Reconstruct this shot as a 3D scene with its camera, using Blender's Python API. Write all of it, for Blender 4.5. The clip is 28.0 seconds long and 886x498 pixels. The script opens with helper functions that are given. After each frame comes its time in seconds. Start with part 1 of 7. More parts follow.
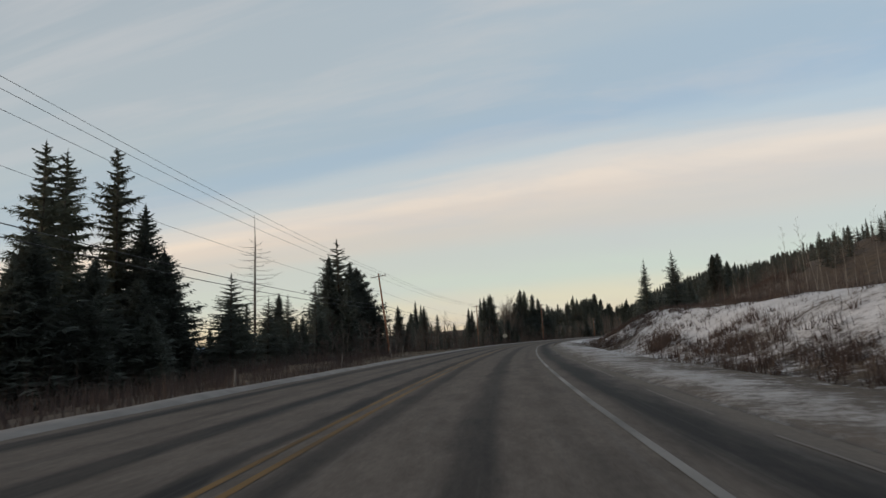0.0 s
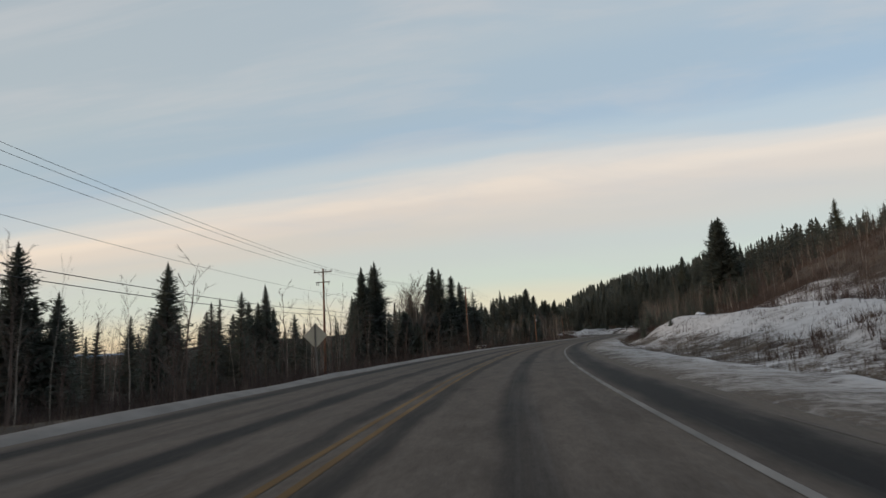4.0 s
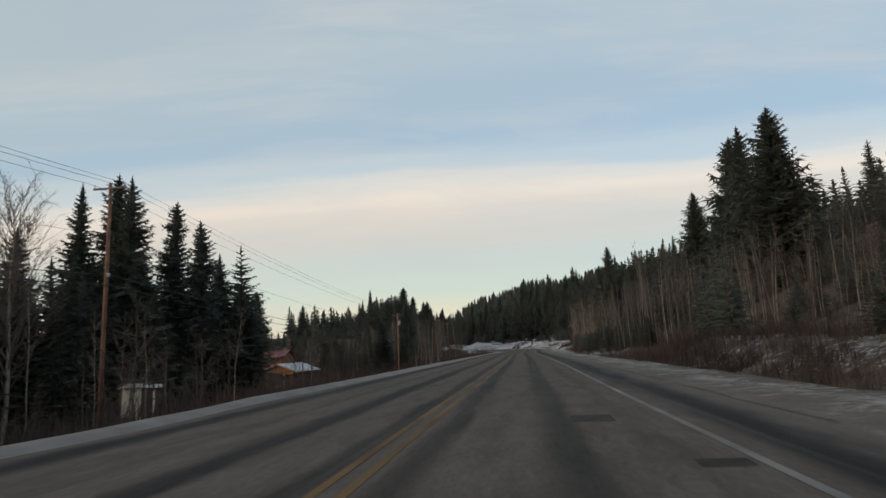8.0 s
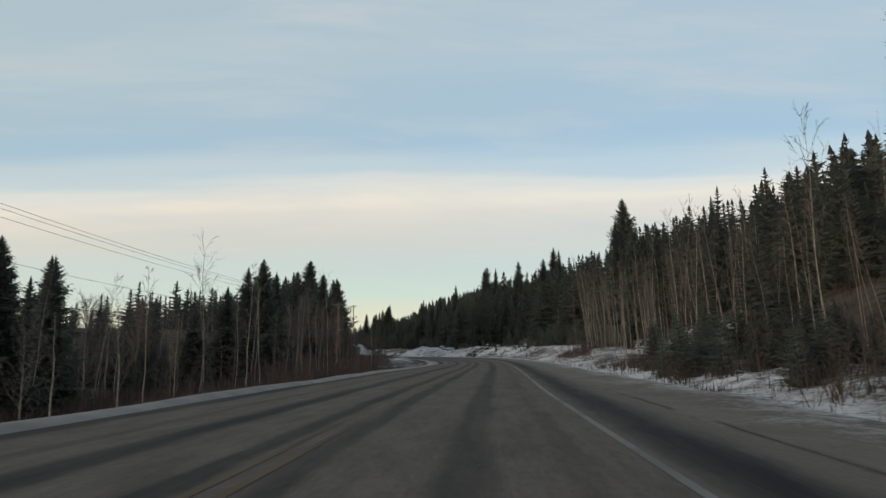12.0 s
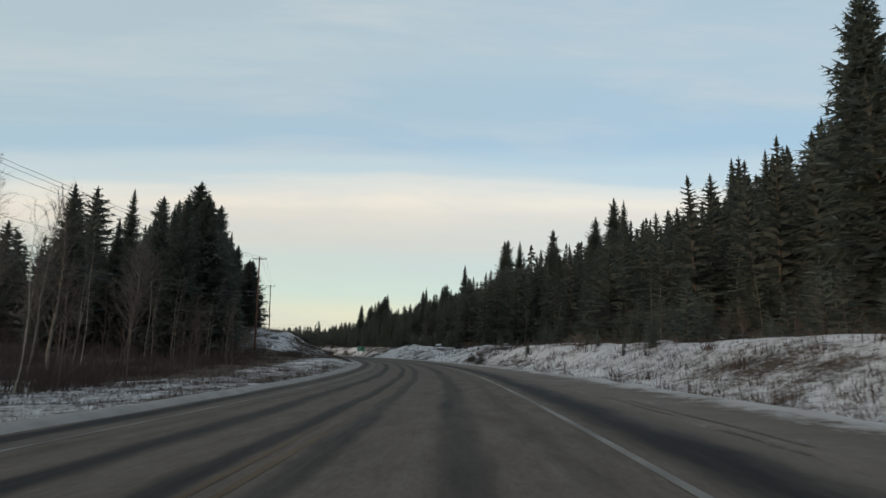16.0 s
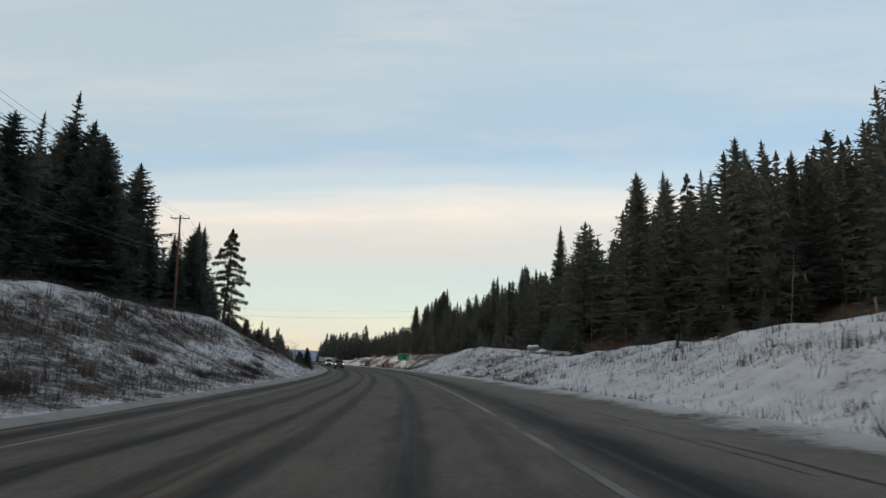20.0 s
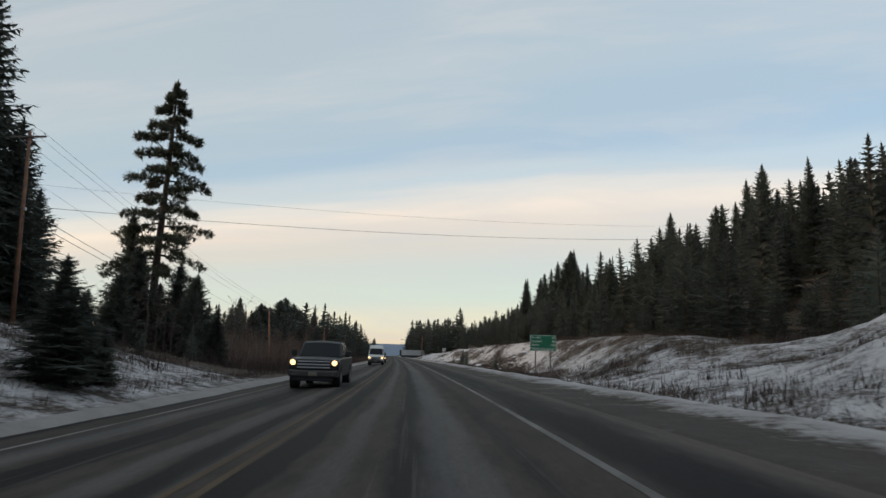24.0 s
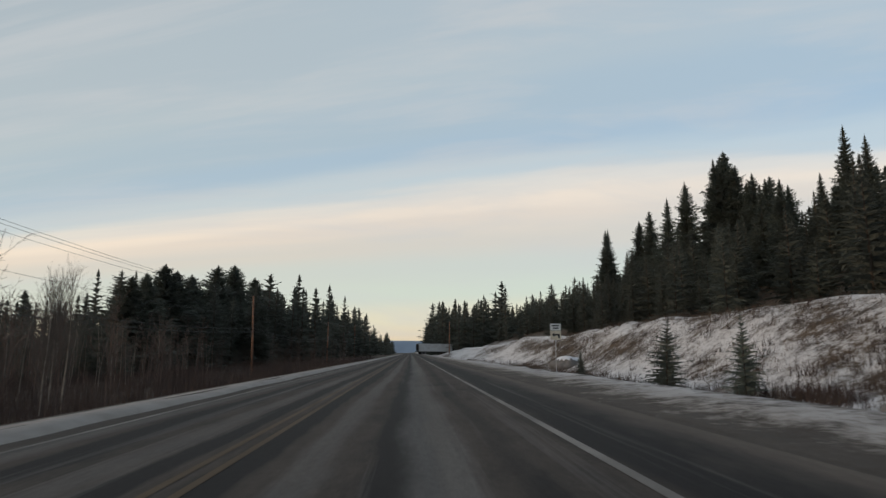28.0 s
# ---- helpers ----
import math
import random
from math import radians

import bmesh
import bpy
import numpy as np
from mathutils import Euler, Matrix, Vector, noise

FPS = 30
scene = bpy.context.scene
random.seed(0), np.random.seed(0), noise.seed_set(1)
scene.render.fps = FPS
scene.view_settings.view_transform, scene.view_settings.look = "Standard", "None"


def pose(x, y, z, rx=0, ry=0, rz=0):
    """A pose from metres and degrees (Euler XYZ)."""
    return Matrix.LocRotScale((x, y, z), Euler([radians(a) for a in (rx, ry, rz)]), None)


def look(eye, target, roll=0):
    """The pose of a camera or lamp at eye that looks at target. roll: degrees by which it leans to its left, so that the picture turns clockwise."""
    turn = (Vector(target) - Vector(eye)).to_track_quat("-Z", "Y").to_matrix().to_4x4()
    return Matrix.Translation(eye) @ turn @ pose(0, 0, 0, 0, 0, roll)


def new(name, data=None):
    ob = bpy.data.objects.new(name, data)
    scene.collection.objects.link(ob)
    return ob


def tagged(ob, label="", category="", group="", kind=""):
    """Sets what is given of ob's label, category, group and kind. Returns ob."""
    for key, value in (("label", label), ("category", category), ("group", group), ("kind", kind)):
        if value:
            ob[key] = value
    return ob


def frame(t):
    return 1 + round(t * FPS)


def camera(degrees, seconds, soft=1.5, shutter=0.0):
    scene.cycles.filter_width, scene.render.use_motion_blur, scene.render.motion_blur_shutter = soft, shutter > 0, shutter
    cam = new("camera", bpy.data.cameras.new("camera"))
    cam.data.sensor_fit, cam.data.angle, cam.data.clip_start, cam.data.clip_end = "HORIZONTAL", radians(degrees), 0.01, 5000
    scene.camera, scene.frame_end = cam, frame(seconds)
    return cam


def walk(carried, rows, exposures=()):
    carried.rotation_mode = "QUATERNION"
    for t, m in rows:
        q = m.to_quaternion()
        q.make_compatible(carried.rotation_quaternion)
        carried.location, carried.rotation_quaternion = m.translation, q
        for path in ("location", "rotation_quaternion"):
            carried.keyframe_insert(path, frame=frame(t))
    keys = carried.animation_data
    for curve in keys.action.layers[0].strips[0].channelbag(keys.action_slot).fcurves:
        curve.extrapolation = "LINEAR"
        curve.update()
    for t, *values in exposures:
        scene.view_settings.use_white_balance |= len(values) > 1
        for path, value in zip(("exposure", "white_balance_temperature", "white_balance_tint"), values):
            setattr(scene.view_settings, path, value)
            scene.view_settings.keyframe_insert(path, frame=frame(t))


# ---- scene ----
cam = camera(72.99, 28.0, shutter=0.12)
PATH = [
    (0.0, -0.00, 0.00, 1.13, 98.80, 2.97, 10.69),
    (0.5, -1.18, 12.32, 1.14, 98.81, 3.48, 10.36),
    (1.0, -2.19, 24.65, 1.15, 99.07, 3.36, 9.90),
    (1.5, -3.01, 36.98, 1.15, 99.00, 3.39, 9.23),
    (2.0, -3.64, 49.31, 1.15, 99.12, 3.53, 8.12),
    (2.5, -4.06, 61.66, 1.14, 99.37, 3.59, 6.84),
    (3.0, -4.23, 74.03, 1.14, 99.08, 3.24, 5.35),
    (3.5, -4.09, 86.43, 1.13, 98.92, 3.12, 4.26),
    (4.0, -3.58, 98.87, 1.12, 98.82, 3.14, 3.08),
    (4.5, -2.70, 111.36, 1.12, 98.80, 3.24, 1.85),
    (5.0, -1.46, 123.89, 1.12, 98.86, 3.34, 0.56),
    (5.5, 0.12, 136.47, 1.12, 99.01, 3.39, -0.76),
    (6.0, 2.02, 149.09, 1.12, 99.23, 3.33, -2.12),
    (6.5, 4.22, 161.75, 1.14, 99.37, 3.13, -3.19),
    (7.0, 6.72, 174.44, 1.15, 99.36, 3.11, -4.70),
    (7.5, 9.49, 187.17, 1.16, 99.44, 2.79, -5.84),
    (8.0, 12.53, 199.92, 1.15, 99.59, 2.58, -7.27),
    (8.5, 15.79, 212.70, 1.14, 99.77, 2.43, -8.57),
    (9.0, 19.22, 225.47, 1.13, 99.79, 2.23, -9.61),
    (9.5, 22.68, 238.09, 1.11, 99.55, 1.18, -10.08),
    (10.0, 26.05, 250.44, 1.09, 99.78, 0.56, -10.85),
    (10.5, 29.28, 262.49, 1.08, 99.83, 0.39, -11.03),
    (11.0, 32.41, 274.22, 1.07, 99.83, 0.61, -11.19),
    (11.5, 35.50, 285.70, 1.07, 99.95, 0.71, -11.10),
    (12.0, 38.66, 297.06, 1.07, 99.99, 0.52, -11.01),
    (12.5, 41.92, 308.37, 1.07, 99.99, 0.32, -11.04),
    (13.0, 45.24, 319.68, 1.07, 100.01, 0.01, -11.03),
    (13.5, 48.57, 331.03, 1.06, 100.06, -0.37, -10.98),
    (14.0, 51.82, 342.43, 1.06, 100.12, -0.78, -10.89),
    (14.5, 54.91, 353.90, 1.05, 100.20, -1.17, -10.75),
    (15.0, 57.78, 365.46, 1.05, 100.31, -1.49, -10.57),
    (15.5, 60.42, 377.10, 1.04, 100.29, -1.76, -10.19),
    (16.0, 62.81, 388.83, 1.05, 100.24, -2.00, -9.62),
    (16.5, 64.96, 400.65, 1.05, 100.68, -2.18, -8.87),
    (17.0, 66.88, 412.57, 1.06, 100.61, -2.42, -8.08),
    (17.5, 68.56, 424.60, 1.05, 100.74, -2.61, -7.32),
    (18.0, 70.04, 436.75, 1.04, 100.85, -2.76, -6.76),
    (18.5, 71.33, 449.02, 1.04, 100.93, -2.50, -6.17),
    (19.0, 72.40, 461.43, 1.04, 101.07, -2.09, -5.31),
    (19.5, 73.23, 473.96, 1.04, 101.03, -2.10, -4.40),
    (20.0, 73.75, 486.62, 1.05, 101.11, -2.20, -3.37),
    (20.5, 73.92, 499.42, 1.05, 100.99, -1.98, -1.75),
    (21.0, 73.75, 512.32, 1.06, 100.76, -1.62, -0.26),
    (21.5, 73.26, 525.31, 1.06, 100.91, -1.98, 0.77),
    (22.0, 72.46, 538.37, 1.07, 101.00, -2.35, 1.83),
    (22.5, 71.40, 551.46, 1.08, 100.99, -2.58, 2.86),
    (23.0, 70.10, 564.55, 1.10, 100.87, -2.62, 3.84),
    (23.5, 68.58, 577.61, 1.11, 100.62, -2.37, 4.76),
    (24.0, 66.89, 590.63, 1.12, 100.22, -1.77, 5.63),
    (24.5, 65.05, 603.64, 1.12, 100.35, -1.14, 6.30),
    (25.0, 63.05, 616.65, 1.12, 100.19, -0.64, 6.81),
    (25.5, 60.95, 629.64, 1.12, 100.21, -0.20, 7.07),
    (26.0, 58.79, 642.61, 1.12, 100.29, 0.24, 7.15),
    (26.5, 56.61, 655.53, 1.11, 100.09, 0.20, 7.34),
    (27.0, 54.40, 668.37, 1.10, 100.27, -0.22, 7.43),
    (27.5, 52.15, 681.13, 1.09, 100.06, -0.35, 7.39),
    (28.0, 49.82, 693.80, 1.07, 99.81, -0.35, 7.33),
]
walk(cam, [(r[0], pose(*r[1:])) for r in PATH], [(0, 0.02, 6500, 10), (3, 0.03, 6500, 10), (8, 0.11, 6420, 8), (11, 0.13, 6300, 5), (15, 0.17, 6250, 4), (18, 0.24, 6250, 4), (20, 0.30, 6350, 7), (22, 0.28, 6400, 8), (25, 0.18, 6450, 9), (28, 0.10, 6480, 9)])


# ---- world, sun and exposure ----
def sky_world():
    w = bpy.data.worlds.new("dusk_sky")
    scene.world = w
    w.use_nodes = True
    nt = w.node_tree
    nt.nodes.clear()
    N, L = nt.nodes.new, nt.links.new

    def math_node(op, a, b=None):
        n = N("ShaderNodeMath")
        n.operation = op
        for i, v in enumerate((a, b)):
            if v is None:
                continue
            if isinstance(v, (int, float)):
                n.inputs[i].default_value = v
            else:
                L(v, n.inputs[i])
        return n.outputs[0]

    tc = N("ShaderNodeTexCoord")
    sep = N("ShaderNodeSeparateXYZ")
    L(tc.outputs["Generated"], sep.inputs[0])
    x, y, z = sep.outputs
    az = math_node("MULTIPLY", math_node("ARCTAN2", x, y), 57.2958)
    # the cloud bands run along one line of the compass: height over that line
    ahead = math_node("ADD", math_node("MULTIPLY", x, math.sin(radians(15))), math_node("MULTIPLY", y, math.cos(radians(15))))
    along = math_node("SUBTRACT", math_node("MULTIPLY", x, math.cos(radians(15))), math_node("MULTIPLY", y, math.sin(radians(15))))
    el = math_node("MULTIPLY", math_node("ARCTAN2", z, ahead), 57.2958)
    # long cloud streaks: stretched noise over azimuth and height
    comb = N("ShaderNodeCombineXYZ")
    L(math_node("MULTIPLY", along, 1.3), comb.inputs[0])
    L(math_node("MULTIPLY", el, 0.17), comb.inputs[1])
    streak = N("ShaderNodeTexNoise")
    streak.inputs["Scale"].default_value = 1.0
    streak.inputs["Detail"].default_value = 5
    streak.inputs["Roughness"].default_value = 0.52
    L(comb.outputs[0], streak.inputs["Vector"])
    wob = math_node("MULTIPLY", math_node("SUBTRACT", streak.outputs["Fac"], 0.5), 6.5)
    near = math_node("MINIMUM", math_node("MULTIPLY", math_node("MAXIMUM", el, 0.0), 0.06), 1.0)
    band = math_node("ADD", el, math_node("MULTIPLY", wob, near))
    ramp = N("ShaderNodeValToRGB")
    L(math_node("DIVIDE", math_node("ADD", band, 5.0), 70.0), ramp.inputs[0])
    stops = SKY_STOPS
    cr = ramp.color_ramp
    cr.interpolation = "EASE"
    while len(cr.elements) < len(stops):
        cr.elements.new(0.5)
    for e, (deg, col) in zip(cr.elements, stops):
        e.position = (deg + 5.0) / 70.0
        e.color = (*srgb(*col), 1)
    # glow towards the set sun, to the left of the road
    glow = N("ShaderNodeMapRange")
    L(az, glow.inputs["Value"])
    glow.inputs["From Min"].default_value = 25
    glow.inputs["From Max"].default_value = -70
    warm = N("ShaderNodeMix")
    warm.data_type, warm.blend_type = "RGBA", "MULTIPLY"
    L(glow.outputs[0], warm.inputs["Factor"])
    L(ramp.outputs[0], warm.inputs[6])
    warm.inputs[7].default_value = (1.10, 1.0, 0.88, 1)
    comb2 = N("ShaderNodeCombineXYZ")
    L(math_node("MULTIPLY", along, 2.2), comb2.inputs[0])
    L(math_node("ADD", math_node("MULTIPLY", el, 0.22), math_node("MULTIPLY", along, 0.9)), comb2.inputs[1])
    wisp = N("ShaderNodeTexNoise")
    wisp.inputs["Scale"].default_value, wisp.inputs["Detail"].default_value, wisp.inputs["Roughness"].default_value = 1.0, 7, 0.6
    wisp.inputs["Distortion"].default_value = 0.4
    L(comb2.outputs[0], wisp.inputs["Vector"])
    wr = N("ShaderNodeMapRange")
    wr.interpolation_type = "SMOOTHSTEP"
    wr.inputs["From Min"].default_value, wr.inputs["From Max"].default_value = 0.42, 0.72
    wr.inputs["To Max"].default_value = 0.5
    L(wisp.outputs["Fac"], wr.inputs["Value"])
    veil = N("ShaderNodeMix")
    veil.data_type = "RGBA"
    L(wr.outputs[0], veil.inputs["Factor"])
    L(warm.outputs[2], veil.inputs[6])
    veil.inputs[7].default_value = (*srgb(206, 206, 206), 1)
    warm = veil
    sky = N("ShaderNodeTexSky")
    sky.sky_type, sky.sun_disc = "NISHITA", False
    sky.sun_elevation, sky.sun_rotation = radians(SUN_EL), radians(SUN_AZ)
    dim = N("ShaderNodeMix")
    dim.data_type, dim.blend_type = "RGBA", "MIX"
    dim.inputs["Factor"].default_value = 0.88
    scl = N("ShaderNodeMix")
    scl.data_type, scl.blend_type = "RGBA", "MULTIPLY"
    scl.inputs["Factor"].default_value = 1
    L(sky.outputs[0], scl.inputs[6])
    scl.inputs[7].default_value = (0.12, 0.12, 0.12, 1)
    L(scl.outputs[2], dim.inputs[6])
    L(warm.outputs[2], dim.inputs[7])
    bg = N("ShaderNodeBackground")
    bg.inputs["Strength"].default_value = 1.0
    L(dim.outputs[2], bg.inputs["Color"])
    out = N("ShaderNodeOutputWorld")
    L(bg.outputs[0], out.inputs["Surface"])


def srgb(r, g, b):
    return tuple(((c / 255 + 0.055) / 1.055) ** 2.4 if c > 10 else c / 255 / 12.92 for c in (r, g, b))


SUN_EL, SUN_AZ = 9.0, -105.0
SKY_STOPS = [(-5, (150, 140, 128)), (-0.5, (206, 188, 164)), (1.5, (226, 211, 184)), (3.5, (224, 220, 198)), (6.0, (205, 217, 208)), (8.5, (203, 211, 208)),
             (11.0, (212, 209, 203)), (13.2, (226, 216, 206)), (14.8, (238, 226, 213)), (16.2, (222, 220, 216)), (17.6, (192, 207, 217)), (20.5, (169, 192, 212)), (24.0, (172, 192, 208)),
             (28.0, (179, 195, 207)), (33.0, (176, 192, 205)), (65.0, (156, 172, 190))]
sky_world()
sun = new("sun", bpy.data.lights.new("sun", "SUN"))
sun.data.energy, sun.data.angle, sun.data.color = 1.0, radians(20), (1.0, 0.78, 0.58)
sun.matrix_world = look((0, 0, 60), (-60 * math.sin(radians(SUN_AZ)), -60 * math.cos(radians(SUN_AZ)), 60 - 60 * math.tan(radians(SUN_EL))))


# ---- materials ----
def material(name, col, rough=0.8, var=0.25, scale=3.0, bump=0.2, metal=0.0, col2=None, rnd=0.15, spec=0.5, bscale=None, fine=40.0):
    """Colour broken by a broad and a fine noise and by a little per object, with relief."""
    m = bpy.data.materials.new(name)
    m.use_nodes = True
    nt = m.node_tree
    N, L = nt.nodes.new, nt.links.new
    b = nt.nodes["Principled BSDF"]
    tc = N("ShaderNodeTexCoord")
    n1 = N("ShaderNodeTexNoise")
    n1.inputs["Scale"].default_value, n1.inputs["Detail"].default_value = scale, 6
    n2 = N("ShaderNodeTexNoise")
    n2.inputs["Scale"].default_value, n2.inputs["Detail"].default_value = fine, 3
    L(tc.outputs["Object"], n1.inputs["Vector"])
    L(tc.outputs["Object"], n2.inputs["Vector"])
    mix = N("ShaderNodeMix")
    mix.data_type = "RGBA"
    mr = N("ShaderNodeMapRange")
    mr.inputs["From Min"].default_value, mr.inputs["From Max"].default_value = 0.35, 0.68
    L(n1.outputs["Fac"], mr.inputs["Value"])
    L(mr.outputs[0], mix.inputs["Factor"])
    c2 = col2 or tuple(c * (1 - var) for c in col)
    mix.inputs[6].default_value = (*col, 1)
    mix.inputs[7].default_value = (*c2, 1)
    hsv = N("ShaderNodeHueSaturation")
    oi = N("ShaderNodeObjectInfo")
    v = N("ShaderNodeMath")
    v.operation = "MULTIPLY_ADD"
    L(oi.outputs["Random"], v.inputs[0])
    v.inputs[1].default_value, v.inputs[2].default_value = 2 * rnd, 1 - rnd
    v2 = N("ShaderNodeMath")
    v2.operation = "MULTIPLY_ADD"
    L(n2.outputs["Fac"], v2.inputs[0])
    v2.inputs[1].default_value, v2.inputs[2].default_value = 0.5 * var + 0.15, 1 - 0.25 * var - 0.075
    v3 = N("ShaderNodeMath")
    v3.operation = "MULTIPLY"
    L(v.outputs[0], v3.inputs[0])
    L(v2.outputs[0], v3.inputs[1])
    L(v3.outputs[0], hsv.inputs["Value"])
    L(mix.outputs[2], hsv.inputs["Color"])
    L(hsv.outputs[0], b.inputs["Base Color"])
    b.inputs["Roughness"].default_value, b.inputs["Metallic"].default_value = rough, metal
    b.inputs["Specular IOR Level"].default_value = spec
    if bump:
        bp = N("ShaderNodeBump")
        bp.inputs["Strength"].default_value, bp.inputs["Distance"].default_value = bump, 0.03
        n3 = N("ShaderNodeTexNoise")
        n3.inputs["Scale"].default_value, n3.inputs["Detail"].default_value = bscale or scale * 5, 5
        L(tc.outputs["Object"], n3.inputs["Vector"])
        L(n3.outputs["Fac"], bp.inputs["Height"])
        L(bp.outputs[0], b.inputs["Normal"])
    return m


def glowing(name, col, strength):
    m = bpy.data.materials.new(name)
    m.use_nodes = True
    b = m.node_tree.nodes["Principled BSDF"]
    b.inputs["Base Color"].default_value = (*col, 1)
    b.inputs["Emission Color"].default_value = (*col, 1)
    b.inputs["Emission Strength"].default_value = strength
    return m


def glass(name, col=(0.02, 0.025, 0.03), rough=0.05):
    m = bpy.data.materials.new(name)
    m.use_nodes = True
    b = m.node_tree.nodes["Principled BSDF"]
    b.inputs["Base Color"].default_value = (*col, 1)
    b.inputs["Roughness"].default_value = rough
    b.inputs["Specular IOR Level"].default_value = 0.2
    return m


def see_through(m, share=0.35):
    """Thin needles let some of the light pass."""
    nt = m.node_tree
    b = nt.nodes["Principled BSDF"]
    tr = nt.nodes.new("ShaderNodeBsdfTranslucent")
    mx = nt.nodes.new("ShaderNodeMixShader")
    mx.inputs[0].default_value = share
    nt.links.new(b.inputs["Base Color"].links[0].from_socket, tr.inputs["Color"])
    nt.links.new(b.outputs[0], mx.inputs[1])
    nt.links.new(tr.outputs[0], mx.inputs[2])
    nt.links.new(mx.outputs[0], nt.nodes["Material Output"].inputs["Surface"])
    return m


NEEDLE = material("spruce_needles", (0.125, 0.135, 0.108), 0.75, 0.4, 0.6, 0.0, rnd=0.25, col2=(0.095, 0.105, 0.09), fine=9, spec=0.25)
NEEDLE_PINE = material("pine_needles", (0.125, 0.128, 0.09), 0.75, 0.4, 0.8, 0.0, rnd=0.2, col2=(0.095, 0.098, 0.07), fine=9, spec=0.25)
NEEDLE_FAR = material("forest_needles", (0.12, 0.127, 0.103), 0.8, 0.45, 0.08, 0.0, rnd=0.0, col2=(0.09, 0.094, 0.08), fine=1.2, spec=0.2)
for m_ in (NEEDLE, NEEDLE_PINE, NEEDLE_FAR):
    see_through(m_)
BARK = material("conifer_bark", (0.10, 0.075, 0.055), 0.9, 0.4, 4, 0.5, fine=30)
BIRCH = material("aspen_bark", (0.36, 0.31, 0.25), 0.8, 0.3, 1.5, 0.2, col2=(0.22, 0.17, 0.13), rnd=0.25, fine=12)
TWIG = material("bare_twigs", (0.13, 0.09, 0.07), 0.9, 0.3, 1.0, 0.0, rnd=0.3, col2=(0.09, 0.06, 0.047))
TWIG_GREY = material("grey_twigs", (0.165, 0.132, 0.106), 0.9, 0.3, 1.0, 0.0, rnd=0.25, col2=(0.13, 0.10, 0.08))
BRUSH = material("brush_stems", (0.085, 0.055, 0.042), 0.95, 0.4, 0.15, 0.0, rnd=0.0, col2=(0.05, 0.034, 0.03), fine=2)
GRASS = material("dry_grass", (0.15, 0.11, 0.075), 0.95, 0.4, 0.3, 0.0, rnd=0.0, col2=(0.065, 0.048, 0.04), fine=3)
POLEWOOD = material("pole_wood", (0.37, 0.165, 0.085), 0.85, 0.4, 1.2, 0.4, col2=(0.14, 0.085, 0.06), rnd=0.2)
GREYWOOD = material("weathered_wood", (0.26, 0.22, 0.18), 0.9, 0.35, 2.0, 0.4, col2=(0.17, 0.14, 0.12))
STEEL = material("galvanised_steel", (0.42, 0.42, 0.42), 0.5, 0.2, 6, 0.1, metal=0.7)
WIRE = material("wire_black", (0.035, 0.033, 0.032), 0.6, 0.1, 5, 0.0)
PORCELAIN = material("insulator_glaze", (0.2, 0.19, 0.18), 0.3, 0.1, 5, 0.0)
ALU = material("sign_back_aluminium", (0.55, 0.47, 0.34), 0.55, 0.25, 1.5, 0.1, col2=(0.44, 0.38, 0.29))
SIGN_GREEN = material("sign_green", (0.008, 0.16, 0.075), 0.45, 0.15, 1.2, 0.0, rnd=0.0)
SIGN_WHITE = material("sign_white", (0.75, 0.75, 0.72), 0.5, 0.1, 1.2, 0.0, rnd=0.0)
SIGN_CREAM = material("sign_cream", (0.70, 0.62, 0.47), 0.5, 0.15, 2.2, 0.0, rnd=0.0)
SIGN_BLACK = material("sign_black", (0.02, 0.02, 0.02), 0.5, 0.1, 2, 0.0)
ROCK = material("boulder_stone", (0.22, 0.2, 0.185), 0.9, 0.4, 2.5, 0.7, col2=(0.13, 0.12, 0.115))
SNOW = material("settled_snow", (0.72, 0.72, 0.74), 0.85, 0.12, 1.0, 0.4, col2=(0.62, 0.62, 0.65), rnd=0.03)


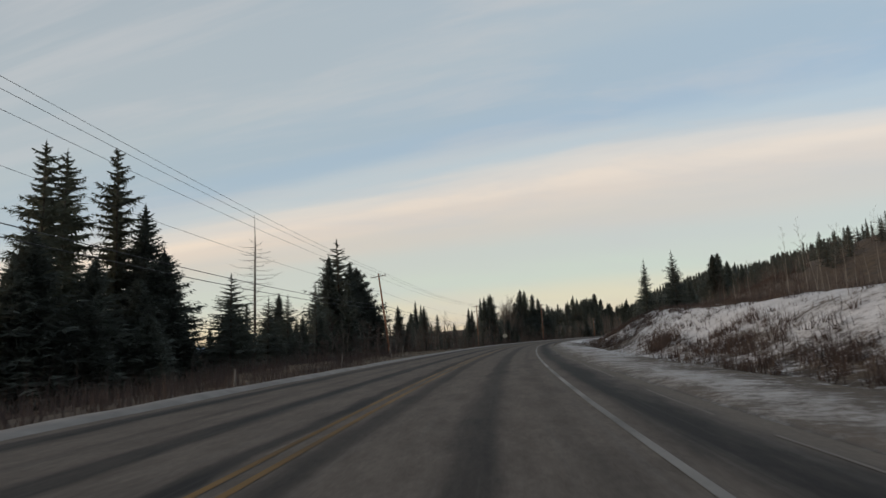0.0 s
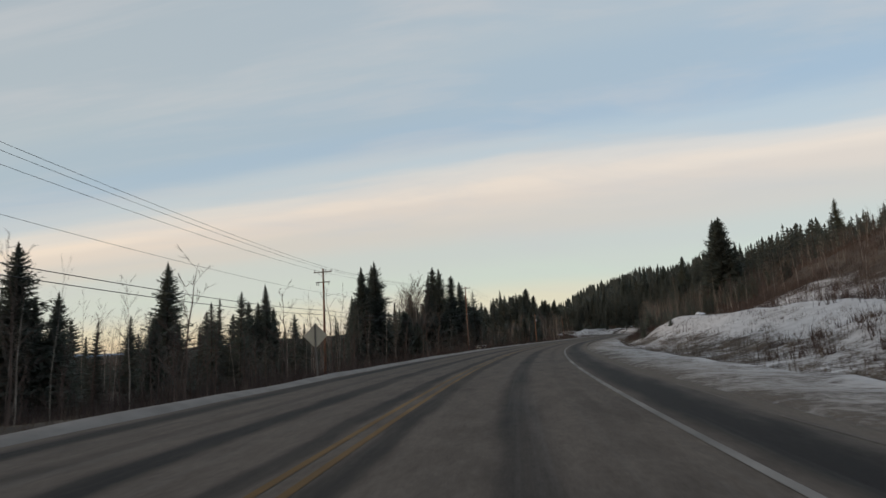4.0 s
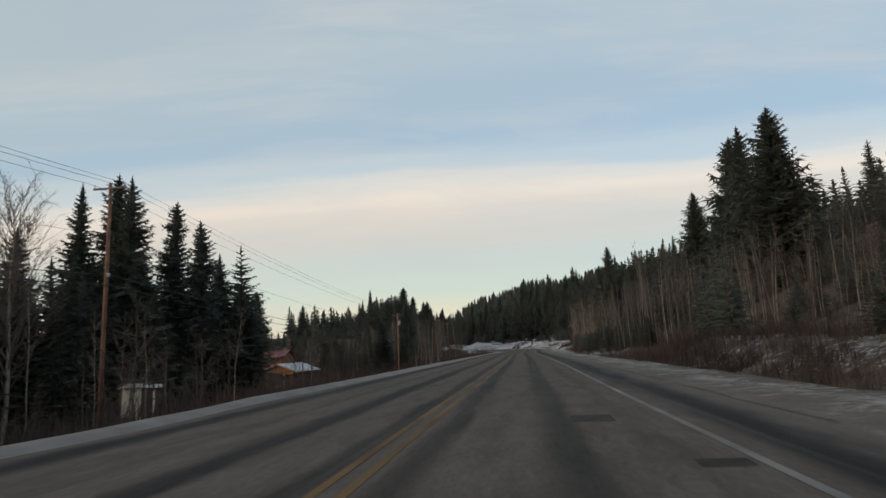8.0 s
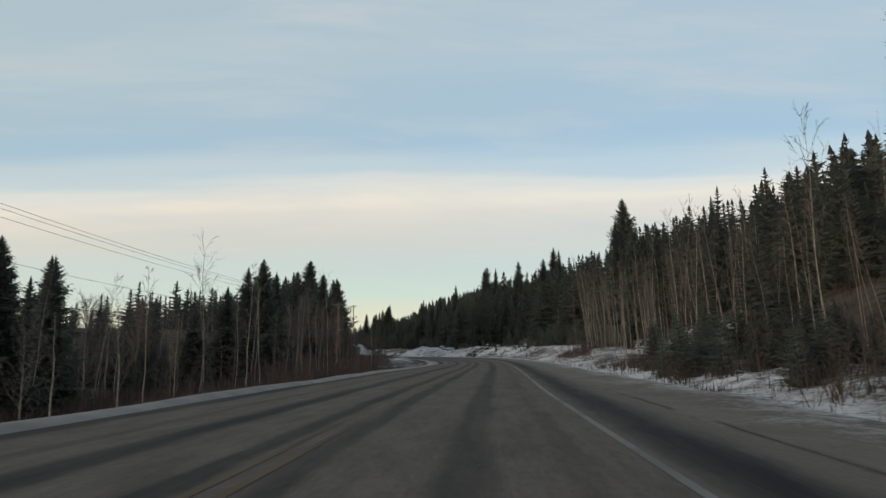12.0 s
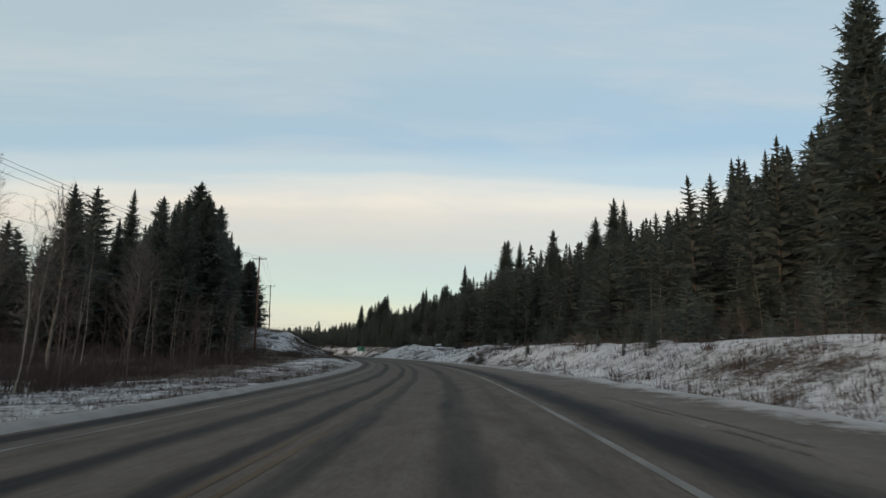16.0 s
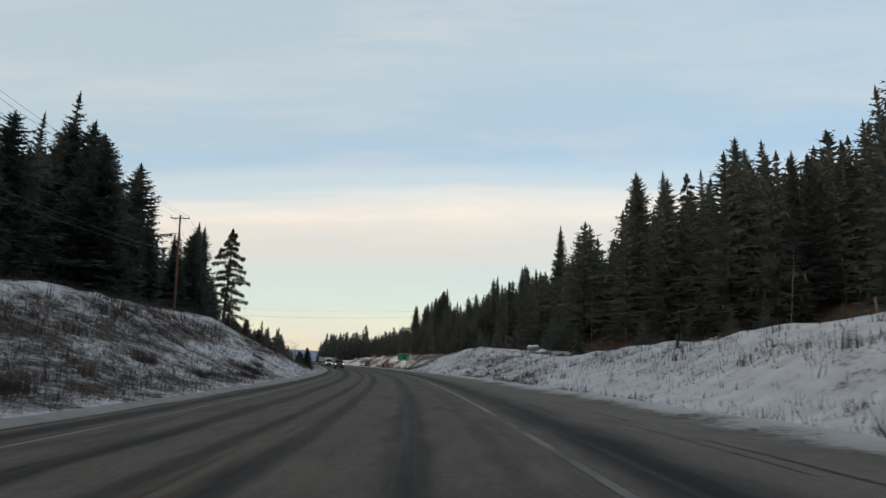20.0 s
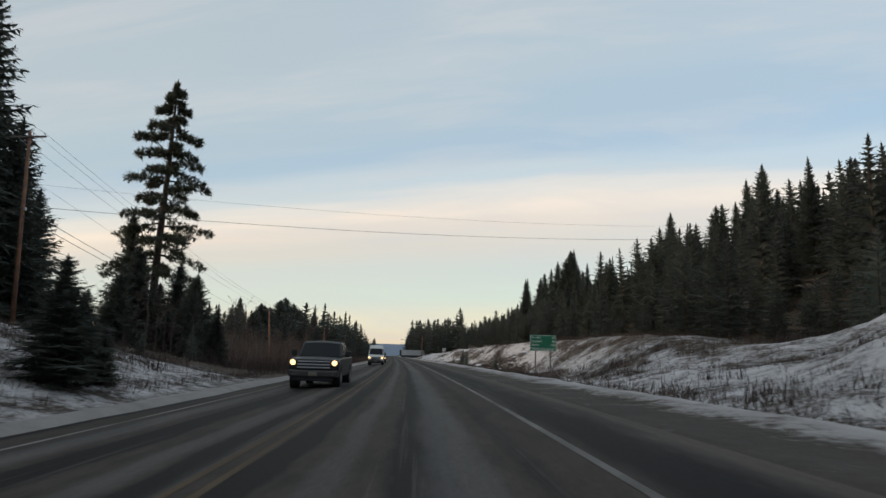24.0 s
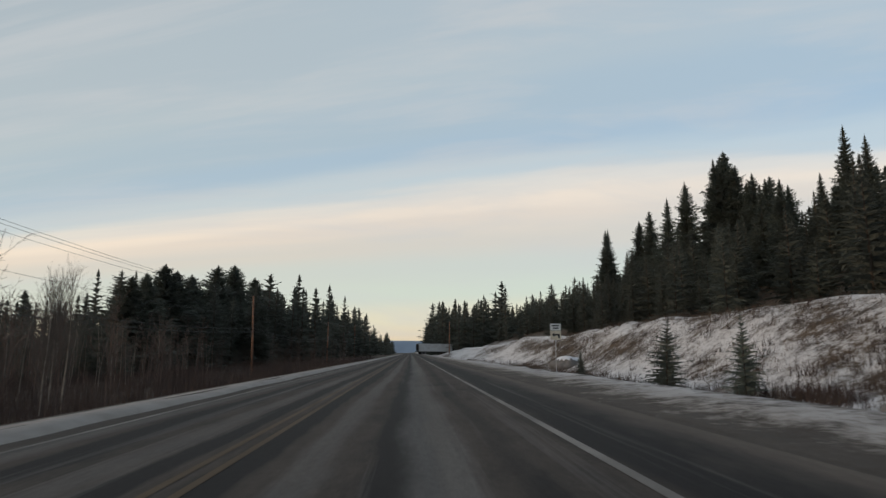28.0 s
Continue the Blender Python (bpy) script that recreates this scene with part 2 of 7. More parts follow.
# ---- small building kit ----
class Mesh:
    """Gathers vertices and faces for one part."""

    def __init__(self):
        self.v, self.f = [], []

    def add(self, vs, fs):
        n = len(self.v)
        self.v.extend(vs)
        self.f.extend([tuple(i + n for i in f) for f in fs])
        return self

    def box(self, x0, y0, z0, x1, y1, z1, m=None):
        vs = [Vector(p) for p in ((x0, y0, z0), (x1, y0, z0), (x1, y1, z0), (x0, y1, z0), (x0, y0, z1), (x1, y0, z1), (x1, y1, z1), (x0, y1, z1))]
        if m is not None:
            vs = [m @ p for p in vs]
        return self.add([tuple(p) for p in vs], [(0, 3, 2, 1), (4, 5, 6, 7), (0, 1, 5, 4), (1, 2, 6, 5), (2, 3, 7, 6), (3, 0, 4, 7)])

    def tube(self, pts, radii, sides=5, cap=True):
        """A tapered tube along points."""
        pts = [Vector(p) for p in pts]
        rings = []
        for i, p in enumerate(pts):
            d = (pts[min(i + 1, len(pts) - 1)] - pts[max(i - 1, 0)]).normalized()
            a = d.cross(Vector((0, 0, 1)) if abs(d.z) < 0.9 else Vector((1, 0, 0))).normalized()
            b = d.cross(a)
            rings.append([tuple(p + radii[i] * (math.cos(q) * a + math.sin(q) * b)) for q in (2 * math.pi * k / sides for k in range(sides))])
        vs = [v for r in rings for v in r]
        fs = [(i * sides + k, i * sides + (k + 1) % sides, (i + 1) * sides + (k + 1) % sides, (i + 1) * sides + k) for i in range(len(pts) - 1) for k in range(sides)]
        if cap:
            fs += [tuple(range(sides))[::-1], tuple((len(pts) - 1) * sides + k for k in range(sides))]
        return self.add(vs, fs)

    def sheet(self, grid):
        """A quad sheet over rows of points."""
        w = len(grid[0])
        vs = [tuple(p) for r in grid for p in r]
        fs = [(i * w + k, i * w + k + 1, (i + 1) * w + k + 1, (i + 1) * w + k) for i in range(len(grid) - 1) for k in range(w - 1)]
        return self.add(vs, fs)

    def bevelled(self, x0, y0, z0, x1, y1, z1, r, m=None):
        """A box with its edges cut off."""
        bm = bmesh.new()
        bmesh.ops.create_cube(bm, size=1)
        bmesh.ops.scale(bm, vec=(x1 - x0, y1 - y0, z1 - z0), verts=bm.verts)
        bmesh.ops.translate(bm, vec=((x0 + x1) / 2, (y0 + y1) / 2, (z0 + z1) / 2), verts=bm.verts)
        bmesh.ops.bevel(bm, geom=bm.edges[:], offset=r, segments=2, affect="EDGES", profile=0.5)
        return self.absorb(bm, m)

    def absorb(self, bm, m=None):
        bm.verts.ensure_lookup_table()
        bm.verts.index_update()
        vs = [(m @ v.co) if m is not None else v.co.copy() for v in bm.verts]
        fs = [tuple(v.index for v in f.verts) for f in bm.faces]
        bm.free()
        return self.add([tuple(v) for v in vs], fs)

    def data(self, name, mat, smooth=False):
        me = bpy.data.meshes.new(name)
        me.from_pydata(self.v, [], self.f)
        me.materials.append(mat)
        if smooth:
            me.polygons.foreach_set("use_smooth", [True] * len(me.polygons))
        me.update()
        return me


def part(name, mesh, mat, parent, label="", smooth=False):
    ob = new(name, mesh.data(name, mat, smooth) if isinstance(mesh, Mesh) else mesh)
    ob.parent = parent
    if label:
        ob["label"] = label
    return ob


def thing(name, label, category, m=None, group="", kind="", mesh=None, mat=None, smooth=False):
    ob = new(name, mesh.data(name, mat, smooth) if mesh is not None else None)
    if mesh is None:
        ob.empty_display_size = 0.3
    if m is not None:
        ob.matrix_basis = m
    return tagged(ob, label, category, group, kind)


def lerp(x, rows, col=1):
    """Value of a column at x in rows that begin with their station."""
    return float(np.interp(x, [r[0] for r in rows], [r[col] for r in rows]))


def smooth01(a, b, x):
    t = min(max((x - a) / (b - a), 0.0), 1.0)
    return t * t * (3 - 2 * t)


# ---- the road's line: heading in degrees (left is positive) at each station in metres ----
HEADING = [(-240, 5.70), (0, 5.70), (25, 3.96), (50, 2.23), (75, -0.04), (100, -3.13), (125, -6.46), (150, -9.57), (175, -12.24), (200, -14.20), (225, -15.12), (250, -14.85), (275, -14.50), (300, -15.43), (325, -16.34), (350, -15.68), (375, -13.67), (400, -11.09), (425, -8.37), (450, -5.97), (475, -3.73), (500, -1.03), (525, 1.79), (550, 4.28), (575, 6.40), (600, 8.05), (625, 9.15), (650, 9.55), (675, 9.82), (700, 10.39), (2600, 10.39)]
STEP = 2.0
S0, S1 = -240.0, 2600.0
_st = np.arange(S0, S1 + 1, STEP)
_h = np.radians(np.interp(_st + STEP / 2, [r[0] for r in HEADING], [r[1] for r in HEADING]))
_x = np.concatenate([[0], np.cumsum(-np.sin(_h) * STEP)[:-1]])
_y = np.concatenate([[0], np.cumsum(np.cos(_h) * STEP)[:-1]])
_i = int(-S0 / STEP)
_x, _y = _x - _x[_i] + -2.21, _y - _y[_i] + 0.08


def heading(s):
    return math.radians(np.interp(s, [r[0] for r in HEADING], [r[1] for r in HEADING]))


# the carriageway strays a little from that line: station, metres to the right
STRAY = [(-240, -0.15), (10, -0.15), (56, 0.15), (145, -0.12), (185, -0.14), (236, 0.06), (287, -0.05), (321, -0.45), (350, -0.36), (381, -0.2), (429, -0.13), (478, -0.29), (528, -0.4), (607, -0.14), (659, -0.22), (711, -0.08), (2600, -0.08)]


def at(s, d, z=0.0):
    """World place at station s, d metres to the right of the centre line."""
    d += lerp(s, STRAY) * (1 - smooth01(9.0, 24.0, abs(d)))
    x, y, a = np.interp(s, _st, _x), np.interp(s, _st, _y), heading(s)
    near = max(-150.0, min(150.0, d))
    far = d - near
    return (x + near * math.cos(a) + far, y + near * math.sin(a), z)


# right side: station, crest distance, crest height, slope of the hill behind, distance at which the hill begins
RIGHT = [(-240, 20, 2.5, 0.1, 40), (0, 20, 2.4, 0.1, 45), (50, 19, 2.9, 0.1, 45), (72, 18, 3.3, 0.1, 40), (88, 18, 2.8, 0.1, 36), (112, 20, 2.2, 0.14, 34), (140, 23, 2.0, 0.2, 32),
         (165, 20, 2.3, 0.33, 30), (180, 17, 2.5, 0.35, 26), (190, 17, 2.3, 0.38, 25), (204, 18, 0.9, 0.4, 22), (228, 14.5, 1.0, 0.42, 20), (243, 13.8, 1.25, 0.42, 20), (253, 15, 0.45, 0.42, 20), (285, 16, 0.5, 0.42, 20), (330, 16, 0.4, 0.42, 20), (370, 18, 0.6, 0.42, 24),
         (395, 20, 1.8, 0.42, 30), (440, 18, 2.1, 0.45, 34)]
RIGHT2 = [(480, 20, 2.9, 0.45, 34), (522, 20, 3.0, 0.45, 34), (550, 19, 2.1, 0.45, 36), (580, 20, 3.0, 0.45, 36), (600, 22, 4.6, 0.45, 38), (614, 22, 3.9, 0.45, 40), (630, 24, 1.2, 0.45, 42),
          (660, 29, 3.2, 0.42, 40), (690, 32, 4.2, 0.42, 40), (740, 28, 4.1, 0.42, 40), (800, 27, 3.6, 0.34, 36), (900, 20, 2.0, 0.30, 25), (1000, 20, 1.0, 0.35, 25), (2600, 20, 1.0, 0.2, 40)]
RIGHT = RIGHT + RIGHT2
# left side: station, then heights at 9, 20, 45 and 100 m from the centre line
LEFT = [(-240, -0.6, -2.0, -4.0, -8.0), (40, -0.5, -1.5, -4.0, -8.0), (60, 0.0, -0.6, -3.0, -7.0), (100, -0.1, -0.7, -3.0, -7.0), (130, -0.8, -2.0, -4.0, -7.0), (200, -0.8, -2.2, -5.0, -6.0),
        (320, -0.8, -2.8, -5.8, -5.0), (380, -0.8, -2.0, -3.0, -3.0), (430, -0.2, -0.8, -1.0, 0.0), (470, 0.3, 0.2, 0.6, 1.8), (490, 0.9, 0.5, 0.8, 2.0), (502, 0.8, 0.6, 1.2, 2.5), (512, 0.5, 1.8, 4.0, 7.0), (522, 0.5, 4.0, 7.0, 10.0), (535, 0.7, 5.7, 8.0, 12.0), (575, 0.9, 6.6, 9.0, 12.0),
        (610, 0.8, 5.4, 7.0, 9.0), (622, 0.6, 4.4, 5.6, 7.0), (632, 0.4, 2.8, 4.0, 5.4), (644, 0.0, 1.8, 2.6, 4.0), (656, -0.5, 0.2, 1.2, 3.0), (690, -0.7, -1.6, -2.0, -1.0), (720, -0.9, -2.6, -3.0, -2.0), (840, -0.9, -2.4, -2.4, -1.0), (900, -0.6, -1.0, -1.0, 0.0), (2600, -0.6, -1.0, -1.0, 0.0)]
# where the right bank begins to rise: station, distance
FOOT = [(-240, 10.2), (630, 10.2), (660, 17), (690, 21.5), (725, 18), (775, 17), (860, 11), (2600, 10.2)]
EDGE_L, EDGE_R = -5.3, 5.5
# the road leans into its left bend: station, slope across
FALL = [(-240, 0.0), (340, 0.0), (400, 0.052), (430, 0.062), (480, 0.055), (560, 0.05), (680, 0.045), (2600, 0.04)]
# where the gravel of the right shoulder ends and the snow begins: station, distance
SHOULDER = [(-240, 5.75), (0, 5.75), (60, 6.1), (150, 5.8), (220, 6.4), (290, 6.9), (385, 7.5), (430, 7.9), (535, 7.5), (610, 7.4), (715, 6.85), (2600, 6.8)]


def tilt(s, d):
    return lerp(s, FALL) * (max(-9.0, min(9.0, d)) - 1.9)


def lumps(s, d, size, seed=0.0):
    return noise.noise((s / size, d / size, seed))


def ground(s, d):
    """Height of the ground sheet."""
    return flat_ground(s, d) + tilt(s, d)


def flat_ground(s, d):
    if EDGE_L - 0.05 <= d <= EDGE_R + 0.05:
        return -0.14
    if d > 0:
        dc, hc, slope, d0 = (lerp(s, RIGHT, i) for i in (1, 2, 3, 4))
        if d < 9.0:
            z = -0.03 - 0.03 * (d - EDGE_R) + 0.03 * lumps(s, d, 0.9)
            edge = lerp(s, SHOULDER)
            z += 0.10 * smooth01(edge - 0.25, edge + 0.5, d) * (0.6 + lumps(s, d, 3) + 0.5 * lumps(s, d, 0.8))
            return z
        foot = lerp(s, FOOT)
        t = smooth01(foot, dc, d)
        z = -0.15 - (0.35 + 0.09 * (foot - 10.2)) * smooth01(9.0, 10.0, d) * (1 - t) + (hc + 0.15) * t
        hill = max(0.0, d - d0)
        z += slope * min(hill, 55) + 0.16 * max(0, min(hill - 55, 250))
        z += 4.4 * math.exp(-((s - 630) ** 2 + (1.2 * (d - 32)) ** 2) / 46)
        amp = min(1.0, (d - 9.0) / 4.0)
        z += amp * (0.34 * lumps(s, d, 4.5, 3.1) + 0.20 * lumps(s, d, 1.7, 7.7) + 0.9 * lumps(s, d, 23, 1.3) * smooth01(14, 26, d))
        return z
    a = -d
    if a < 6.4:
        return -0.06
    hs = [lerp(s, LEFT, i) for i in (1, 2, 3, 4)]
    z = float(np.interp(a, [6.4, 9, 20, 45, 100, 260, 700], [-0.06, *hs, hs[3] - 4, hs[3] - 22]))
    amp = min(1.0, (a - 6.4) / 4.0)
    return z + amp * (0.30 * lumps(s, d, 4.2, 5.1) + 0.17 * lumps(s, d, 1.6, 2.7) + 0.7 * lumps(s, d, 21, 9.3) * smooth01(12, 26, a))


# how much snow lies: station, right verge, right bank, left verge
SNOWY = [(-240, 0.35, 0.45, 0.25), (0, 0.4, 0.5, 0.2), (28, 0.42, 0.52, 0.2), (37, 0.52, 0.68, 0.2), (56, 0.52, 0.7, 0.22), (68, 0.42, 0.5, 0.22), (88, 0.42, 0.5, 0.2), (99, 0.58, 0.68, 0.2), (130, 0.54, 0.66, 0.15), (150, 0.5, 0.64, 0.12), (175, 0.55, 0.63, 0.1), (194, 0.5, 0.57, 0.1), (215, 0.38, 0.32, 0.1), (243, 0.45, 0.44, 0.12), (254, 0.42, 0.3, 0.12), (280, 0.42, 0.34, 0.12), (300, 0.5, 0.38, 0.15),
         (350, 0.62, 0.45, 0.2), (390, 0.62, 0.55, 0.35), (408, 0.58, 0.56, 0.54), (430, 0.58, 0.56, 0.52), (480, 0.65, 0.62, 0.48), (530, 0.63, 0.62, 0.52), (600, 0.56, 0.58, 0.52), (634, 0.6, 0.5, 0.5), (644, 0.56, 0.48, 0.15), (660, 0.55, 0.46, 0.1), (700, 0.52, 0.52, 0.1), (800, 0.5, 0.55, 0.1), (2600, 0.4, 0.4, 0.2)]


def belts(s, d):
    """Long uneven belts of brush and of open snow along the banks: above zero lies more snow."""
    return 0.65 * noise.noise((s / 38, d / 4.2, 4.4)) + 0.5 * noise.noise((s / 9, d / 2.6, 8.1))


def cover(s, d):
    """Snow, gravel and straw shares of the ground at a place."""
    v, b, l = (lerp(s, SNOWY, i) for i in (1, 2, 3))
    if d > 0:
        edge = lerp(s, SHOULDER)
        clean = smooth01(340, 420, s) * (1 - 0.45 * smooth01(590, 650, s)) + 0.4 * (1 - smooth01(120, 170, s))
        gravel = 1 - (0.12 + 0.35 * clean) * smooth01(edge - 0.9, edge + 0.7, d)
        gravel *= 1 - smooth01(edge + 0.6, max(9.4, edge + 2.0), d)
        snow = 0.36 + (0.14 + 0.15 * clean) * smooth01(edge - 0.9, edge + 0.9, d)
        snow += (v + (b - v) * smooth01(11, 16, d) - snow) * smooth01(edge + 0.6, edge + 2.4, d)
        snow += (0.2 if s < 130 else 0.27 if s < 210 or s > 640 else 0.16) * belts(s, d) * smooth01(8.8, 10, d)
        snow *= 1 - 0.8 * smooth01(34, 42, d)
        if 205 < s < 372:
            snow *= 1 - 0.75 * smooth01(16, 20, d)
        straw = 0.5
    else:
        a = -d
        gravel = 1 - smooth01(6.0, 6.6, a)
        snow = 0.66 if a < 6.3 else l * (1 - 0.95 * (smooth01(25, 34, a) if 520 < s < 650 else smooth01(13, 19, a) if 440 < s < 509 else smooth01(24, 32, a)))
        snow += 0.14 * belts(s, d) * smooth01(6.4, 8, a) * (1 if s > 430 else 0.4)
        straw = 0.9 if 40 < s < 84 and a < 26 else 0.3
    return snow, gravel, straw


def ground_material():
    m = bpy.data.materials.new("snowy_ground")
    m.use_nodes = True
    nt = m.node_tree
    N, L = nt.nodes.new, nt.links.new
    b = nt.nodes["Principled BSDF"]
    tc = N("ShaderNodeTexCoord")
    at_ = N("ShaderNodeAttribute")
    at_.attribute_name = "cover"
    sep = N("ShaderNodeSeparateColor")
    L(at_.outputs["Color"], sep.inputs[0])

    def tex(scale, detail=6, rough=0.6):
        n = N("ShaderNodeTexNoise")
        n.inputs["Scale"].default_value, n.inputs["Detail"].default_value, n.inputs["Roughness"].default_value = scale, detail, rough
        L(tc.outputs["Object"], n.inputs["Vector"])
        return n.outputs["Fac"]

    def mixed(f, a, c):
        n = N("ShaderNodeMix")
        n.data_type = "RGBA"
        L(f, n.inputs["Factor"]) if not isinstance(f, float) else None
        for i, k in ((6, a), (7, c)):
            if isinstance(k, tuple):
                n.inputs[i].default_value = (*k, 1)
            else:
                L(k, n.inputs[i])
        return n.outputs[2]

    def ranged(v, lo, hi):
        n = N("ShaderNodeMapRange")
        n.inputs["From Min"].default_value, n.inputs["From Max"].default_value = lo, hi
        L(v, n.inputs["Value"])
        return n.outputs[0]

    def op(o, a, c):
        n = N("ShaderNodeMath")
        n.operation = o
        for i, k in enumerate((a, c)):
            if isinstance(k, float):
                n.inputs[i].default_value = k
            else:
                L(k, n.inputs[i])
        return n.outputs[0]

    soil = mixed(ranged(tex(1.1), 0.35, 0.65), (0.034, 0.025, 0.02), (0.066, 0.047, 0.034))
    straw = mixed(ranged(tex(6.0), 0.35, 0.65), (0.20, 0.135, 0.075), (0.11, 0.075, 0.045))
    earth = mixed(op("MULTIPLY", sep.outputs[2], ranged(tex(0.5), 0.35, 0.6)), soil, straw)
    coarse = mixed(ranged(tex(0.45, 7, 0.7), 0.36, 0.64), (0.215, 0.18, 0.15), (0.115, 0.094, 0.078))
    grit = mixed(ranged(tex(9.0, 8, 0.75), 0.38, 0.62), coarse, (0.14, 0.115, 0.095))
    damp = N("ShaderNodeMix")
    damp.data_type, damp.blend_type = "RGBA", "MULTIPLY"
    damp.inputs["Factor"].default_value = 1.0
    L(grit, damp.inputs[6])
    L(at_.outputs["Alpha"], damp.inputs[7])
    grit = damp.outputs[2]
    earth = mixed(sep.outputs[1], earth, grit)
    patch = op("ADD", op("MULTIPLY", tex(0.45, 4), 0.28), op("ADD", op("MULTIPLY", tex(1.9, 8, 0.75), 0.36), op("MULTIPLY", tex(5.5, 6, 0.8), 0.36)))
    lim = op("SUBTRACT", op("ADD", op("MULTIPLY", sep.outputs[0], 0.62), 0.19), patch)
    snow_f = ranged(lim, -0.045, 0.045)
    white = mixed(ranged(tex(0.9), 0.3, 0.7), (0.67, 0.635, 0.615), (0.49, 0.455, 0.435))
    dirty = mixed(ranged(tex(2.0), 0.3, 0.7), (0.36, 0.32, 0.285), (0.27, 0.235, 0.205))
    white = mixed(sep.outputs[1], white, dirty)
    L(mixed(snow_f, earth, white), b.inputs["Base Color"])
    b.inputs["Roughness"].default_value = 0.9
    b.inputs["Specular IOR Level"].default_value = 0.25
    bp = N("ShaderNodeBump")
    bp.inputs["Strength"].default_value, bp.inputs["Distance"].default_value = 0.7, 0.12
    L(op("ADD", op("MULTIPLY", tex(3.0, 8, 0.65), 1.0), op("MULTIPLY", snow_f, 0.35)), bp.inputs["Height"])
    L(bp.outputs[0], b.inputs["Normal"])
    return m


def build_ground():
    right = [5.0, 5.5, 5.8, 6.1, 6.4, 6.75, 7.1, 7.45, 7.8, 8.2, 8.65] + [9.1 + 0.75 * i for i in range(26)] + [29.5, 31.5, 34, 37, 40, 44, 48, 53, 58, 64, 70, 78, 88, 100, 120, 150, 190, 240, 300, 420, 700, 1300, 2400]
    left = [5.0, 5.25, 5.5, 5.75, 6.0, 6.3, 6.7, 7.3] + [8.0 + 0.8 * i for i in range(24)] + [27.5, 29.5, 32, 35, 39, 44, 50, 57, 65, 75, 90, 110, 150, 200, 260, 350, 500, 800, 1400, 2400]
    ds = [-a for a in left[::-1]] + [0.0] + right
    ss = list(np.arange(-240, -30, 15.0)) + list(np.arange(-30, 830, 1.6)) + list(np.arange(830, 1000, 5.0)) + list(np.arange(1000, 2600, 40.0))
    rows, cols = [], []
    for s in ss:
        row = []
        for d in ds:
            z = ground(s, d)
            if s > 1000 and abs(d) > 60:
                z += 25 * smooth01(1000, 2400, s) * (0.5 + lumps(s, d, 300))
            row.append(at(s, d, z))
            cols.append((*cover(s, d), 1 - 0.5 * smooth01(540, 620, s)))
        rows.append(row)
    m = Mesh().sheet(rows)
    g = thing("ground", "snow-patched verge, banks and wooded hillside ground", "ground", kind="structure", mesh=m, mat=ground_material(), smooth=True)
    att = g.data.color_attributes.new("cover", "FLOAT_COLOR", "POINT")
    att.data.foreach_set("color", np.array(cols, dtype=np.float32).ravel())
    return g


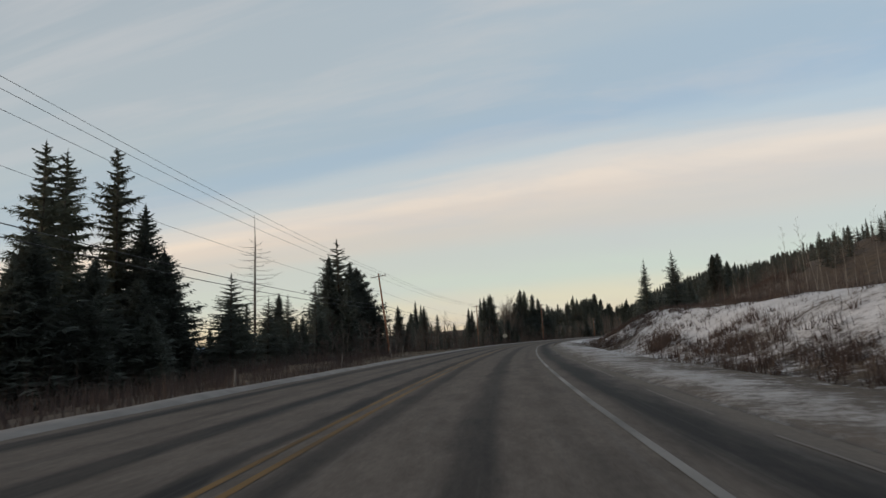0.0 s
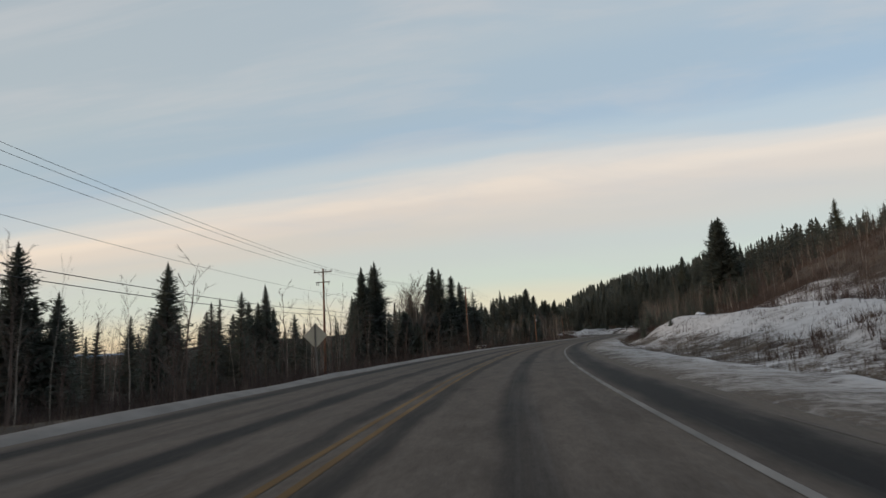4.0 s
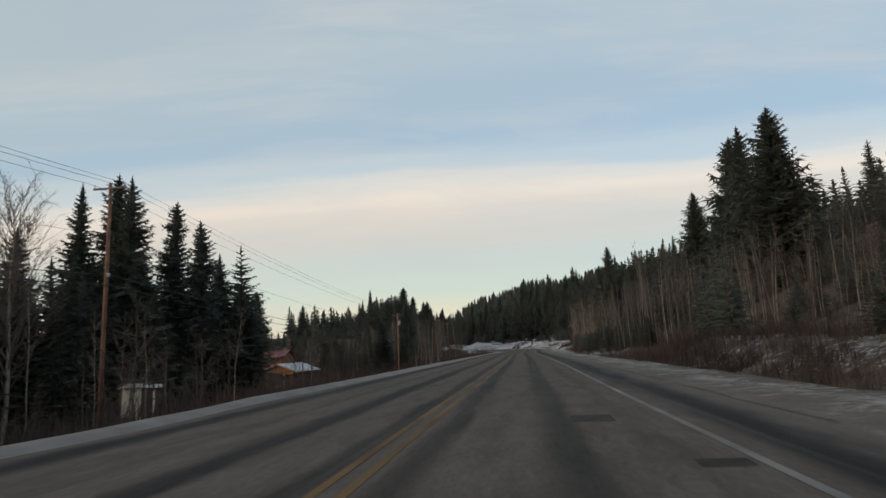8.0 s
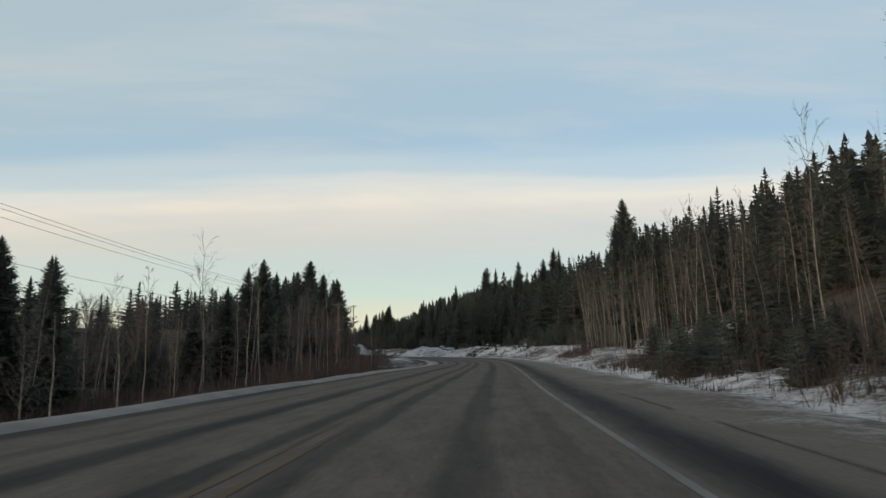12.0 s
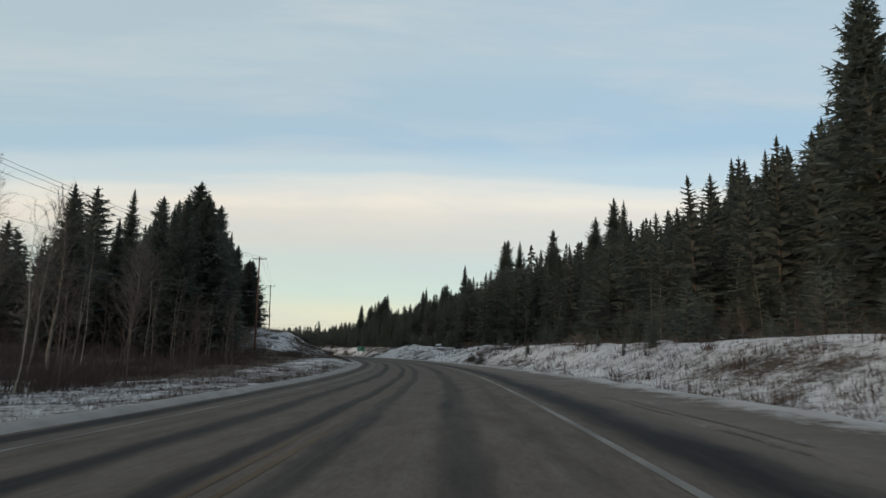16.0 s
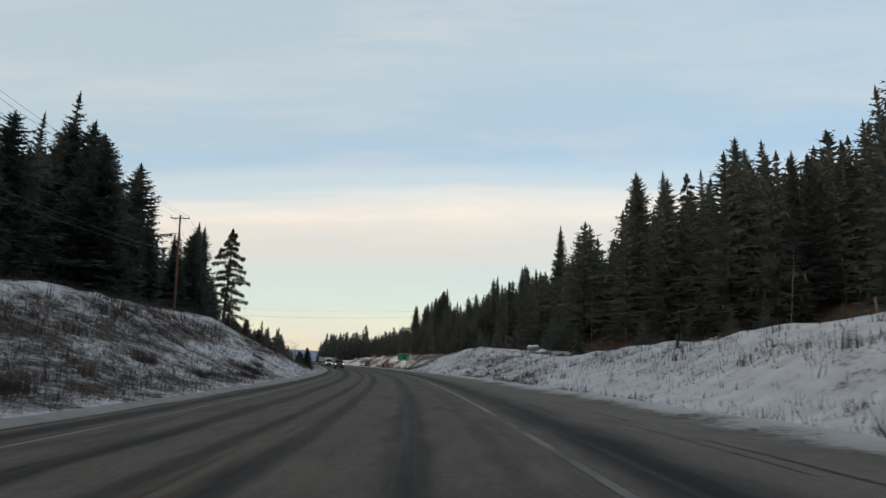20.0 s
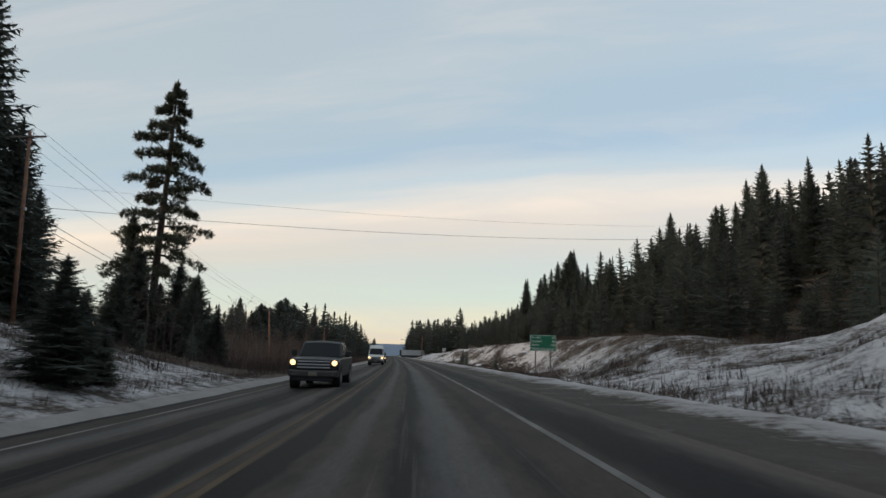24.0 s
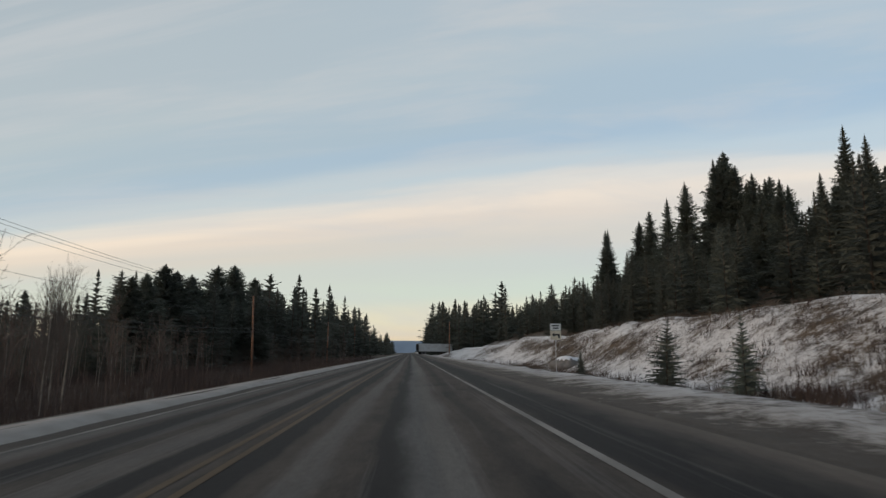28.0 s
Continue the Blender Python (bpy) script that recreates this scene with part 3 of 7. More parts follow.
def road_material():
    m = bpy.data.materials.new("salted_asphalt")
    m.use_nodes = True
    nt = m.node_tree
    N, L = nt.nodes.new, nt.links.new
    b = nt.nodes["Principled BSDF"]
    uv = N("ShaderNodeUVMap")
    uv.uv_map = "along"
    sep = N("ShaderNodeSeparateXYZ")
    L(uv.outputs[0], sep.inputs[0])
    s, d = sep.outputs[0], sep.outputs[1]

    def op(o, a, c=None, e=None):
        n = N("ShaderNodeMath")
        n.operation = o
        for i, k in enumerate((a, c, e)):
            if k is None:
                continue
            if isinstance(k, (int, float)):
                n.inputs[i].default_value = k
            else:
                L(k, n.inputs[i])
        return n.outputs[0]

    def tex(su, sv, detail=5, rough=0.6):
        c = N("ShaderNodeCombineXYZ")
        L(op("MULTIPLY", s, su), c.inputs[0])
        L(op("MULTIPLY", d, sv), c.inputs[1])
        n = N("ShaderNodeTexNoise")
        n.inputs["Scale"].default_value, n.inputs["Detail"].default_value, n.inputs["Roughness"].default_value = 1, detail, rough
        L(c.outputs[0], n.inputs["Vector"])
        return n.outputs["Fac"]

    jitter = op("MULTIPLY", op("SUBTRACT", tex(0.22, 0.9, 5, 0.65), 0.5), 0.55)

    def band(centre, width, k):
        """A worn stripe along the road, wandering a little."""
        e = op("DIVIDE", op("SUBTRACT", op("ADD", op("ADD", d, jitter), op("MULTIPLY", op("SUBTRACT", tex(0.012, 0.0, 2), 0.5), 0.9)), centre), width)
        e2 = op("MULTIPLY", e, e)
        return op("MULTIPLY", op("EXPONENT", op("MULTIPLY", op("MULTIPLY", e2, e2), -1.0)), k)

    dark = band(2.0, 0.30, 0.72)
    for c, w, k in ((-2.0, 0.30, 0.95), (4.65, 0.58, 1.1), (-3.1, 0.16, 0.3), (-4.55, 0.36, 0.95), (-0.48, 0.2, 0.8), (0.4, 0.22, 0.75), (3.1, 0.16, 0.22)):
        dark = op("ADD", dark, band(c, w, k))
    dark = op("MULTIPLY", dark, op("ADD", op("MULTIPLY", tex(0.05, 1.3, 4), 1.5), 0.15))
    smudge = N("ShaderNodeMapRange")
    smudge.inputs["From Min"].default_value, smudge.inputs["From Max"].default_value = 0.50, 0.74
    L(tex(0.28, 0.95, 7, 0.68), smudge.inputs["Value"])
    dark = op("ADD", dark, op("MULTIPLY", smudge.outputs[0], 0.42))
    wet = N("ShaderNodeMapRange")
    wet.interpolation_type = "SMOOTHSTEP"
    wet.inputs["From Min"].default_value, wet.inputs["From Max"].default_value = 540, 620
    L(s, wet.inputs["Value"])
    dark = op("ADD", dark, op("MULTIPLY", wet.outputs[0], 0.55))
    dark = op("MINIMUM", op("MAXIMUM", dark, 0.0), 1.0)
    base = N("ShaderNodeMix")
    base.data_type = "RGBA"
    L(dark, base.inputs["Factor"])
    tone = N("ShaderNodeMix")
    tone.data_type = "RGBA"
    mott = N("ShaderNodeMapRange")
    mott.inputs["From Min"].default_value, mott.inputs["From Max"].default_value = 0.32, 0.68
    L(tex(0.7, 2.2, 8, 0.72), mott.inputs["Value"])
    L(mott.outputs[0], tone.inputs["Factor"])
    tone.inputs[6].default_value = (0.158, 0.130, 0.108, 1)
    tone.inputs[7].default_value = (0.104, 0.085, 0.071, 1)
    L(tone.outputs[2], base.inputs[6])
    base.inputs[7].default_value = (0.022, 0.020, 0.019, 1)
    # pale salt streaks
    salt = N("ShaderNodeMapRange")
    salt.inputs["From Min"].default_value, salt.inputs["From Max"].default_value = 0.55, 0.8
    L(tex(0.03, 2.2, 6, 0.7), salt.inputs["Value"])
    fin = N("ShaderNodeMix")
    fin.data_type = "RGBA"
    L(op("MULTIPLY", salt.outputs[0], op("ADD", op("MULTIPLY", wet.outputs[0], 0.45), 0.45)), fin.inputs["Factor"])
    L(base.outputs[2], fin.inputs[6])
    fin.inputs[7].default_value = (0.17, 0.155, 0.142, 1)
    pale = band(1.1, 0.2, 0.5)
    for c, w, k in ((2.35, 0.32, 0.7), (-1.0, 0.22, 0.45), (-2.9, 0.3, 0.5)):
        pale = op("ADD", pale, band(c, w, k))
    pale = op("MULTIPLY", op("MULTIPLY", pale, wet.outputs[0]), op("MULTIPLY", tex(0.06, 1.1, 6, 0.7), 1.25))
    salted = N("ShaderNodeMix")
    salted.data_type = "RGBA"
    L(op("MINIMUM", pale, 0.8), salted.inputs["Factor"])
    L(fin.outputs[2], salted.inputs[6])
    salted.inputs[7].default_value = (0.20, 0.188, 0.176, 1)
    rim = N("ShaderNodeMapRange")
    rim.interpolation_type = "SMOOTHSTEP"
    rim.inputs["From Min"].default_value, rim.inputs["From Max"].default_value = 4.5, 5.6
    L(op("ADD", d, op("MULTIPLY", op("SUBTRACT", tex(0.35, 1.2, 7, 0.7), 0.5), 1.6)), rim.inputs["Value"])
    strewn = N("ShaderNodeMix")
    strewn.data_type = "RGBA"
    L(op("MULTIPLY", rim.outputs[0], op("SUBTRACT", 0.95, op("MULTIPLY", wet.outputs[0], 0.35))), strewn.inputs["Factor"])
    L(salted.outputs[2], strewn.inputs[6])
    strewn.inputs[7].default_value = (0.152, 0.127, 0.106, 1)
    fin = strewn
    agg = N("ShaderNodeMix")
    agg.data_type, agg.blend_type = "RGBA", "MULTIPLY"
    agg.inputs["Factor"].default_value = 0.55
    L(fin.outputs[2], agg.inputs[6])
    gr = tex(45, 45, 2)
    cg = N("ShaderNodeMapRange")
    cg.inputs["From Min"].default_value, cg.inputs["From Max"].default_value = 0.36, 0.64
    cg.inputs["To Min"].default_value, cg.inputs["To Max"].default_value = 0.55, 1.35
    L(op("ADD", op("MULTIPLY", gr, 0.5), op("MULTIPLY", tex(8, 12, 4, 0.7), 0.5)), cg.inputs["Value"])
    L(cg.outputs[0], agg.inputs[7])
    L(agg.outputs[2], b.inputs["Base Color"])
    L(op("SUBTRACT", 0.92, op("MULTIPLY", dark, 0.2)), b.inputs["Roughness"])
    b.inputs["Specular IOR Level"].default_value = 0.06
    bp = N("ShaderNodeBump")
    bp.inputs["Strength"].default_value, bp.inputs["Distance"].default_value = 0.35, 0.01
    L(op("ADD", gr, tex(0.8, 3.0, 5)), bp.inputs["Height"])
    L(bp.outputs[0], b.inputs["Normal"])
    return m


def ribbon(d0, d1, s0, s1, z, step=2.0, thick=0.0, cols=1, wobble=0.0, shift=None):
    """A strip along the road between two offsets; with a thickness it gets edges."""
    rows = []
    for s in np.arange(s0, s1 + 0.01, step):
        w = wobble * lumps(s, d0, 3.0) + (lerp(s, shift) if shift else 0.0)
        e = [at(s, d, z + tilt(s, d)) for d in (d0 + (d1 - d0) * k / cols + w for k in range(cols + 1))]
        if thick:
            e = [at(s, d0 - 0.05, z - thick + tilt(s, d0))] + e + [at(s, d1 + 0.05, z - thick + tilt(s, d1))]
        rows.append(e)
    return Mesh().sheet(rows)


def build_road():
    cols = 12
    m = ribbon(EDGE_L, EDGE_R, -200, 2000, 0.0, 2.0, 0.16, cols)
    r = thing("road", "two-lane asphalt highway, salted and worn dark by wheels", "road", kind="structure", mesh=m, mat=road_material(), smooth=False)
    me = r.data
    uvl = me.uv_layers.new(name="along")
    ss = np.arange(-200, 2000.01, 2.0)
    dd = [EDGE_L - 0.05] + [EDGE_L + (EDGE_R - EDGE_L) * k / cols for k in range(cols + 1)] + [EDGE_R + 0.05]
    table = np.array([(s, d) for s in ss for d in dd], dtype=np.float32)
    vi = np.zeros(len(me.loops), dtype=np.int32)
    me.loops.foreach_get("vertex_index", vi)
    uvl.data.foreach_set("uv", table[vi].ravel())
    return r


def paint_material(name, col, worn):
    m = material(name, col, 0.7, 0.3, 0.35, 0.0, col2=tuple(c * worn for c in col), rnd=0.0, fine=25, spec=0.08)
    return m


build_ground()
road = build_road()
YELLOW = paint_material("line_yellow", (0.20, 0.115, 0.042), 0.4)
WHITE = paint_material("line_white", (0.26, 0.238, 0.215), 0.4)
YELLOW_DIM = paint_material("line_yellow_salted", (0.112, 0.078, 0.047), 0.6)
for d in (-0.2, 0.08):
    for s0, s1, mat, look_ in ((-150, 280, YELLOW, "worn double yellow centre line on the asphalt"), (280, 1600, YELLOW_DIM, "faded salt-greyed yellow centre line on the asphalt")):
        thing("centre_line", look_, "road marking", group="centre lines", kind="structure", mesh=ribbon(d - 0.05, d + 0.05, s0, s1, 0.005), mat=mat)
thing("edge_line", "worn white edge line on the asphalt", "road marking", group="edge lines", kind="structure", mesh=ribbon(3.745, 3.855, -150, 1600, 0.005), mat=WHITE)
thing("edge_line", "thin worn white line half lost under road salt", "road marking", group="edge lines", kind="structure", mesh=ribbon(-3.8, -3.71, 368, 1600, 0.005, shift=[(360, 0.0), (480, 0.1), (600, 0.25), (715, 0.5), (2600, 0.5)]), mat=WHITE)


def berm(s0, s1, high, look_, mat):
    """The ploughed snow edge along the left of the road."""
    rows = []
    for s in np.arange(s0, s1 + 0.4, 0.8):
        inner = lerp(s, [(-240, 5.35), (230, 5.2), (290, 4.75), (390, 4.75), (430, 5.35), (535, 5.4), (615, 4.35), (710, 3.85), (2600, 3.8)]) + 0.16 * lumps(s, 0, 5.0) + 0.08 * lumps(s, 3, 2.3)
        top = high + 0.05 * lumps(s, 7, 6.0) + 0.02 * lumps(s, 11, 2.6)
        row = [at(s, -inner, 0.0 + tilt(s, -inner))]
        broad = 1 + 0.35 * smooth01(215, 235, s) * (1 - smooth01(268, 300, s))
        for k, hgt in ((0.18, 0.7), (0.4, 1.0), (0.65, 0.85), (1.0, 0.1)):
            k *= broad
            d = -(inner + k + 0.05 * lumps(s, k * 9, 2.5))
            row.append(at(s, d, top * hgt + 0.015 * lumps(s, k * 9, 2.2) + tilt(s, d)))
        rows.append(row)
    m = Mesh().sheet([r[::-1] for r in rows])
    return thing("snow_berm", look_, "snow bank", group="snow berms", kind="structure", mesh=m, mat=mat, smooth=True)


DIRTY_SNOW = material("ploughed_snow", (0.29, 0.265, 0.242), 0.9, 0.2, 1.1, 0.5, col2=(0.22, 0.196, 0.174), rnd=0.0, fine=9)
SANDED_SNOW = material("sanded_snow", (0.23, 0.204, 0.182), 0.9, 0.2, 1.1, 0.5, col2=(0.165, 0.144, 0.126), rnd=0.0, fine=9)
berm(-120, 399.6, 0.10, "low ploughed ridge of sanded grey-brown snow along the road edge", SANDED_SNOW)
berm(399.6, 1099.2, 0.13, "low ploughed ridge of dirty snow along the road edge", DIRTY_SNOW)
# ruts pressed along the edge of the asphalt
RUT = material("rut_mud", (0.095, 0.079, 0.066), 0.85, 0.5, 0.5, 0.2, col2=(0.15, 0.124, 0.102))
rnd = random.Random(12)
for d, s0, s1 in ((5.5, 270, 600), (5.85, 285, 560), (5.15, -15, 125), (5.75, 195, 262)):
    q = s0
    while q < s1:
        ln = rnd.uniform(2.5, 9.0)
        o, w = rnd.uniform(-0.06, 0.06), rnd.uniform(0.012, 0.03)
        thing("wheel_rut", "dark wheel rut in the gritty shoulder", "wheel rut", group="wheel ruts", kind="structure",
              mesh=ribbon(d + o - w, d + o + w, q, q + ln, 0.006 if d < 5.4 else -0.02, 0.8, 0, 1, 0.07, [(-240, 0.0), (340, 0.0), (400, 0.25), (528, 0.4), (2600, 0.4)]), mat=RUT)
        q += ln + rnd.uniform(0.3, 4.0)

# two small repairs in the driving lane
PATCH = material("asphalt_patch", (0.062, 0.053, 0.046), 0.9, 0.4, 3.0, 0.3, fine=30, spec=0.1)
for s0, s1, d0, d1 in ((211.3, 212.2, 2.35, 3.0), (207.8, 208.2, 3.1, 3.6)):
    thing("asphalt_patch", "small dark tar repair patch in the asphalt", "road patch", group="road patches", kind="structure", mesh=ribbon(d0, d1, s0, s1, 0.004, (s1 - s0) / 8, 0, 2, 0.35), mat=PATCH)


# ---- trees ----
def conifer(seed, h=20.0, radius=3.4, bare=0.05, boughs=300, droop=0.28, ragged=0.3, power=0.85, sprays=8, leaf=1.0, spire=0.012, spread=0.9, lift=0.6):
    """Trunk and crown of a conifer: boughs in a loose spiral, hanging low down and reaching up near the top, each a feather of small needled twigs."""
    rnd = random.Random(seed)
    trunk, crown = Mesh(), Mesh()
    lean = (rnd.uniform(-0.3, 0.3), rnd.uniform(-0.3, 0.3))
    side_bias = [rnd.uniform(1 - 0.6 * ragged, 1 + 0.4 * ragged) for _ in range(6)]
    storey = [rnd.uniform(1 - 0.5 * ragged, 1 + 0.3 * ragged) for _ in range(24)]
    k0 = h / 20.0

    def axis(z):
        k = (z / h) ** 2
        return Vector((lean[0] * k, lean[1] * k, z))

    trunk.tube([axis(z) - Vector((0, 0, 0.3 if z == 0 else 0)) for z in (0, 0.3 * h, 0.6 * h, h)], [0.013 * h, 0.009 * h, 0.006 * h, 0.0006 * h], 5)
    up = Vector((0, 0, 1))
    for i in range(boughs):
        t = 1 - (1 - (i + rnd.random()) / boughs) ** spread
        z0 = h * (bare + (0.985 - bare) * t)
        a = i * 2.39996 + rnd.uniform(-0.35, 0.35)
        u = Vector((math.cos(a), math.sin(a), 0))
        w = Vector((-u.y, u.x, 0))
        env = min(1.0, 0.6 + 3.2 * t) * (1 - t) ** power * storey[int(t * 23.9)] * side_bias[int(a * 0.955) % 6]
        ln = radius * env * rnd.uniform(1 - ragged, 1.12) + 0.012 * h * (1.2 - t) * rnd.uniform(0.6, 1.3)
        rise = lift * (t - 0.22) + rnd.uniform(-0.12, 0.12)
        dr = droop * (1 - 0.85 * t)
        root = axis(z0)

        def spine(f):
            return root + u * (ln * f) + up * (ln * (rise * f - dr * f * f + 0.22 * f ** 4))

        web = 0.12 * ln + spire * h
        crown.add([tuple(root + up * web * 0.5), tuple(root - up * web), tuple(spine(0.7))], [(0, 1, 2)])
        e = 0.05 * ln + 0.03 * k0
        crown.add([tuple(spine(0.55) + w * e), tuple(spine(0.55) - w * e), tuple(spine(1.0))], [(0, 1, 2)])
        for j in range(sprays):
            f = 0.2 + 0.74 * (j + rnd.random()) / sprays
            q = spine(f)
            tl = ln * (0.34 * (1 - f) + 0.13) * rnd.uniform(0.7, 1.3) + 0.12 * k0 * (1.25 - t)
            e = leaf * (0.10 * tl + 0.06 * k0)
            for side in (-1, 1):
                way = u * rnd.uniform(0.35, 1.0) + w * (side * rnd.uniform(0.45, 1.0)) + up * rnd.uniform(-0.45, 0.25)
                wide = (u * 0.8 + up * rnd.uniform(-0.7, 0.7)) * e
                crown.add([tuple(q - wide), tuple(q + wide), tuple(q + way * tl)], [(0, 1, 2)])
            if j % 2 == 0:
                way = u * rnd.uniform(0.0, 0.7) + w * rnd.uniform(-0.35, 0.35) - up * rnd.uniform(0.35, 0.9)
                crown.add([tuple(q - u * e), tuple(q + u * e), tuple(q + way * tl)], [(0, 1, 2)])
    top = axis(h)
    for a in (0.3, 1.35, 2.4):
        w = Vector((math.cos(a), math.sin(a), 0)) * 0.8 * spire * h
        low = h * (0.96 - 2.4 * spire)
        crown.add([tuple(axis(low) + w), tuple(axis(low) - w), tuple(top)], [(0, 1, 2)])
    return trunk, crown


def open_pine(seed, h=30.0, radius=5.6, bare=0.30, limbs=56, power=0.55):
    """A tall old conifer with a long bare stem and separate tufted limbs."""
    rnd = random.Random(seed)
    trunk, crown = Mesh(), Mesh()
    trunk.tube([(0, 0, -0.3), (0, 0, 0.1 * h), (0.1, 0, 0.4 * h), (0.05, 0.1, 0.7 * h), (0, 0, 0.93 * h), (0, 0, h)], [0.016 * h, 0.0135 * h, 0.011 * h, 0.0075 * h, 0.003 * h, 0.001 * h], 8)
    up_ = Vector((0, 0, 1))
    for i in range(limbs):
        t = i / (limbs - 1)
        z0 = h * (bare + (0.97 - bare) * t)
        a = i * 2.4 + rnd.uniform(-0.4, 0.4)
        ln = radius * (1 - t) ** power * rnd.uniform(0.55, 1.2) * min(1, 0.7 + 2 * t)
        u, w = Vector((math.cos(a), math.sin(a), 0)), Vector((-math.sin(a), math.cos(a), 0))
        up = rnd.uniform(-0.12, 0.22)
        p = [Vector((0, 0, z0)) + u * ln * f + Vector((0, 0, ln * (up * f - 0.22 * f * f))) for f in (0, 0.35, 0.7, 1.0)]
        trunk.tube(p, [0.03 + 0.02 * ln, 0.05, 0.03, 0.01], 4, False)
        for j in range(84):
            f = 0.15 + 0.87 * rnd.random() ** 0.8
            k = min(int(f * 3), 2)
            q = p[k].lerp(p[k + 1], min(f * 3 - k, 1)) + w * (rnd.uniform(-0.55, 0.55) * ln * f * (1.25 - f)) + up_ * rnd.uniform(-0.4, 0.25)
            for _ in range(8):
                dvec = (u * rnd.uniform(-0.2, 1.0) + w * rnd.gauss(0, 0.8) + up_ * rnd.gauss(0.05, 0.45)).normalized() * rnd.uniform(0.25, 0.65)
                sd_ = dvec.cross(Vector((rnd.gauss(0, 0.5), rnd.gauss(0, 0.5), 1))).normalized() * 0.06
                crown.add([tuple(q + sd_), tuple(q - sd_), tuple(q + dvec)], [(0, 1, 2)])
    return trunk, crown


def leafless(seed, h=13.0, spread=0.22, limbs=22, first=0.28, twigs=5, r0=0.09, lean=0.05, rise=1.6):
    """A bare broadleaf: pale stem, ascending limbs, thin twigs."""
    rnd = random.Random(seed)
    trunk, crown = Mesh(), Mesh()
    a0 = rnd.uniform(0, 6.3)
    off = Vector((math.cos(a0), math.sin(a0), 0)) * lean * h
    wig = [Vector((rnd.uniform(-1, 1), rnd.uniform(-1, 1), 0)) * 0.012 * h for _ in range(7)]

    def stem(f):
        i = min(int(f * 6), 5)
        return off * f * f + wig[i].lerp(wig[i + 1], f * 6 - i) + Vector((0, 0, h * f))

    fs = [i / 7 for i in range(8)]
    trunk.tube([stem(f) - Vector((0, 0, 0.25 if f == 0 else 0)) for f in fs], [r0 * (1 - 0.93 * f) + 0.004 for f in fs], 5)
    for i in range(limbs):
        f = first + (0.97 - first) * (i + rnd.random()) / limbs
        a = i * 2.4 + rnd.uniform(-0.5, 0.5)
        ln = h * spread * (1 - 0.65 * (f - first) / (1 - first)) * rnd.uniform(0.6, 1.2)
        u = Vector((math.cos(a), math.sin(a), rise * rnd.uniform(0.7, 1.2))).normalized()
        p0 = stem(f)
        p1 = p0 + u * ln * 0.5 + Vector((rnd.uniform(-1, 1), rnd.uniform(-1, 1), 0)) * 0.05 * ln
        p2 = p0 + u * ln + Vector((0, 0, 0.12 * ln))
        r = r0 * 0.42 * (1 - 0.6 * f)
        crown.tube([p0, p1], [r, r * 0.6], 3, False)
        crown.tube([p1, p2], [r * 0.6, 0.006], 3, False)
        for j in range(twigs):
            q = p0.lerp(p2, 0.25 + 0.75 * rnd.random())
            v = (u + Vector((rnd.gauss(0, 0.5), rnd.gauss(0, 0.5), rnd.gauss(0.15, 0.35)))).normalized() * ln * rnd.uniform(0.25, 0.6)
            s_ = v.cross(Vector((0.2, 0.9, 0.1))).normalized() * 0.014
            crown.add([tuple(q + s_), tuple(q - s_), tuple(q + v)], [(0, 1, 2)])
            for _ in range(2):
                q2 = q + v * rnd.uniform(0.3, 0.8)
                v2 = (v.normalized() + Vector((rnd.gauss(0, 0.6), rnd.gauss(0, 0.6), rnd.gauss(0, 0.4)))).normalized() * ln * rnd.uniform(0.12, 0.3)
                crown.add([tuple(q2 + s_ * 0.7), tuple(q2 - s_ * 0.7), tuple(q2 + v2)], [(0, 1, 2)])
    return trunk, crown


def snag(seed, h=20.0):
    """A dead spruce: bare spike above whorls of dry branches with drooping twigs."""
    rnd = random.Random(seed)
    t, c = Mesh(), Mesh()
    t.tube([(0, 0, -0.3), (0, 0, h * 0.5), (0.1, 0, h * 0.8), (0, 0, h)], [0.2, 0.14, 0.08, 0.012], 6)
    for i in range(52):
        f = 0.30 + 0.52 * i / 51
        a = i * 2.4 + rnd.uniform(-0.4, 0.4)
        ln = rnd.uniform(2.2, 3.6) * min(1.0, 3.4 * (0.95 - f))
        u = Vector((math.cos(a), math.sin(a), 0))
        p = [Vector((0, 0, f * h)) + u * ln * k + Vector((0, 0, ln * (0.12 * k - 0.5 * k * k + 0.5 * k ** 3))) for k in (0, 0.35, 0.7, 1)]
        c.tube(p, [0.034, 0.026, 0.017, 0.006], 3, False)
        for j in range(5):
            q = p[1].lerp(p[3], rnd.random())
            v = (u * rnd.uniform(0.2, 1.0) + Vector((rnd.gauss(0, 0.6), rnd.gauss(0, 0.6), rnd.gauss(-0.1, 0.3)))).normalized() * rnd.uniform(0.25, 0.7)
            s_ = u.cross(v).normalized() * 0.011
            c.add([tuple(q + s_), tuple(q - s_), tuple(q + v)], [(0, 1, 2)])
    return t, c


LIBRARY = {}


def kind_of_tree(key, name, height, pieces, mats, part_names):
    LIBRARY[key] = (name, height, [p.data(n, m) for p, m, n in zip(pieces, mats, part_names)], part_names)


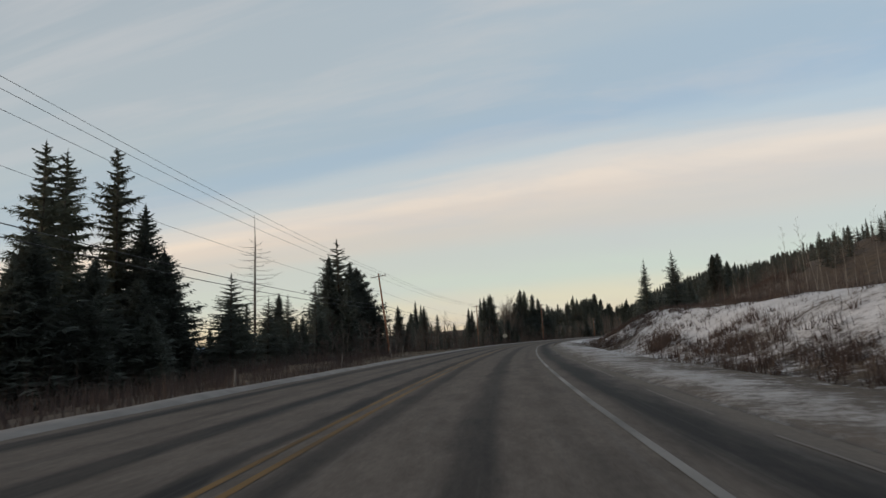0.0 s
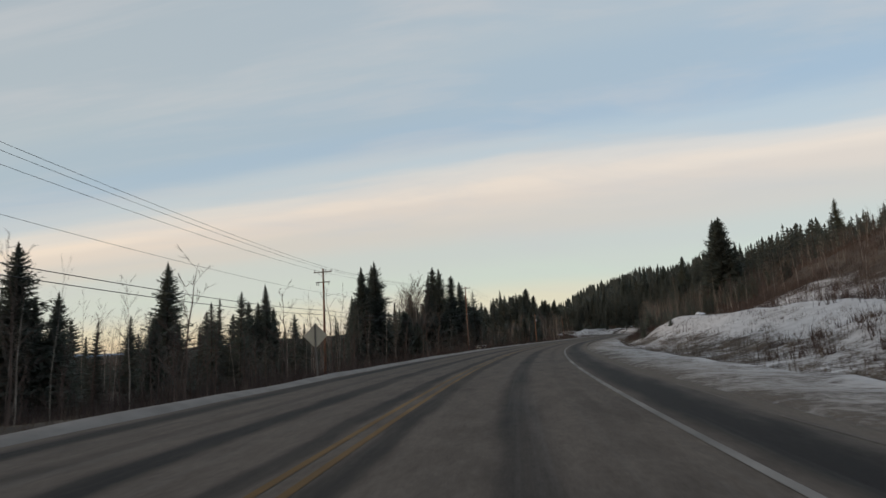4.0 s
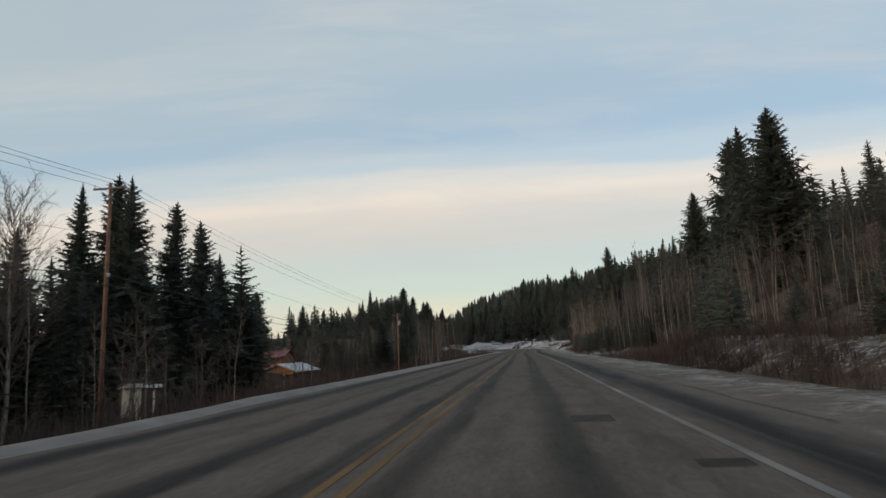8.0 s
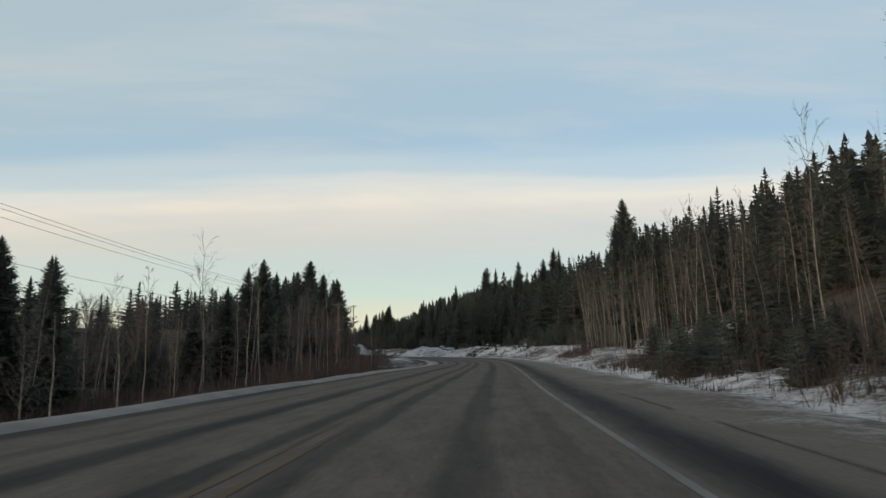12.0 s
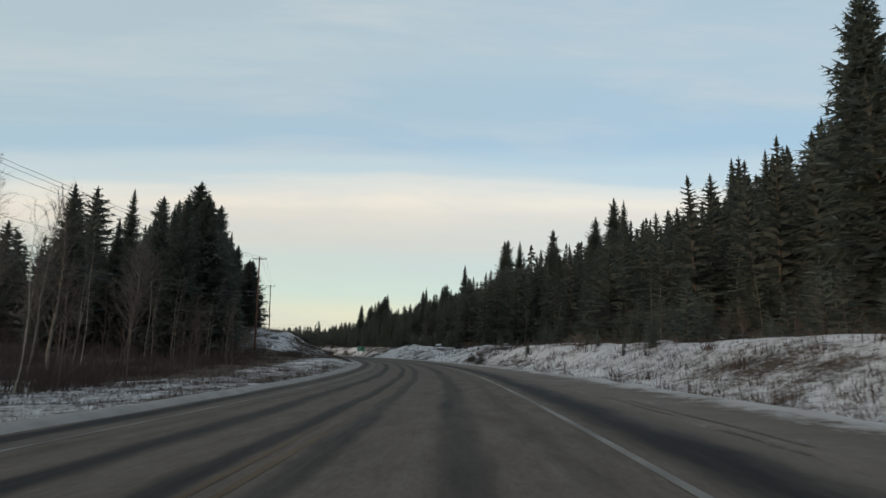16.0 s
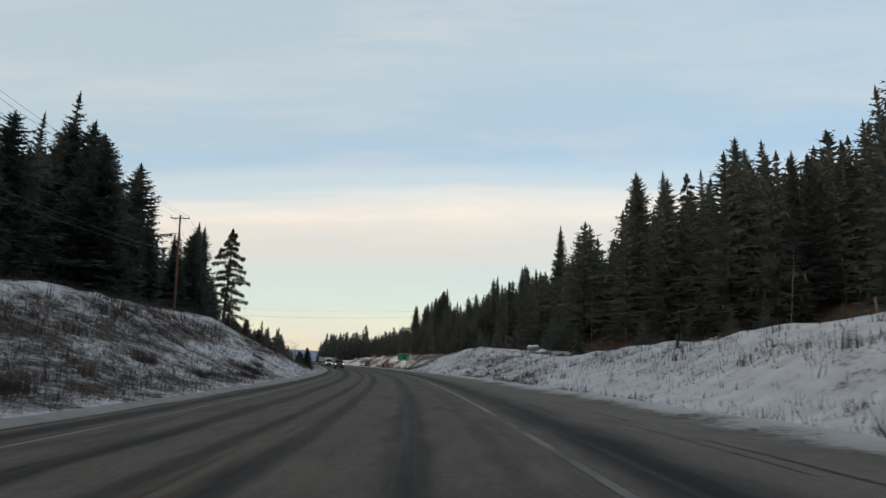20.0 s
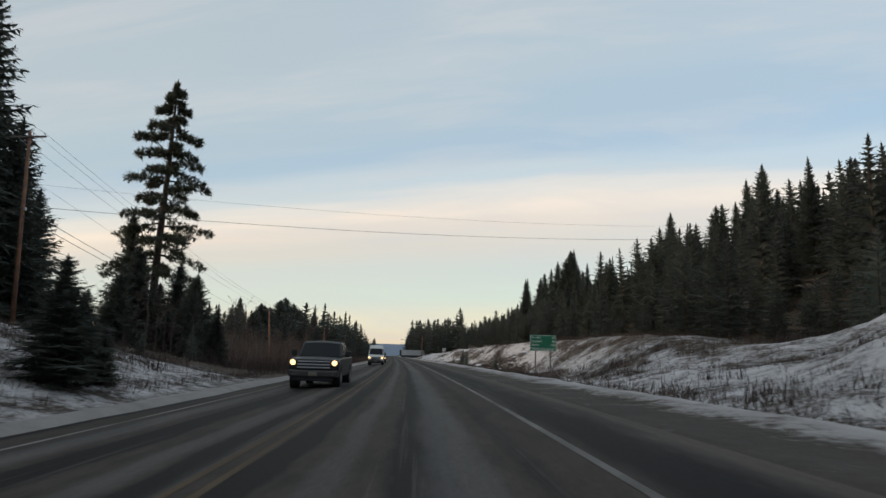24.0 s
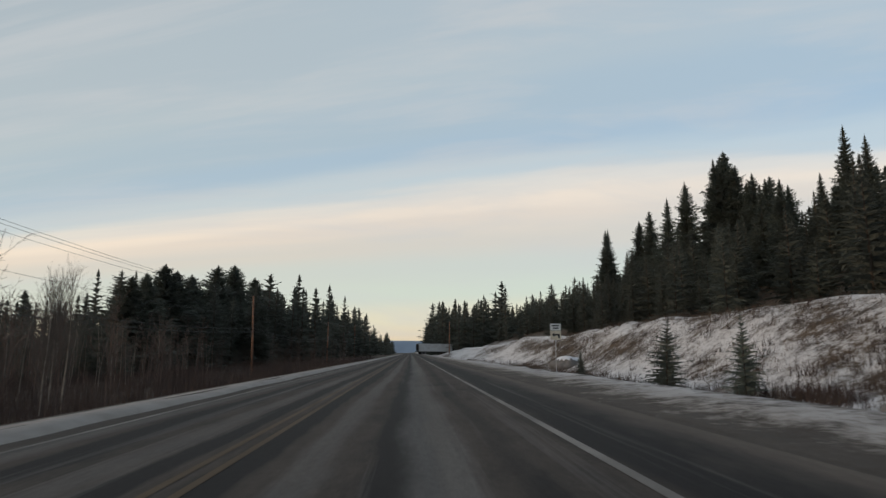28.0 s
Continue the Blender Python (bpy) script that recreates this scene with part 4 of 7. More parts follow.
for i, kw in enumerate((dict(radius=4.4, droop=0.3, ragged=0.34, power=0.9), dict(radius=5.2, droop=0.22, ragged=0.4, power=0.82, boughs=330), dict(radius=3.8, droop=0.36, ragged=0.34, power=0.88),
                        dict(radius=4.9, droop=0.2, ragged=0.5, power=0.7), dict(radius=6.2, droop=0.2, ragged=0.38, boughs=400, power=0.76, leaf=1.15))):
    kind_of_tree("spruce%d" % i, "spruce", 20.0, conifer(11 + i, **kw), (BARK, NEEDLE), ("trunk", "crown"))
for i in range(2):
    kind_of_tree("open%d" % i, "open_spruce", 20.0, conifer(25 + i, radius=6.2, droop=0.2, ragged=0.35, power=0.85, boughs=135, sprays=9, leaf=0.75, spread=0.75, lift=0.5, spire=0.008), (BARK, NEEDLE), ("trunk", "crown"))
    kind_of_tree("bareleg%d" % i, "spruce", 20.0, conifer(31 + i, radius=3.8, bare=0.26, boughs=220, ragged=0.45, droop=0.25, power=0.6), (BARK, NEEDLE), ("trunk", "crown"))
    kind_of_tree("young%d" % i, "young_spruce", 4.0, conifer(41 + i, h=4.0, radius=1.25, bare=0.02, boughs=90, ragged=0.3, droop=0.05, sprays=4, leaf=1.1), (BARK, NEEDLE), ("trunk", "crown"))
kind_of_tree("pine0", "old_fir", 30.0, open_pine(51), (BARK, NEEDLE_PINE), ("trunk", "crown"))
kind_of_tree("pine1", "old_fir", 30.0, open_pine(52, radius=4.4, bare=0.42, limbs=30), (BARK, NEEDLE_PINE), ("trunk", "crown"))
kind_of_tree("fir1", "old_fir", 30.0, conifer(54, h=30.0, radius=6.0, bare=0.2, boughs=130, sprays=11, leaf=0.8, power=0.42, ragged=0.65, droop=0.25, spread=0.95, lift=0.35, spire=0.008), (BARK, NEEDLE_PINE), ("trunk", "crown"))
kind_of_tree("fir0", "old_fir", 30.0, conifer(53, h=30.0, radius=7.2, bare=0.1, boughs=165, sprays=11, leaf=0.8, power=0.62, ragged=0.55, droop=0.25, spread=0.95, lift=0.35, spire=0.008), (BARK, NEEDLE_PINE), ("trunk", "crown"))
for i in range(5):
    kind_of_tree("aspen%d" % i, "bare_aspen", 13.0, leafless(61 + i, spread=0.13 + 0.02 * i, limbs=18, first=0.35, lean=0.03 + 0.02 * i, r0=0.05), (BIRCH, TWIG_GREY), ("trunk", "crown"))
for i in range(2):
    kind_of_tree("round%d" % i, "bare_poplar", 15.8, leafless(71 + i, h=14, spread=0.36, limbs=52, first=0.2, twigs=15, r0=0.15, lean=0.02, rise=1.9), (BIRCH, TWIG_GREY), ("trunk", "crown"))
    kind_of_tree("scrub%d" % i, "bare_alder", 7.0, leafless(81 + i, h=7, spread=0.36, limbs=18, first=0.08, twigs=7, r0=0.06, lean=0.05, rise=1.2), (TWIG, TWIG), ("trunk", "crown"))
    kind_of_tree("sparse%d" % i, "bare_poplar", 15.5, leafless(75 + i, h=14, spread=0.3, limbs=26, first=0.25, twigs=6, r0=0.11, lean=0.03, rise=1.9), (BIRCH, TWIG_GREY), ("trunk", "crown"))
kind_of_tree("snag0", "dead_spruce", 20.0, snag(91), (BARK, BARK), ("trunk", "crown"))

LABELS = {"spruce": ("dark green spruce, dense and ragged, standing in the verge woods", "tree", "spruces"),
          "open_spruce": ("spruce with long loose boughs and sky between them", "tree", "spruces"),
          "young_spruce": ("small young spruce growing on the snowy verge", "tree", "young spruces"),
          "old_fir": ("tall old fir with a bare stem and open tufted crown", "tree", "old firs"),
          "bare_aspen": ("slender leafless aspen with a pale bark stem", "tree", "aspens"),
          "bare_poplar": ("leafless poplar with a broad crown of fine twigs", "tree", "poplars"),
          "bare_alder": ("low leafless alder with reddish brown twigs", "tree", "alders"),
          "dead_spruce": ("dead bare spruce snag with dry grey branches", "tree", "")}
turns = random.Random(5)


def tree(key, s, d, top=None, height=None, fat=1.0, sink=0.15, lean=0.0):
    """Plant a tree; top is the height of its tip above the road."""
    name, h0, datas, names = LIBRARY[key]
    g = ground(s, d)
    h = height if height else max(top - g, 1.0)
    k = (h + sink) / h0
    x, y, _ = at(s, d)
    label, cat, grp = LABELS[name]
    e = thing(name, label, cat, Matrix.Translation((x, y, g - sink)) @ pose(0, 0, 0, 0, lean, math.degrees(heading(s))) @ Matrix.LocRotScale((0, 0, 0), Euler((0, 0, turns.uniform(0, 6.28))), (k * fat, k * fat, k)), grp)
    for n, me in zip(names, datas):
        part(n, me, None, e)
    return e


# trees that stand out: kind, station, offset, height of the tip over the road
LEFT_TREES = [("fir0", 50.2, -42, 22.8), ("fir1", 61.2, -43, 25.8, 0.85), ("fir0", 55.7, -45, 24.1, 0.9), ("spruce1", 61.7, -40, 19.0, 1.2), ("spruce4", 63.2, -38, 13.6, 1.2), ("spruce4", 45.2, -38, 12.8, 1.25), ("spruce1", 43.2, -38, 10.5, 1.2), ("spruce4", 51, -37, 11, 1.3), ("spruce4", 56, -36, 9.5, 1.35), ("spruce4", 60, -35, 7.5, 1.35), ("spruce4", 47, -34, 6.5, 1.4), ("spruce4", 53, -33, 5.5, 1.5), ("spruce4", 80, -34, 6.4, 1.4), ("spruce4", 88, -36, 6.0, 1.4), ("spruce1", 111.7, -40, 20, 1.1), ("spruce4", 108, -38, 9, 1.4), ("open0", 66.5, -32, 10.8, 1.55), ("snag0", 74, -33, 19.6), ("open1", 75.5, -32, 8.5, 1.6), ("spruce4", 72, -34, 6), ("spruce1", 96, -41.7, 11.2, 1.2),
              ("open0", 102.5, -38, 13.4, 1.0), ("open1", 118, -41, 24.5, 1.7), ("spruce1", 113, -36, 18.4, 1.1), ("spruce4", 121, -38, 18.5, 1.3), ("spruce1", 137, -36, 10.5, 1.2), ("spruce1", 153, -36, 11, 1.1), ("spruce2", 231, -77, 17.4), ("spruce1", 206, -35.4, 17.4, 1.1),
              ("spruce1", 202, -36.3, 16, 1.1), ("spruce1", 209, -37.5, 17.2), ("spruce2", 262, -62, 20.4), ("bareleg0", 263, -43.2, 22.8)]
LEFT_TREES2 = [("spruce1", 262, -40.8, 22.2), ("spruce0", 256, -42, 19.8), ("spruce3", 268, -39.2, 20.6), ("open0", 277, -34.7, 16.4, 1.2), ("bareleg0", 271, -37, 18.7), ("spruce2", 245, -87, 20.3), ("spruce1", 407, -72.7, 19.1, 1.1), ("spruce4", 432, -96, 26.9), ("spruce0", 427, -99, 24), ("spruce1", 424, -103, 22),
               ("spruce4", 523, -39.6, 34.9), ("spruce3", 525, -43, 31), ("spruce0", 539, -55.6, 35.7), ("spruce1", 545, -52, 31), ("spruce2", 531, -48, 30), ("spruce0", 516, -46, 24), ("spruce1", 573, -35.7, 30, 1.5), ("spruce4", 572, -38, 29.5, 1.2),
               ("spruce3", 557, -36.3, 24.5, 1.5), ("spruce4", 566, -31, 25, 1.2), ("spruce1", 645, -34.7, 32), ("spruce0", 647, -36.4, 32.6)]
LEFT_TREES3 = [("spruce1", 653, -37.5, 34.6), ("pine0", 685, -33.2, 40.3), ("spruce3", 683, -36, 20), ("spruce4", 688, -31, 10), ("spruce4", 668, -22, 9.5, 1.3), ("spruce1", 674, -26, 12, 1.3), ("spruce4", 682, -27, 10, 1.3), ("spruce0", 664, -18, 6, 1.3), ("spruce3", 691, -30, 12), ("round0", 444, -27, 13.5), ("round1", 249.9, -43.3, 19.1), ("round0", 246.9, -45.3, 17.1), ("spruce4", 680, -33, 9), ("spruce1", 662, -20, 7.5), ("spruce3", 666, -24, 6), ("spruce4", 622, -33, 26), ("spruce0", 630, -38, 27), ("spruce1", 600, -38, 33, 1.5),
               ("spruce1", 890, -73, 26.7), ("spruce0", 962, -47, 30), ("pine1", 880, -70, 25), ("spruce0", 580, -44, 28), ("spruce4", 590, -40, 34, 1.2), ("spruce3", 617.6, -8.3, 3.8, 1.9), ("spruce1", 620.1, -9.5, 2.9, 1.9), ("spruce1", 619.6, -8, 1.9, 1.6), ("spruce1", 622, -10, 3.2, 1.8), ("spruce1", 656.1, -33, 15.7, 1.2), ("spruce1", 652.1, -33, 21.2, 1.1), ("spruce4", 673.1, -31, 13.5, 1.1), ("spruce4", 665.1, -29, 9.1, 1.3), ("spruce4", 680.6, -28, 8.3, 1.3), ("spruce4", 686.6, -33, 10.3, 1.3), ("young1", 611, -9.6, 2.6, 1.2), ("young0", 610, -11, 3.0, 1.2), ("young1", 648, -15, 3.2), ("young0", 633, -12.5, 2.4), ("round0", 745, -20.5, 7.3, 0.7), ("round1", 741, -19.5, 6.0, 0.6)]
RIGHT_TREES = [("open1", 98, 19.6, 12.4, 0.85), ("open0", 98, 24, 13.4, 1.0), ("spruce4", 104, 27, 9.0), ("spruce4", 286, 36.5, 32.5, 1.05), ("spruce4", 306, 38, 35.2, 0.95), ("spruce1", 296, 36.5, 33.6, 1.1), ("spruce0", 345, 48.3, 32.7), ("aspen1", 329, 25.5, 21, 0.8), ("aspen0", 332, 26, 19, 0.8), ("aspen3", 325, 25, 18, 0.8), ("spruce0", 287, 40.6, 22), ("fir0", 350, 83.6, 45.6), ("spruce0", 385, 88, 41.5),
               ("spruce4", 343, 41.7, 34.8), ("spruce3", 337, 44, 28.5), ("spruce3", 433, 36.2, 31, 1.15), ("spruce1", 428, 40, 27, 1.1), ("fir0", 436, 39, 29), ("spruce0", 493, 65, 40.6), ("spruce2", 515, 76, 48.4),
               ("spruce3", 599, 74.5, 50.3), ("spruce1", 618, 63.5, 48.2), ("spruce0", 658, 62.3, 44), ("spruce2", 475, 86, 50)]
RIGHT_TREES2 = [("spruce1", 724, 78, 43), ("spruce0", 716, 74, 37), ("spruce1", 732, 80, 40), ("spruce3", 706, 73, 35.5), ("spruce0", 742, 82, 40), ("spruce4", 736, 72, 33), ("spruce1", 800, 62, 31), ("spruce0", 792, 56, 27.5), ("spruce3", 812, 66, 34), ("spruce1", 784, 54, 26), ("spruce0", 776, 58, 31), ("spruce0", 701, 66.8, 38.4), ("spruce2", 761, 77.6, 44.2), ("spruce3", 825, 67.8, 43.5), ("spruce0", 893, 64.8, 41.2), ("young0", 737, 16.0, 3.1, 1.5), ("young1", 728.8, 15.8, 2.9, 1.1), ("young1", 704.3, 18, 2.5), ("young0", 752, 15.5, 1.6),
                ("young1", 423, 20, 1.7), ("young0", 442, 16, 1.6), ("young1", 512, 17, 1.6), ("young0", 498.4, 13, 1.9, 2.2), ("scrub0", 500.4, 13, 1.5, 1.8), ("young0", 496.4, 13, 1.6, 1.7), ("scrub1", 489.9, 12.5, 1.6, 1.8), ("young0", 488.4, 12.5, 1.9, 2.2), ("young1", 486.4, 12, 1.4, 1.7), ("young0", 481.9, 10.5, 0.9, 1.7), ("young0", 528, 17.2, 2.4), ("young1", 438, 14.5, 1.2), ("young0", 187, 12.4, 3.0, 1.3), ("young1", 176, 15, 3.2)]
RIGHT_TREES3 = [("spruce1", 547.9, 66, 47.7), ("spruce0", 542.9, 66, 45.4), ("spruce1", 557.4, 66, 44.4, 1.1), ("spruce0", 617.4, 70, 48.8), ("spruce3", 628.9, 70, 51.4), ("spruce1", 572.0, 62, 35.4), ("spruce3", 569.0, 62, 33.7), ("pine1", 611.5, 72, 46.3), ("spruce1", 706.1, 70, 40.3),
                ("spruce0", 690.6, 68, 36.3), ("spruce3", 679.6, 66, 32.3), ("spruce1", 749.1, 72, 41.0), ("spruce0", 835.6, 72, 46.5), ("spruce3", 723.6, 70, 36.4), ("spruce4", 452.5, 46, 41.6, 0.9), ("fir0", 441.5, 42, 35.4, 1.1), ("spruce1", 424.5, 36, 27.7)]
RIGHT_TREES4 = [("spruce4", 819.6, 66, 42.9), ("spruce1", 819.6, 64, 39.8, 1.2), ("spruce3", 816.1, 66, 38.7, 1.1), ("spruce1", 838.1, 66, 41.6), ("spruce0", 848.1, 66, 40.1, 1.1), ("spruce3", 859.1, 66, 39.5, 1.1), ("spruce1", 867.1, 66, 38.5, 1.2), ("spruce1", 810.6, 66, 35.2, 1.2),
                ("spruce3", 804.6, 66, 32.9, 1.1), ("spruce1", 800.1, 66, 30.0, 1.2), ("spruce0", 792.1, 66, 29.6, 1.1), ("spruce3", 786.6, 64, 26.1, 1.2), ("spruce0", 782.1, 66, 32.2), ("spruce0", 894.1, 66, 41.6)]
LEFT_TREES4 = [("spruce4", 817.6, -50, 14.8, 1.5), ("spruce4", 824.1, -50, 16.5, 1.5), ("spruce4", 834.1, -50, 19.6, 1.5), ("spruce4", 840.6, -50, 19.0, 1.5), ("spruce4", 849.6, -50, 19.3, 1.5), ("spruce4", 864.1, -50, 23.7, 1.5), ("spruce4", 883.6, -50, 26.6, 1.5), ("spruce4", 907.1, -50, 25.8, 1.5), ("spruce4", 928.1, -50, 24.6, 1.5),
               ("sparse0", 414.5, -30, 13.7), ("sparse1", 421.0, -32, 14.0), ("sparse0", 430.5, -36, 14.0), ("sparse1", 441.8, -27, 13.5, 0.9), ("round1", 749.6, -24, 6.9, 0.7), ("open1", 85, -34, 9.6, 1.3), ("spruce1", 348.5, -34, 9.5, 1.1), ("spruce0", 351, -38, 8.2, 1.2), ("spruce4", 340.5, -32, 9.0), ("spruce4", 374, -34, 7.3), ("spruce1", 390, -36, 11.4, 1.2), ("spruce1", 406, -38, 16.6), ("spruce4", 415, -38, 19.3, 0.9), ("spruce1", 427.5, -38, 18.4),
               ("sparse1", 336.5, -20, 4.8, 1.3), ("sparse0", 324.5, -16, 3.2, 1.2), ("sparse1", 335, -23, 4.4, 1.1), ("sparse0", 341, -19, 4.6, 0.9), ("round0", 362.5, -40, 8.0), ("sparse1", 370, -42, 8.4, 1.2), ("round1", 380, -44, 9.4), ("sparse0", 387, -44, 9.2, 1.2), ("sparse1", 394, -44, 8.9, 1.2), ("spruce4", 118.6, -35, 13.2, 1.4),
               ("spruce4", 207.7, -30, 7.6, 1.1), ("spruce1", 213.7, -32, 7.3, 1.2), ("spruce4", 207.2, -28, 4.3, 1.2), ("spruce4", 203.2, -26, 4.6, 1.2), ("spruce1", 213.7, -30, 5.6, 1.2)]
SHRUBS = [("scrub0", 41, 11.6, 1.3, 1.5), ("scrub1", 42.4, 12.2, 1.7, 1.5), ("scrub0", 43.6, 12.8, 2.0, 1.4), ("scrub1", 40.2, 12.6, 1.9, 1.5), ("scrub0", 45.4, 13.4, 1.9, 1.4), ("scrub1", 39, 11.5, 1.1, 1.5), ("scrub0", 106, 12.6, 1.5, 1.4)]
for rows in (LEFT_TREES, LEFT_TREES2, LEFT_TREES3, RIGHT_TREES, RIGHT_TREES2, RIGHT_TREES3, RIGHT_TREES4, LEFT_TREES4, SHRUBS):
    for key, s, d, top, *fat in rows:
        tree(key, s, d, top, fat=fat[0] if fat else 1.0)


# lower neighbours crowding round the tall left-hand trees
rnd = random.Random(77)
for key, s, d, top, *_ in LEFT_TREES[19:] + LEFT_TREES2[:6]:
    for _k in range(2):
        tree(rnd.choice(["spruce0", "spruce1", "spruce3"]), s + rnd.uniform(-4, 4), d + rnd.uniform(-5, 2), top * rnd.uniform(0.45, 0.8), fat=1.1)


# woods: kinds, station range, offset range, height range, count
def wood(seed, keys, s0, s1, d0, d1, h0, h1, n, fat=(0.85, 1.15), lean=(0, 0)):
    rnd = random.Random(seed)
    for _ in range(n):
        s, d = rnd.uniform(s0, s1), rnd.uniform(d0, d1)
        tree(rnd.choice(keys), s, d, height=rnd.uniform(h0, h1), fat=rnd.uniform(*fat), lean=rnd.uniform(*lean))


class Stock:
    """Plain arrays of a few trees, to be set many times into one mesh."""

    def __init__(self, pairs):
        self.items = []
        for trunk, crown in pairs:
            v = np.array(trunk.v + crown.v, dtype=np.float64)
            n = len(trunk.v)
            self.items.append((v, trunk.f, [tuple(i + n for i in f) for f in crown.f]))


def joined_wood(name, label, stock, h0, mats, seed, s0, s1, d0, d1, lo, hi, n, fat=(0.85, 1.3)):
    rnd = random.Random(seed)
    rows = [(rnd.uniform(s0, s1), rnd.uniform(d0, d1), rnd.uniform(lo, hi)) for _ in range(n)]
    return planted(name, label, stock, h0, mats, rnd, rows, fat)


def planted(name, label, stock, h0, mats, rnd, rows, fat):
    vs, f1, f2, base = [], [], [], 0
    for s, d, h in rows:
        v, a, b = stock.items[rnd.randrange(len(stock.items))]
        k, q, w = h / h0, rnd.uniform(0, 6.283), rnd.uniform(*fat)
        x, y, _z = at(s, d)
        c, g = math.cos(q) * k * w, math.sin(q) * k * w
        vs.append(np.stack([x + v[:, 0] * c - v[:, 1] * g, y + v[:, 0] * g + v[:, 1] * c, ground(s, d) - 0.2 + v[:, 2] * k], 1))
        f1 += [tuple(i + base for i in f) for f in a]
        f2 += [tuple(i + base for i in f) for f in b]
        base += len(v)
    me = bpy.data.meshes.new(name)
    me.from_pydata(np.concatenate(vs).tolist(), [], f1 + f2)
    me.materials.append(mats[0])
    me.materials.append(mats[1])
    me.polygons.foreach_set("material_index", [0] * len(f1) + [1] * len(f2))
    me.update()
    return tagged(new(name, me), label, "forest", "", "stuff")


MIDSPRUCE = Stock([conifer(111 + i, radius=r, droop=dr, ragged=rg, power=pw, boughs=int(1.7 * n), sprays=4, leaf=1.1, spire=0.012, spread=1.0) for i, (r, dr, rg, pw, n) in enumerate(
    ((4.6, 0.32, 0.34, 0.88, 80), (5.7, 0.28, 0.44, 0.8, 88), (4.0, 0.4, 0.34, 0.86, 76), (5.1, 0.22, 0.5, 0.66, 80), (4.5, 0.3, 0.44, 0.74, 80)))])
FARSPRUCE = Stock([conifer(131 + i, radius=r, droop=0.3, ragged=rg, power=pw, boughs=60, sprays=2, leaf=2.4, spire=0.024, spread=1.0) for i, (r, rg, pw) in enumerate(
    ((4.6, 0.35, 0.85), (5.9, 0.4, 0.76), (4.2, 0.3, 0.86), (5.5, 0.5, 0.64), (4.9, 0.4, 0.74)))])
MIDASPEN = Stock([leafless(161 + i, spread=0.14 + 0.02 * i, limbs=12, first=0.35, lean=0.02 + 0.025 * i, r0=0.045, twigs=3) for i in range(4)])


MIDSCRUB = Stock([leafless(181 + i, h=7, spread=0.34, limbs=13, first=0.06, twigs=4, r0=0.05, lean=0.06, rise=1.4) for i in range(3)])


def scrubs(seed, s0, s1, d0, d1, lo, hi, n):
    return joined_wood("alder_thicket", "thicket of leafless reddish brown alder scrub", MIDSCRUB, 7.0, (TWIG, TWIG), seed, s0, s1, d0, d1, lo, hi, n)


def spruces(seed, s0, s1, d0, d1, lo, hi, n):
    return joined_wood("spruce_wood", "dense stand of dark spruces behind the verge", MIDSPRUCE, 20.0, (BARK, NEEDLE_FAR), seed, s0, s1, d0, d1, lo, hi, n, (1.0, 1.6))


def aspens(seed, s0, s1, d0, d1, lo, hi, n):
    return joined_wood("aspen_wood", "thicket of slender leafless aspens with pale stems", MIDASPEN, 13.0, (BIRCH, TWIG_GREY), seed, s0, s1, d0, d1, lo, hi, n)


SPR = ["spruce0", "spruce1", "spruce2", "spruce3"]
ASP = ["aspen0", "aspen1", "aspen2", "aspen3", "aspen4"]
spruces(1, 20, 130, -60, -38, 7, 12, 22)
spruces(61, 112, 185, -70, -42, 8, 12, 34)
spruces(2, 135, 240, -75, -40, 8, 14, 44)
spruces(3, 240, 300, -66, -40, 12, 19, 26)
spruces(47, 345, 425, -78, -46, 8, 14, 24)
spruces(4, 405, 460, -100, -70, 10, 17, 18)
spruces(5, 500, 660, -64, -38, 18, 27, 60)
spruces(6, 838, 900, -70, -36, 15, 22, 56)
spruces(68, 725, 830, -74, -42, 7, 10.5, 46)
spruces(7, 290, 340, 36, 62, 4.5, 7, 18)
spruces(48, 340, 390, 36, 62, 10, 16, 22)
spruces(8, 390, 560, 38, 70, 15, 23, 98)
spruces(28, 560, 622, 40, 74, 17, 25, 48)
spruces(38, 622, 665, 50, 76, 14, 21, 36)
spruces(9, 655, 750, 50, 78, 13, 20, 66)
spruces(35, 745, 830, 42, 78, 9, 14, 70)
spruces(36, 630, 830, 33, 46, 6, 13, 60)
spruces(29, 830, 930, 34, 74, 7, 11, 60)
wood(37, ASP, 690, 738, -30, -14, 3.5, 5.5, 12)
wood(49, ASP, 738, 800, -44, -28, 7, 11, 16)
wood(5, SPR, 540, 640, -37, -29, 11, 17, 16)
wood(10, ["young0", "young1"], 296, 340, 12.0, 17, 1.8, 3.2, 26, (1.4, 2.0))
spruces(74, 266, 338, 12.8, 18, 2.2, 3.8, 64)
scrubs(69, 270, 346, 11.8, 18, 1.8, 3.2, 90)
aspens(70, 348, 394, 15, 24, 8.5, 12.5, 46)
wood(64, ["young0", "young1"], 340, 352, 13.0, 18, 2.5, 4.5, 8, (1.2, 1.7))
spruces(65, 298, 348, 18, 34, 5, 9, 46)
wood(66, ASP, 346, 370, 14.5, 19, 8.5, 11.5, 18, (0.7, 0.9), (-6, 3))
spruces(67, 345, 405, -60, -37, 5, 7.5, 46)
wood(56, ["young0", "young1"], 415, 462, 22, 33, 3.0, 6.5, 26, (1.2, 1.7))
wood(27, ["young0", "young1"], 214, 262, 14, 22, 3, 6.5, 16, (1.1, 1.7))
wood(11, ASP, 248, 362, 13, 24, 7, 11, 88, (0.5, 0.85), (-5, 2))
